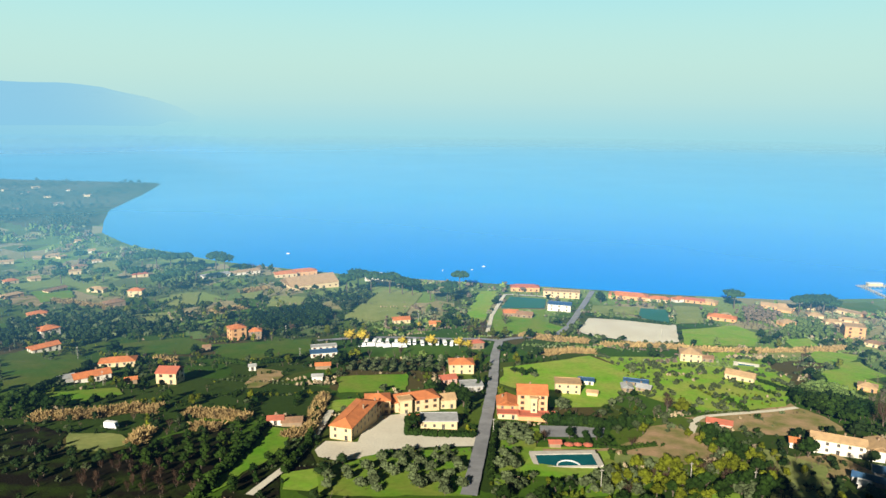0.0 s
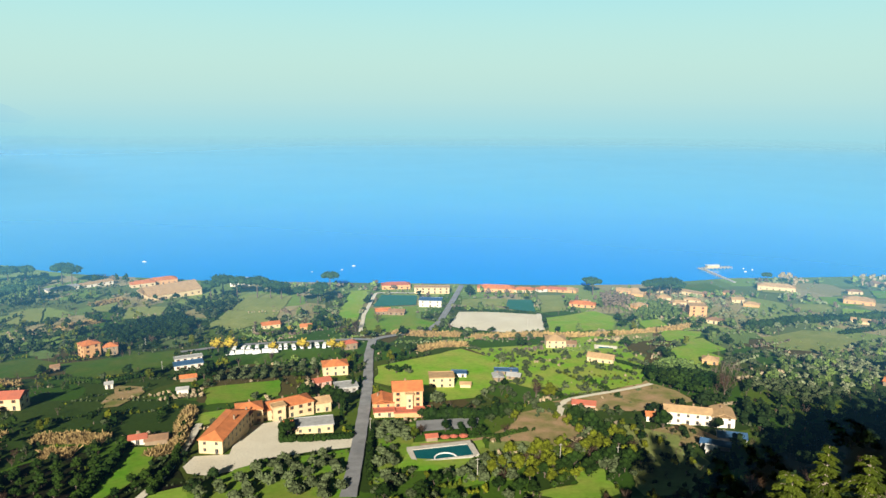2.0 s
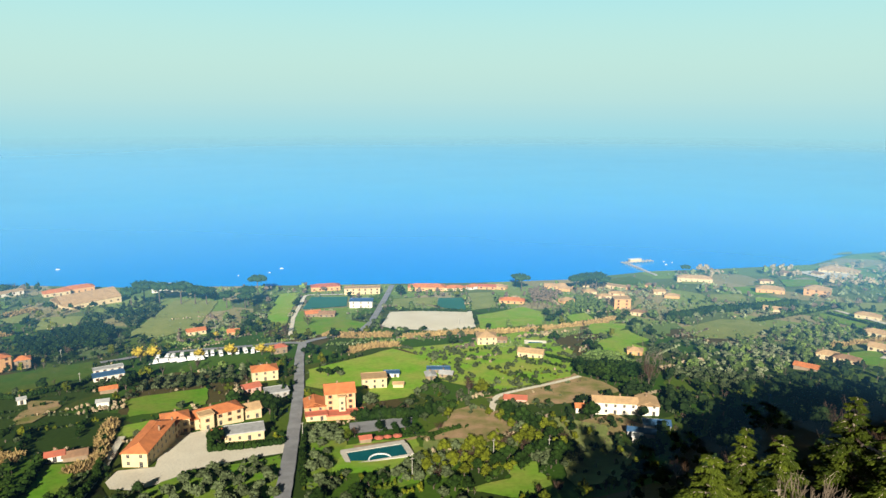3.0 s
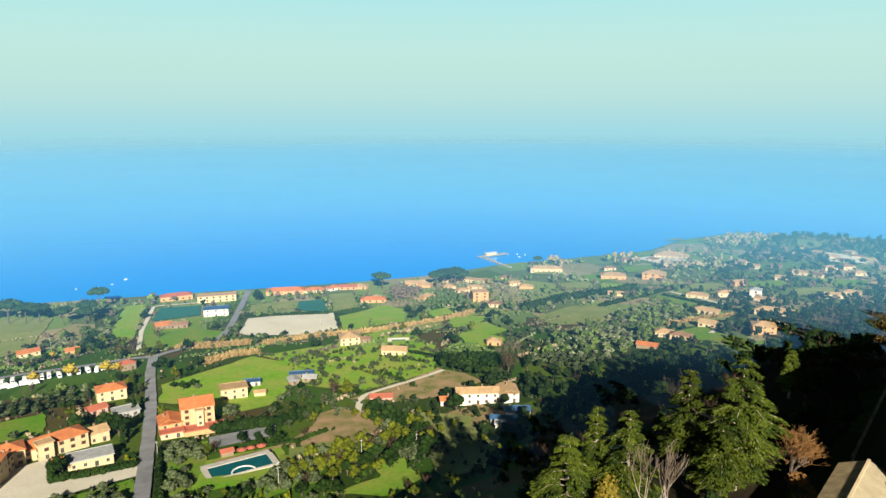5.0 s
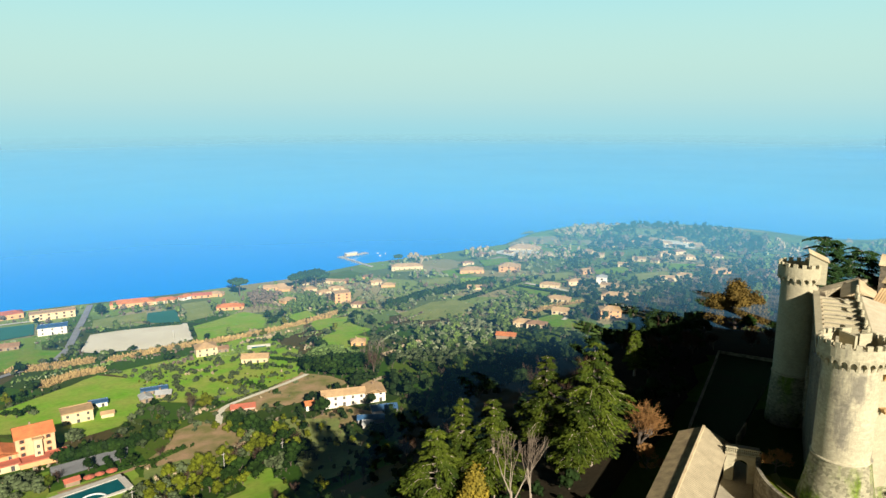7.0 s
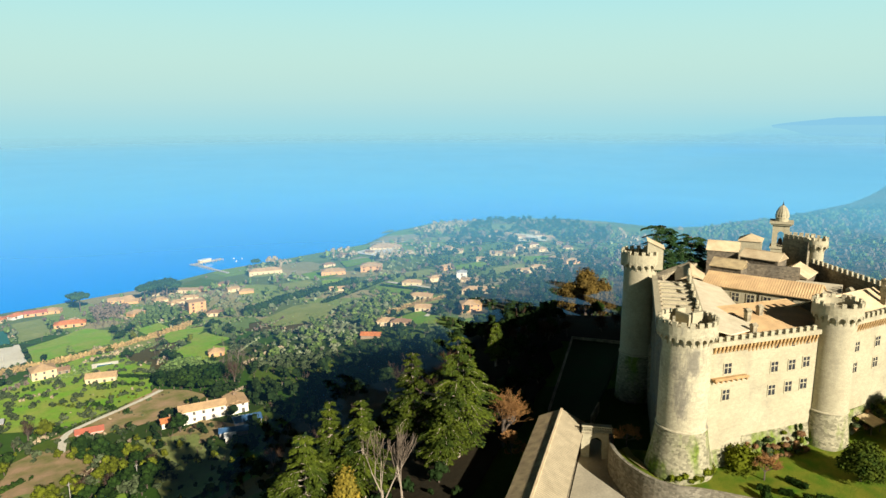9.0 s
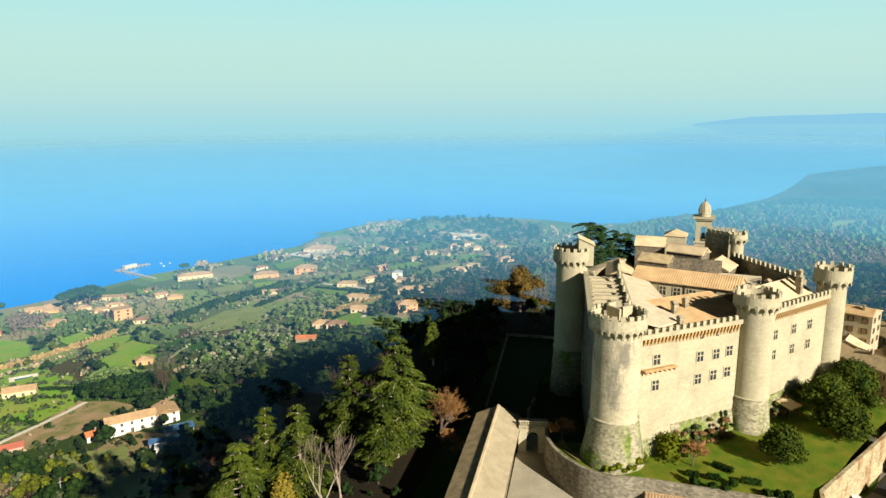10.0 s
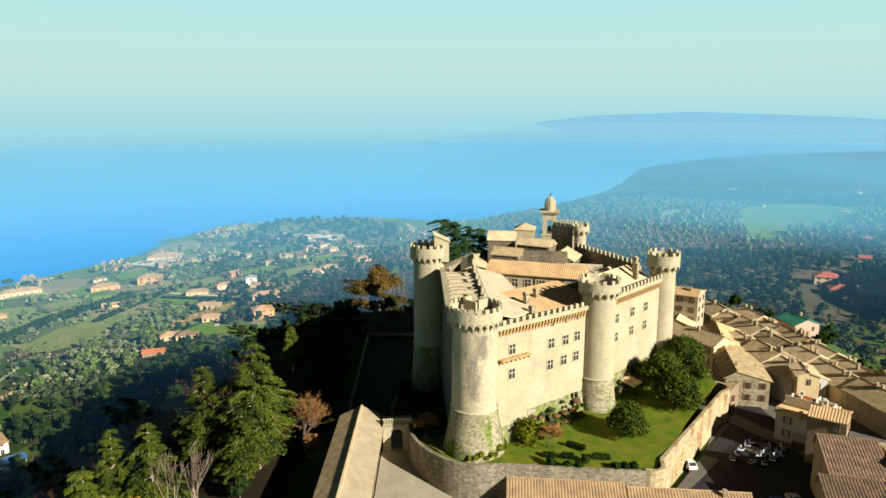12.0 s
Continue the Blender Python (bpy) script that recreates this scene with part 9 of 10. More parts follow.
# ---- single trees round the castle ----
def make_cedar(seed, height, width, tiers=12, flat=False):
    """A cedar: a tapering tower of level, drooping tiers of needles with gaps between them."""
    rng = np.random.default_rng(seed)
    wood = [limb((0, 0, -1.0), (0.2, 0.1, height * 0.5), 0.42, 0.28, 7), limb((0.2, 0.1, height * 0.5), (0.1, 0.3, height * 0.99), 0.28, 0.05, 6)]
    needles = []
    for i in range(tiers * 6):
        u = (i // 6) / (tiers - 1)
        t = 0.26 + 0.71 * u + rng.uniform(-0.012, 0.012)
        a = i * 1.047 + (i // 6) * 0.55 + rng.uniform(-0.5, 0.5)
        reach = width * 0.5 * min(1.0, 0.72 + 1.6 * u) * (1.0 - 0.84 * u ** 1.5) * rng.choice((0.45, 0.7, 0.85, 0.95, 1.05, 1.2)) + 0.5
        if flat:
            t = 0.5 + 0.46 * u
            reach = width * 0.5 * (1.0 - 0.35 * u) * rng.uniform(0.6, 1.1)
        p = np.array([0.15, 0.1, height * t])
        d = np.array([math.cos(a), math.sin(a), 0.0])
        rise = rng.uniform(-0.04, 0.2)
        mid = p + d * reach * 0.55 + np.array([0, 0, reach * rise])
        tip = p + d * reach + np.array([0, 0, reach * (rise - 0.20)])
        wood += [limb(p, mid, 0.11, 0.07, 4), limb(mid, tip, 0.07, 0.02, 3)]
        side = np.array([-d[1], d[0], 0])
        k = int(30 + reach * (60 if flat else 30))
        v = rng.uniform(0.25, 1.04, k)
        fan = reach * 0.26 * (1.2 - np.abs(v - 0.6))
        c = p + np.where(v[:, None] < 0.55, (mid - p) * (v[:, None] / 0.55), (mid - p) + (tip - mid) * ((v[:, None] - 0.55) / 0.45))
        off = rng.normal(0, 0.55, k) * fan
        c = c + side * off[:, None]
        c[:, 2] += rng.normal(0.0, 0.06, k) - np.abs(off) * 0.16
        ax = d * 0.8 + side * (np.sign(off) * rng.uniform(0.2, 0.9, k))[:, None] + np.array([0, 0, 1.0]) * rng.normal(-0.35, 0.2, k)[:, None]
        ax /= np.linalg.norm(ax, axis=1)[:, None]
        bx = np.cross(ax, np.array([0, 0, 1.0]) + rng.normal(0, 0.35, (k, 3)))
        bx /= np.linalg.norm(bx, axis=1)[:, None]
        s = rng.uniform(0.22, 0.52, (k, 1))
        ax, bx = ax * s, bx * s * 0.40
        needles.append(np.stack([c - ax, c - bx, c + ax, c + bx], 1))
    return np.concatenate(wood), np.concatenate(needles)


def cedar(label, x, y, seed, height, width, turn=0.0, z=None, leaf="cedar", tiers=12, flat=False):
    wood, needles = make_cedar(seed, height, width, tiers, flat)
    top = thing("cedar", label, "tree", pose(x, y, float(ground(x, y)) - 0.2 if z is None else z, 0, 0, turn), "trees on the castle hill")
    part("trunk", quads_mesh("trunk", wood, np.zeros(len(wood)), M_PALEBARK), top)
    part("crown", quads_mesh("crown", needles, np.zeros(len(needles)), LEAF_MATS[leaf]), top)


def make_bare(seed, height, width, spread=0.6, fine=6):
    """A leafless tree, forked five times."""
    rng = np.random.default_rng(seed)
    wood, twigs = [], []

    def grow(p, d, length, r, level):
        q = p + d * length
        (wood if level < 3 else twigs).append(limb(p, q, max(r, 0.035), max(r * 0.66, 0.02), 5 if level < 2 else 3))
        if level >= fine:
            return
        for _ in range(((6, 4, 3, 3, 2, 3) if fine > 5 else (3, 2, 3, 3, 2))[level]):
            nd = d + rng.normal(0, spread, 3) * (width / height)
            nd[2] = max(nd[2], 0.02) + 0.22
            nd /= np.linalg.norm(nd)
            grow(p + d * length * rng.uniform(0.55, 1.0), nd, length * rng.uniform(0.62, 0.82), r * 0.58, level + 1)

    grow(np.array([0, 0, -0.5]), np.array([0.02, 0.02, 1.0]), height * (0.30 if fine > 5 else 0.42), height * (0.026 if fine > 5 else 0.014), 0)
    return np.concatenate(wood), np.concatenate(twigs)


def bare(label, x, y, seed, height, width, mat="rust", bark=None, z=None, spread=0.6, fine=6):
    wood, twigs = make_bare(seed, height, width, spread, fine)
    top = thing("bare_tree", label, "tree", standing(x, y) if z is None else pose(x, y, z), "trees on the castle hill")
    part("trunk", quads_mesh("trunk", wood, np.zeros(len(wood)), bark or (M_PALEBARK if mat == "straw" else M_BARK)), top)
    part("twig_crown", quads_mesh("twig_crown", twigs, np.zeros(len(twigs)), LEAF_MATS[mat]), top)


def broad(label, x, y, z, seed, height, width, leaf="green", n=2600, size=0.42, name="broadleaf_tree"):
    """A full-leaved tree near the camera."""
    rng = np.random.default_rng(seed)
    wood, crown = [limb((0, 0, -0.6), (0.1, 0.1, height * 0.35), height * 0.035, height * 0.025, 6)], []
    lobes = 11 if n < 4000 else 16
    if height < 5:  # a shrub: rounded lobes that stand on the ground
        for i in range(5):
            a = i * 2.399
            rr = width * 0.26 * math.sqrt(i / 5)
            c = np.array([math.cos(a) * rr, math.sin(a) * rr, height * (0.45 - 0.15 * i / 5)])
            rad = np.array([width * rng.uniform(0.28, 0.36)] * 2 + [height * rng.uniform(0.42, 0.55)])
            crown.append(core_quads(c, rad * 0.8, rng, 2))
            crown.append(blob_quads(rng, c, rad, n // 5, size))
        lobes = 0
    for i in range(lobes):
        a = i * 2.399
        rr = width * 0.36 * math.sqrt((i + 0.3) / lobes)
        c = np.array([math.cos(a) * rr, math.sin(a) * rr, height * (0.80 - (0.42 if n < 4000 else 0.58) * (rr / (width * 0.36)) ** 2 * rng.uniform(0.5, 1.1))])
        rad = np.array([width * rng.uniform(0.18, 0.26)] * 2 + [height * rng.uniform(0.14, 0.2)])
        wood.append(limb((0.1, 0.1, height * 0.3), c, height * 0.014, height * 0.005, 4))
        crown.append(core_quads(c, rad * 0.66, rng, 3))
        crown.append(blob_quads(rng, c, rad, n // lobes, size))
    wood, crown = np.concatenate(wood), np.concatenate(crown)
    top = thing(name, label, "tree" if height > 3.5 else "shrub", pose(x, y, z), "trees on the castle hill" if height > 3.5 else "shrubs in the castle garden")
    part("trunk", quads_mesh("trunk", wood, np.zeros(len(wood)), M_BARK), top)
    part("crown", quads_mesh("crown", crown, np.zeros(len(crown)), LEAF_MATS[leaf]), top)


cedar("tall yellow-green cedar on the castle slope", 113.5, 85.5, 3, 28.5, 18)
cedar("dark cedar behind the tall one", 112.5, 97.5, 5, 25, 12, 40)
cedar("lower cedar on the slope", 87.8, 89.0, 8, 25, 10.5, 80)
cedar("slender cedar on the slope", 86.0, 96.0, 9, 25.5, 8, 120)
cedar("broad lower cedar on the slope", 75.2, 91.0, 12, 24, 15, 160)
cedar("small cedar in the shade", 107.0, 84.0, 15, 17, 11, 10)
cedar("small lone conifer on the shaded slope", 166.0, 111.0, 18, 14, 6, 50)
bare("bare tree with rust-coloured twigs", 122.3, 79.7, 2, 16.5, 17, "rust", z=111.8, spread=0.75)
bare("bare tree with rust-coloured twigs", 120.0, 76.0, 6, 8, 8, "rust", z=111.0)
bare("pale bare tree among cedars", 84.6, 81.2, 4, 19, 10, "grey", M_PALEBARK, z=109.8, spread=0.5, fine=5)
bare("pale bare tree among cedars", 87.5, 79.0, 7, 16.5, 8, "grey", M_PALEBARK, z=110.3, spread=0.5, fine=5)
broad("tree with golden leaves below the cedars", 76.2, 82.0, 108.2, 21, 17.5, 6, "ochre", 4100, 0.3)
for i, (x, y, h, w, k) in enumerate(((268, 133, 0.5, 12, "autumn"), (259, 136, -5, 11, "autumn"), (277, 130, -6, 11, "autumn"))):
    broad("tree in orange-brown autumn leaf on the ridge", x, y, float(ground(x, y)), 30 + i, 119.0 + h - float(ground(x, y)), w, k, 6000, 0.4, "autumn_tree")
for i, (x, y) in enumerate(((222, 92), (228, 90), (195, 111), (188, 116), (180, 112), (221, 98), (212, 99), (199, 105), (192, 108))):
    bare("bare tree on the ridge", x, y, 50 + i, 8, 8, "twig")
# the dark cedar of the castle's inner garden
for i, (x, y, h, w) in enumerate(((198, 74.5, 25.5, 17), (205, 68, 22.5, 17))):
    cedar("broad flat-topped cedar behind the roofs", x, y, 61 + i, h, w, 30 * i, 126.5, "pine", 7, True)
# garden trees and shrubs
broad("large dark green garden tree", 161.0, 7.0, 121.3, 71, 9.5, 9.5, "laurel", 8000, 0.27)
broad("large dark green garden tree", 153.5, 3.8, 120.6, 72, 8.8, 9.5, "laurel", 8000, 0.27)
broad("large dark green garden tree", 172.5, 3.0, 120.4, 73, 11.0, 11, "laurel", 8000, 0.27)
broad("rounded dark green garden tree", 137.0, 12.5, 119.6, 74, 8.0, 7.5, "laurel", 6000, 0.24)
broad("yellow-green shrub against the wall", 129.5, 31.0, 119.6, 75, 4.6, 6.0, "lime", 1600, 0.3)
bare("leafless brown shrub on the lawn", 128.0, 26.5, 76, 6.5, 8, "rust", z=119.6, spread=0.8)
bare("leafless shrub by the path", 126.5, 52.5, 77, 7.0, 7, "rust", z=118.7, spread=0.8)
broad("clipped yew cone on the lawn", 121.5, 24.6, 119.0, 78, 2.6, 2.0, "green", 500, 0.2, "clipped_shrub")
for i, (x, y) in enumerate(((121.8, 21.5), (122.2, 19.5), (124.8, 18.6), (124.2, 12.8), (124.8, 11.2), (125.4, 9.8))):
    broad("clipped round box shrub on the lawn", x, y, float(garden_height(x, y)), 80 + i, 1.5, 2.0, "green", 300, 0.2, "clipped_shrub")
rng_s = random.Random(9)
for i in range(92):
    wall_m, span, base = (M1, (4.5, 23.0), 0.0) if i < 66 else (M2, (1.0, 20.0), 1.0)
    u = rng_s.uniform(*span)
    up = rng_s.random() ** 1.6
    p = wall_m @ Vector((u, -2.3 + 1.9 * up - rng_s.random() * 0.5, 0))
    kind = rng_s.choices(("russet", "lime", "olive", "green"), (5, 2.5, 1.5, 1))[0]
    broad({"russet": "rusty climber on the castle wall's foot", "lime": "yellow-green tuft at the wall's foot"}.get(kind, "dark green shrub at the wall's foot"), p.x, p.y,
          float(garden_height(p.x, p.y)) + base + 4.6 * up * (0.45 + 0.55 * (u - span[0]) / (span[1] - span[0])), 400 + i, rng_s.uniform(0.5, 1.3), rng_s.uniform(0.8, 2.3), kind, 170, 0.15, "shrub")
rng_g = random.Random(21)
for i in range(16):
    a = radians(190 + i * 10.5)
    broad("green tuft at the tower's foot", 123.7 + 6.0 * math.cos(a), 40.8 + 6.0 * math.sin(a), 118.9 + rng_g.uniform(0, 1.2), 150 + i, rng_g.uniform(0.8, 1.6), rng_g.uniform(1.2, 2.0), "lime", 160, 0.18, "shrub")


def clipped_hedge(label, x, y, turn, length, width, height, seed):
    """A boxy clipped hedge on the castle lawn."""
    rng = np.random.default_rng(seed)
    v = []
    for u in np.arange(0.3, length, 0.55):
        for w in (0.3 * width, 0.7 * width):
            c = np.array([u, w, height * 0.5])
            v += [core_quads(c, np.array([0.42, width * 0.32, height * 0.5]), rng, 1), blob_quads(rng, c, np.array([0.45, width * 0.36, height * 0.55]), 40, 0.13)]
    v = np.concatenate(v)
    top = tagged(new("clipped_hedge", quads_mesh("clipped_hedge", v, np.zeros(len(v)), LEAF_MATS["green"])), label, "hedge", "hedges on the castle lawn")
    top.matrix_world = pose(x, y, float(garden_height(x, y)) + 0.1, 0, 0, turn)


for i, (x, y, t, ln) in enumerate(((129.0, 23.4, -104, 4.0), (123.4, 26.7, -80, 2.4), (125.8, 17.5, -79, 3.6), (124.2, 23.2, -82, 2.2))):
    clipped_hedge("low dark clipped hedge on the castle lawn", x, y, t, ln, 1.3, 1.2, 300 + i)


# ---- groves, hedges and single things of the valley ----
grove("olive", 7.4, True, (-43.6, 241.8), (-29.5, 258.8), (-18.7, 267.6), (12.0, 276.1), (9.2, 226.0), (-42.9, 220.7))
grove("olive", 5.8, True, (27.6, 314.8), (45.1, 307.1), (38.8, 278.4), (29.2, 251.8), (25.9, 234.0), (20.6, 237.9))
grove("olive", 6.0, True, (55.6, 247.7), (70.6, 273.9), (77.7, 256.3), (74.1, 232.8), (48.9, 230.1))
grove("olive", 6.0, False, (-61, 398), (-52, 431), (7, 444), (7, 412), (-18, 404))
grove("olive", 6.5, False, (244, 342), (317, 400), (384, 405), (453, 436), (424, 370), (311, 316), (251, 300))
grove("lime", 5.5, True, (85.8, 297.4), (114.9, 309.2), (141.1, 280.4), (134.0, 242.6), (101.7, 226.8), (79.7, 228.7), (64.3, 241.1))
grove("green", 5.0, False, (200, 384), (242, 408), (234, 352), (206, 327), (189, 346))
grove("twig", 5.0, False, (223, 362), (278, 397), (247, 340), (224, 326))
grove("olive", 7.0, False, (-328, 499), (-277, 549), (-210, 555), (-184, 507), (-236, 465), (-290, 438))
grove("green", 6.0, False, (-318, 747), (-315, 843), (-295, 826), (-265, 720), (-275, 670))
grove("green", 5.5, False, (-165, 574), (-114, 613), (-89, 581), (-100, 537), (-135, 514))
grove("twig", 5.0, False, (-131.2, 237.4), (-118.3, 250.5), (-91.4, 231.0), (-85.8, 215.7), (-123.8, 212.1))
grove("green", 5.0, False, (-129.3, 246.2), (-110.6, 264.4), (-95.3, 241.5), (-113.4, 239.4))
grove("green", 6.0, False, (-76.9, 243.6), (-69.0, 263.3), (-59.2, 271.5), (-56.1, 246.1), (-63.5, 217.8), (-76.6, 216.5))
grove("olive", 6.5, False, (-174.4, 256.6), (-150.1, 252.9), (-126.5, 249.5), (-127.9, 227.1), (-151.0, 219.7))
grove("green", 5.5, False, (-210, 313), (-203, 329), (-173, 304), (-182.3, 292.8), (-186.9, 276.3))
grove("green", 6.5, False, (-119.1, 247.4), (-113.2, 270.9), (-88.2, 281.8), (-77.8, 262.1), (-81.6, 232.0), (-87.8, 221.2))
grove("olive", 6.5, False, (-109, 680), (-83, 698), (-56, 732), (-89, 581), (-114, 613))
grove("twig", 6.0, False, (287, 649), (320, 639), (265, 533), (254, 550))
grove("green", 6.0, False, (304, 594), (334, 596), (313, 538), (279, 535))
grove("green", 5.5, False, (200, 382), (222, 394), (224, 361), (207, 332), (197, 346))
hedge("tall dark clipped hedge along a yard", 5, 6.5, (53.6, 318.5), (71.3, 317.3), (87.9, 317.6), (102.3, 324.3))
hedge("dark clipped hedge beside the lane", 2.5, 3.5, (26.5, 307.8), (22.1, 276.1), (18.9, 243.4))
hedge("long clipped green hedge in the gardens", 2.5, 2.2, (67.4, 305.2), (66.4, 287.8), (79.7, 285.7), (96.8, 292.8))
hedge("dark hedge behind the sports pitch", 3, 3.5, (129, 605), (152, 588), (170, 581), (193, 571))
hedge("clipped hedge beside the hall", 3, 3.5, (-15.9, 314.0), (-15.3, 291.6), (-2.6, 291.2), (15.2, 293.9))
hedge("dark hedge between meadows", 3, 3.0, (-241, 451), (-234, 476), (-236, 495))
hedge("dark hedge between meadows", 4, 3.5, (-210, 313), (-206, 334), (-203, 372), (-211, 396))
hedge("hedge at the edge of a field", 3, 3.0, (-143, 419), (-122, 409), (-94, 426), (-88, 446))
hedge("line of shrubs beside a farm lane", 4, 3.5, (-82.1, 216.0), (-80.0, 261.8), (-80.3, 299.0))
hedge("line of shrubs beside a lane", 3, 3.0, (-62.6, 329.4), (-55.8, 272.0), (-59.0, 240.0))
hedge("green hedge below the villa", 3, 2.5, (195, 417), (205, 393), (210, 382))
hedge("hedge between two groves", 4, 4, (405, 456), (466, 463), (516, 474))
hedge("long dark row of pines", 8, 8, (349, 490), (397, 503), (439, 495), (479, 491))
hedge("dark hedge on the terrace", 3, 3, (477, 452), (472, 408), (468, 373))
hedge("dark hedge above the field", 6, 5, (632, 43), (656, 7), (611, -21), (660, -67))
plant("gold", -66.3, 485.8, 1.7, 0, 1)
plant("gold", -57.4, 486.2, 1.6, 0, 1)
plant("gold", -28.0, 477.4, 1.2, 0, 1)
plant("gold", -7.5, 477.3, 1.5, 0, 1)
plant("gold", 12.4, 473.0, 1.4, 0, 1)
plant("gold", 18.7, 470.5, 1.2, 0, 1)
plant("gold", -18.9, 540.8, 0.8, 0, 1)
plant("pine", -261.8, 785.8, 1.9, 20, 1)
plant("pine", -250.2, 780.0, 1.7, 35, 1)
plant("pine", -96.6, 681.7, 1.6, 252, 1)
plant("pine", -87.5, 700.9, 1.8, 272, 1)
plant("pine", -73.7, 696.4, 1.7, 295, 1)
plant("pine", -53.8, 686.7, 1.8, 328, 1)
plant("pine", -40.9, 682.3, 1.5, 350, 1)
plant("pine", -30.5, 677.8, 1.4, 8, 1)
plant("pine", 17.9, 717.0, 1.6, 92, 1)
plant("pine", 7.2, 665.0, 1.5, 75, 1)
plant("pine", 280.2, 648.9, 1.5, 218, 1)
plant("green", 154.9, 662.0, 1.4, 342, 1)
plant("pine", -12.0, 657.7, 1.3, 40, 1)
plant("pine", -343.4, 779.2, 1.7, 250, 1)
plant("pine", -331.2, 788.8, 1.8, 275, 1)
plant("pine", -310.5, 777.4, 1.8, 300, 1)
plant("pine", -298.0, 787.1, 1.7, 325, 1)
plant("pine", -314.1, 697.0, 1.5, 240, 1)
plant("pine", -261.8, 720.9, 1.5, 345, 1)
plant("pine", -267.4, 680.6, 1.6, 310, 1)
plant("pine", -274.1, 655.3, 1.5, 280, 1)
plant("pine", -346.4, 743.1, 1.4, 220, 1)
plant("pine", -424.4, 799.3, 1.3, 140, 1)
plant("pine", -498.4, 813.2, 1.3, 40, 1)
plant("pine", -385.2, 684.4, 1.3, 105, 1)
plant("pine", -354.0, 707.8, 1.2, 180, 1)
plant("pine", 330.7, 626.0, 1.5, 332, 1)
plant("pine", 341.5, 626.6, 1.6, 352, 1)
plant("pine", 354.4, 627.2, 1.6, 16, 1)
plant("pine", 360.3, 622.7, 1.3, 32, 1)
plant("pine", 4.4, 651.3, 1.2, 70, 1)
plant("green", 9.0, 587.4, 1.0, 80, 1)
plant("green", 157.3, 677.8, 1.2, 340, 1)
plant("twig", -7.7, 551.9, 1.2, 45, 1)
plant("twig", -115.8, 515.5, 1.1, 155, 1)
plant("green", 145.4, 458.4, 1.0, 75, 1)
plant("green", 221.0, 448.8, 1.1, 280, 1)
plant("green", -64.4, 417.4, 1.1, 240, 1)
plant("cypress", 20.6, 375.1, 1.0, 125, 1)
plant("cypress", 24.2, 411.7, 1.1, 130, 1)
plant("green", 11.6, 342.0, 1.4, 100, 1)
plant("green", 5.9, 356.5, 1.2, 80, 1)
plant("olive", 62.1, 344.3, 1.0, 270, 1)
plant("twig", 119.7, 347.8, 1.5, 100, 1)
plant("lime", 125.2, 341.7, 1.4, 125, 1)
plant("green", 123.6, 299.2, 1.3, 175, 1)
plant("green", 126.9, 288.2, 1.3, 205, 1)
plant("green", 161.0, 283.6, 1.3, 350, 1)
plant("olive", 56.7, 405.3, 0.8, 225, 1)
plant("olive", 121.9, 422.1, 1.1, 40, 1)
plant("green", -6.5, 360.0, 1.2, 40, 1)
plant("green", -13.1, 300.0, 1.1, 10, 1)
plant("twig", 221.9, 327.9, 2.0, 120, 1)
# trees beside the houses and the road
for i, (kind, x, y, size) in enumerate((
        ("cypress", 12, 326, 0.9), ("green", 9, 346, 1.0), ("green", -15, 305, 0.5), ("green", -6, 316, 0.45), ("green", 3, 434, 0.75), ("green", 18, 448, 0.75),
        ("holm", -65, 411, 1.1), ("holm", 51, 319, 0.7), ("holm", 57, 317.5, 0.75), ("holm", 63, 317, 0.7), ("holm", 70, 317.5, 0.75), ("holm", 77, 317, 0.7), ("holm", 90, 322, 0.9),
        ("green", 49, 406, 0.8), ("green", 55, 409, 0.7), ("green", 45, 413, 0.6), ("olive", 64, 348, 1.4), ("twig", -28, 450, 1.0), ("green", 26, 390, 0.6), ("green", 28, 415, 0.55),
        ("holm", 15, 335, 0.7), ("green", 40, 464, 0.7), ("twig", 32, 530, 1.5), ("twig", 52, 555, 1.3), ("green", -57, 441, 0.9))):
    plant(kind, x, y, size, 47 * i, i % 3)
plant("pine", 652.3, 494.4, 1.0, 180, 1)
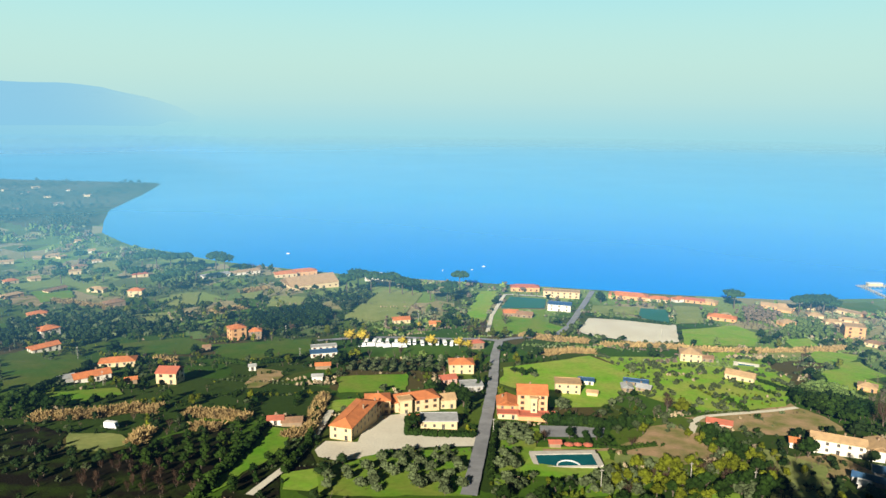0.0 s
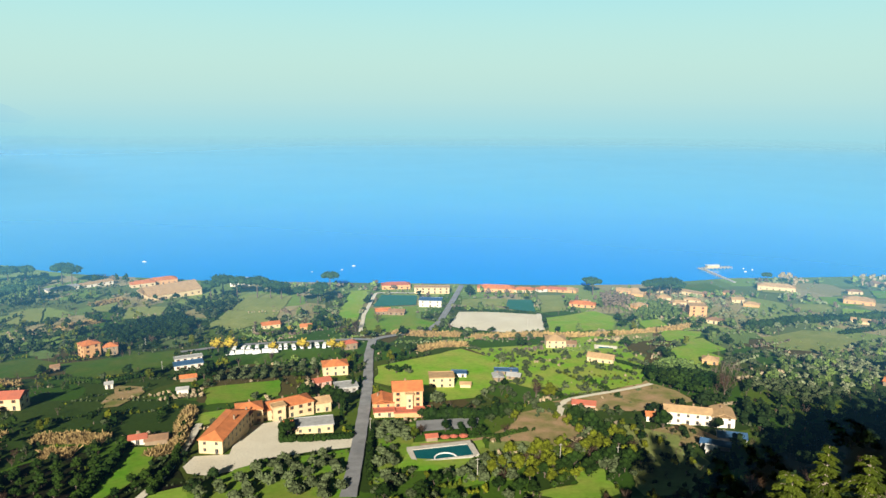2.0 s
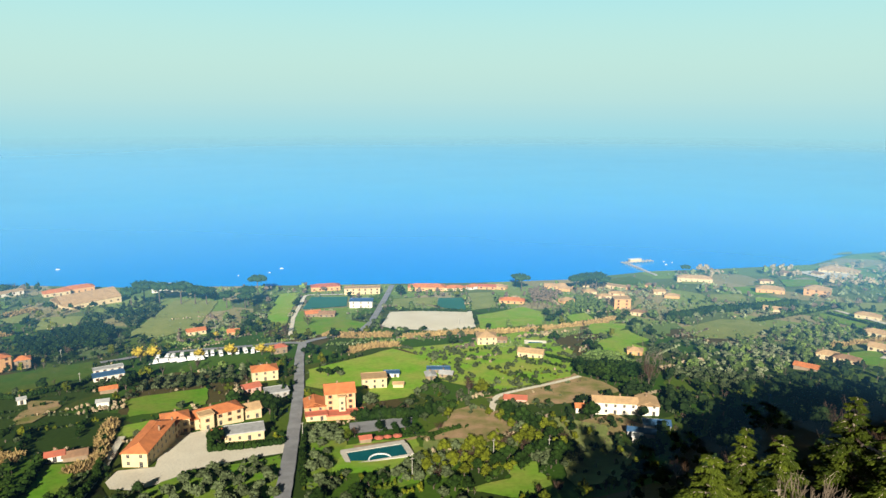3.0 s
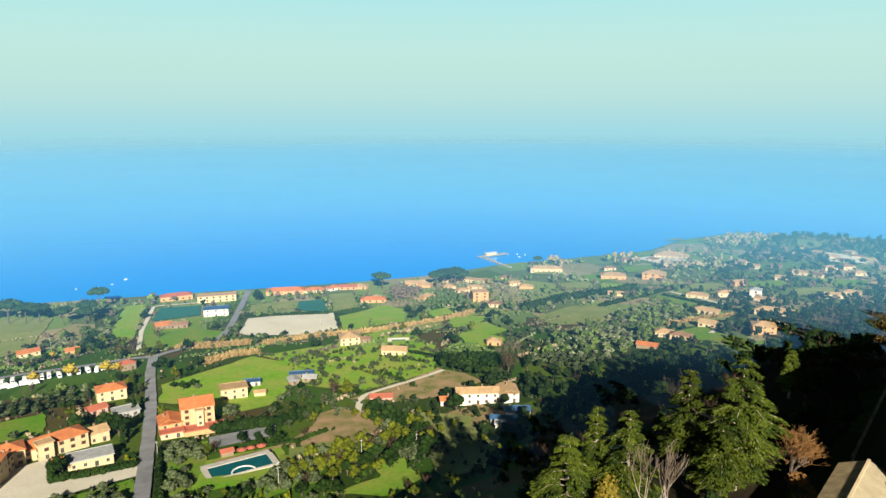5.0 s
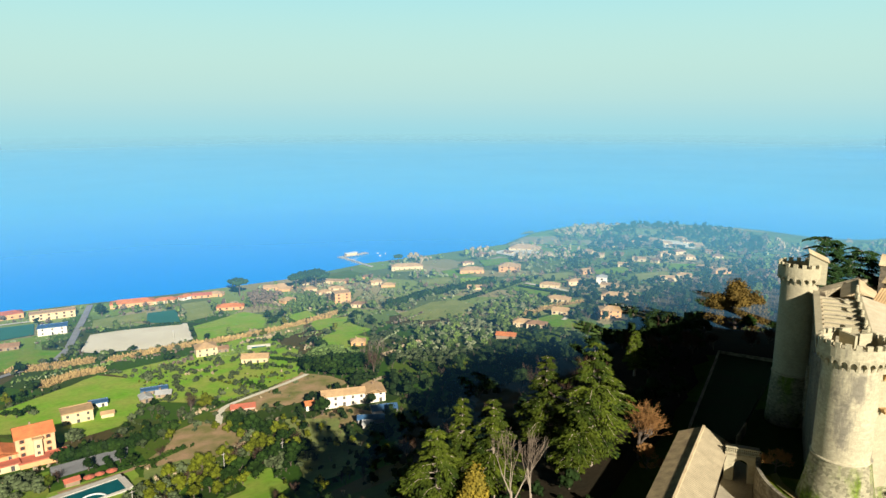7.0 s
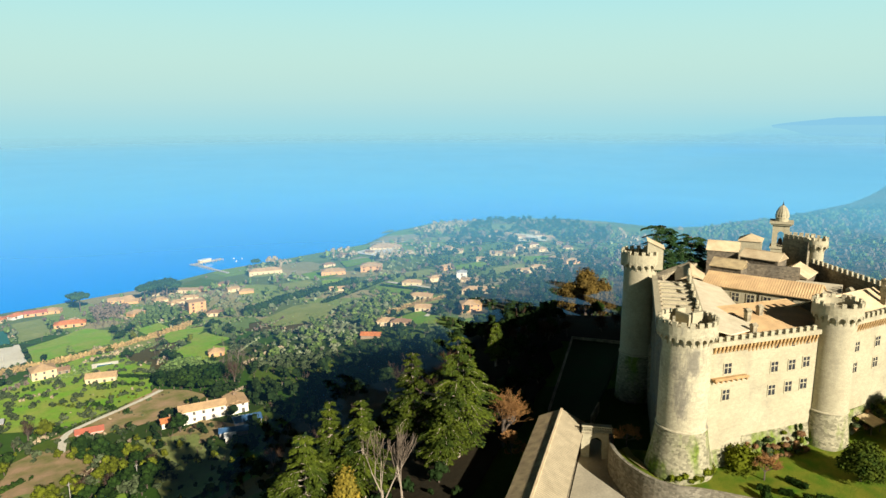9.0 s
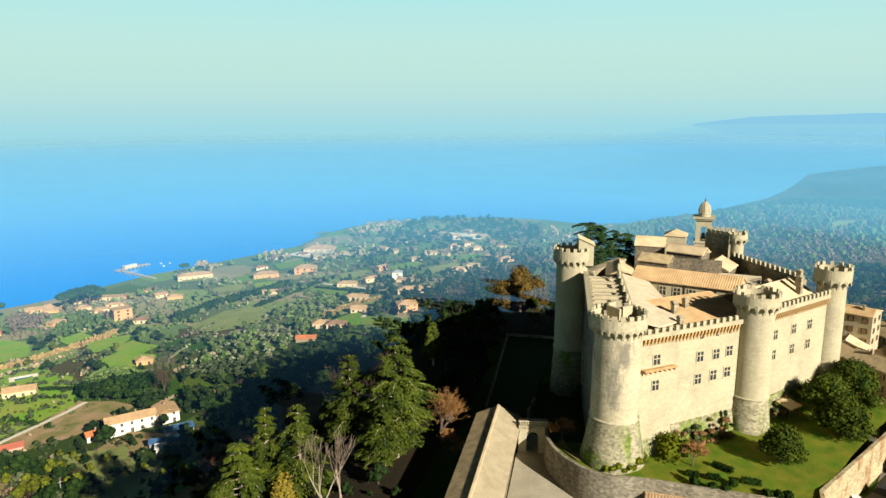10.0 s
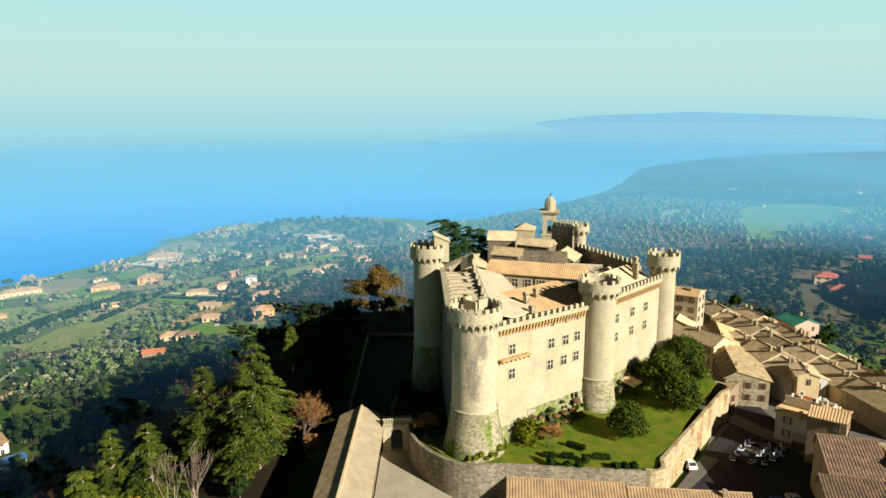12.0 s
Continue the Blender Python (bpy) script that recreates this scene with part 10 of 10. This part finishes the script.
plant("pine", 712.2, 509.7, 1.1, 220, 1)
plant("pine", 491.0, 667.0, 1.0, 170, 1)
plant("pine", 286.9, 679.8, 1.0, 245, 1)


def scrub():
    """Low bushes and broken hedgerows between the plots of the valley."""
    rng = np.random.default_rng(23)
    spots = []
    for _ in range(330):   # hedgerows along the plots' edges
        x, y = rng.uniform(-330, 330), rng.uniform(215, 620)
        a = rng.normal(0.28, 0.22) + (math.pi / 2 if rng.random() < 0.4 else 0)
        kind = ("green", "olive", "twig", "lime", "green", "straw")[int(rng.integers(0, 6))]
        size, step = rng.uniform(0.26, 0.46), rng.uniform(1.5, 2.6)
        for i in range(int(rng.uniform(8, 26))):
            u = i * step
            spots.append((x + math.cos(a) * u + rng.normal(0, 0.5), y + math.sin(a) * u + rng.normal(0, 0.5), kind if rng.random() < 0.75 else "olive", size * rng.uniform(0.6, 1.35)))
    for _ in range(5200):   # single bushes, in drifts
        x, y = rng.uniform(-420, 460), rng.uniform(205, 660)
        if noise.noise((x / 28, y / 28, 5.5)) + 0.5 * noise.noise((x / 9, y / 9, 2.5)) < 0.10:
            continue
        spots.append((x, y, ("green", "olive", "olive", "twig", "lime", "straw", "twig", "green")[int(rng.integers(0, 8))], rng.uniform(0.13, 0.36)))
    X, Y = np.array([p[0] for p in spots]), np.array([p[1] for p in spots])
    ok = (inland(X, Y) > 10) & (Y > 0.62 * X + 55)
    for poly, what in KEEP_CLEAR:
        if what == "rough":
            ok &= ~inside(X, Y, poly) | (rng.random(X.shape) < 0.5)
        elif what != "grove":
            ok &= ~inside(X, Y, poly)
    Z = ground(X, Y)
    bushes = Wood()
    for i in np.where(ok)[0]:
        x, y, kind, size = spots[i]
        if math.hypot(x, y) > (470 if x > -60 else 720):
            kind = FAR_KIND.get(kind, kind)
        bushes.add(kind, x, y, Z[i] - 0.25 * size * 4, size, rng.uniform(0, 6.28), int(rng.integers(0, 3)), 2)
    bushes.build("scrub", "low bushes and broken hedgerows among the plots")


scrub()
scatter()
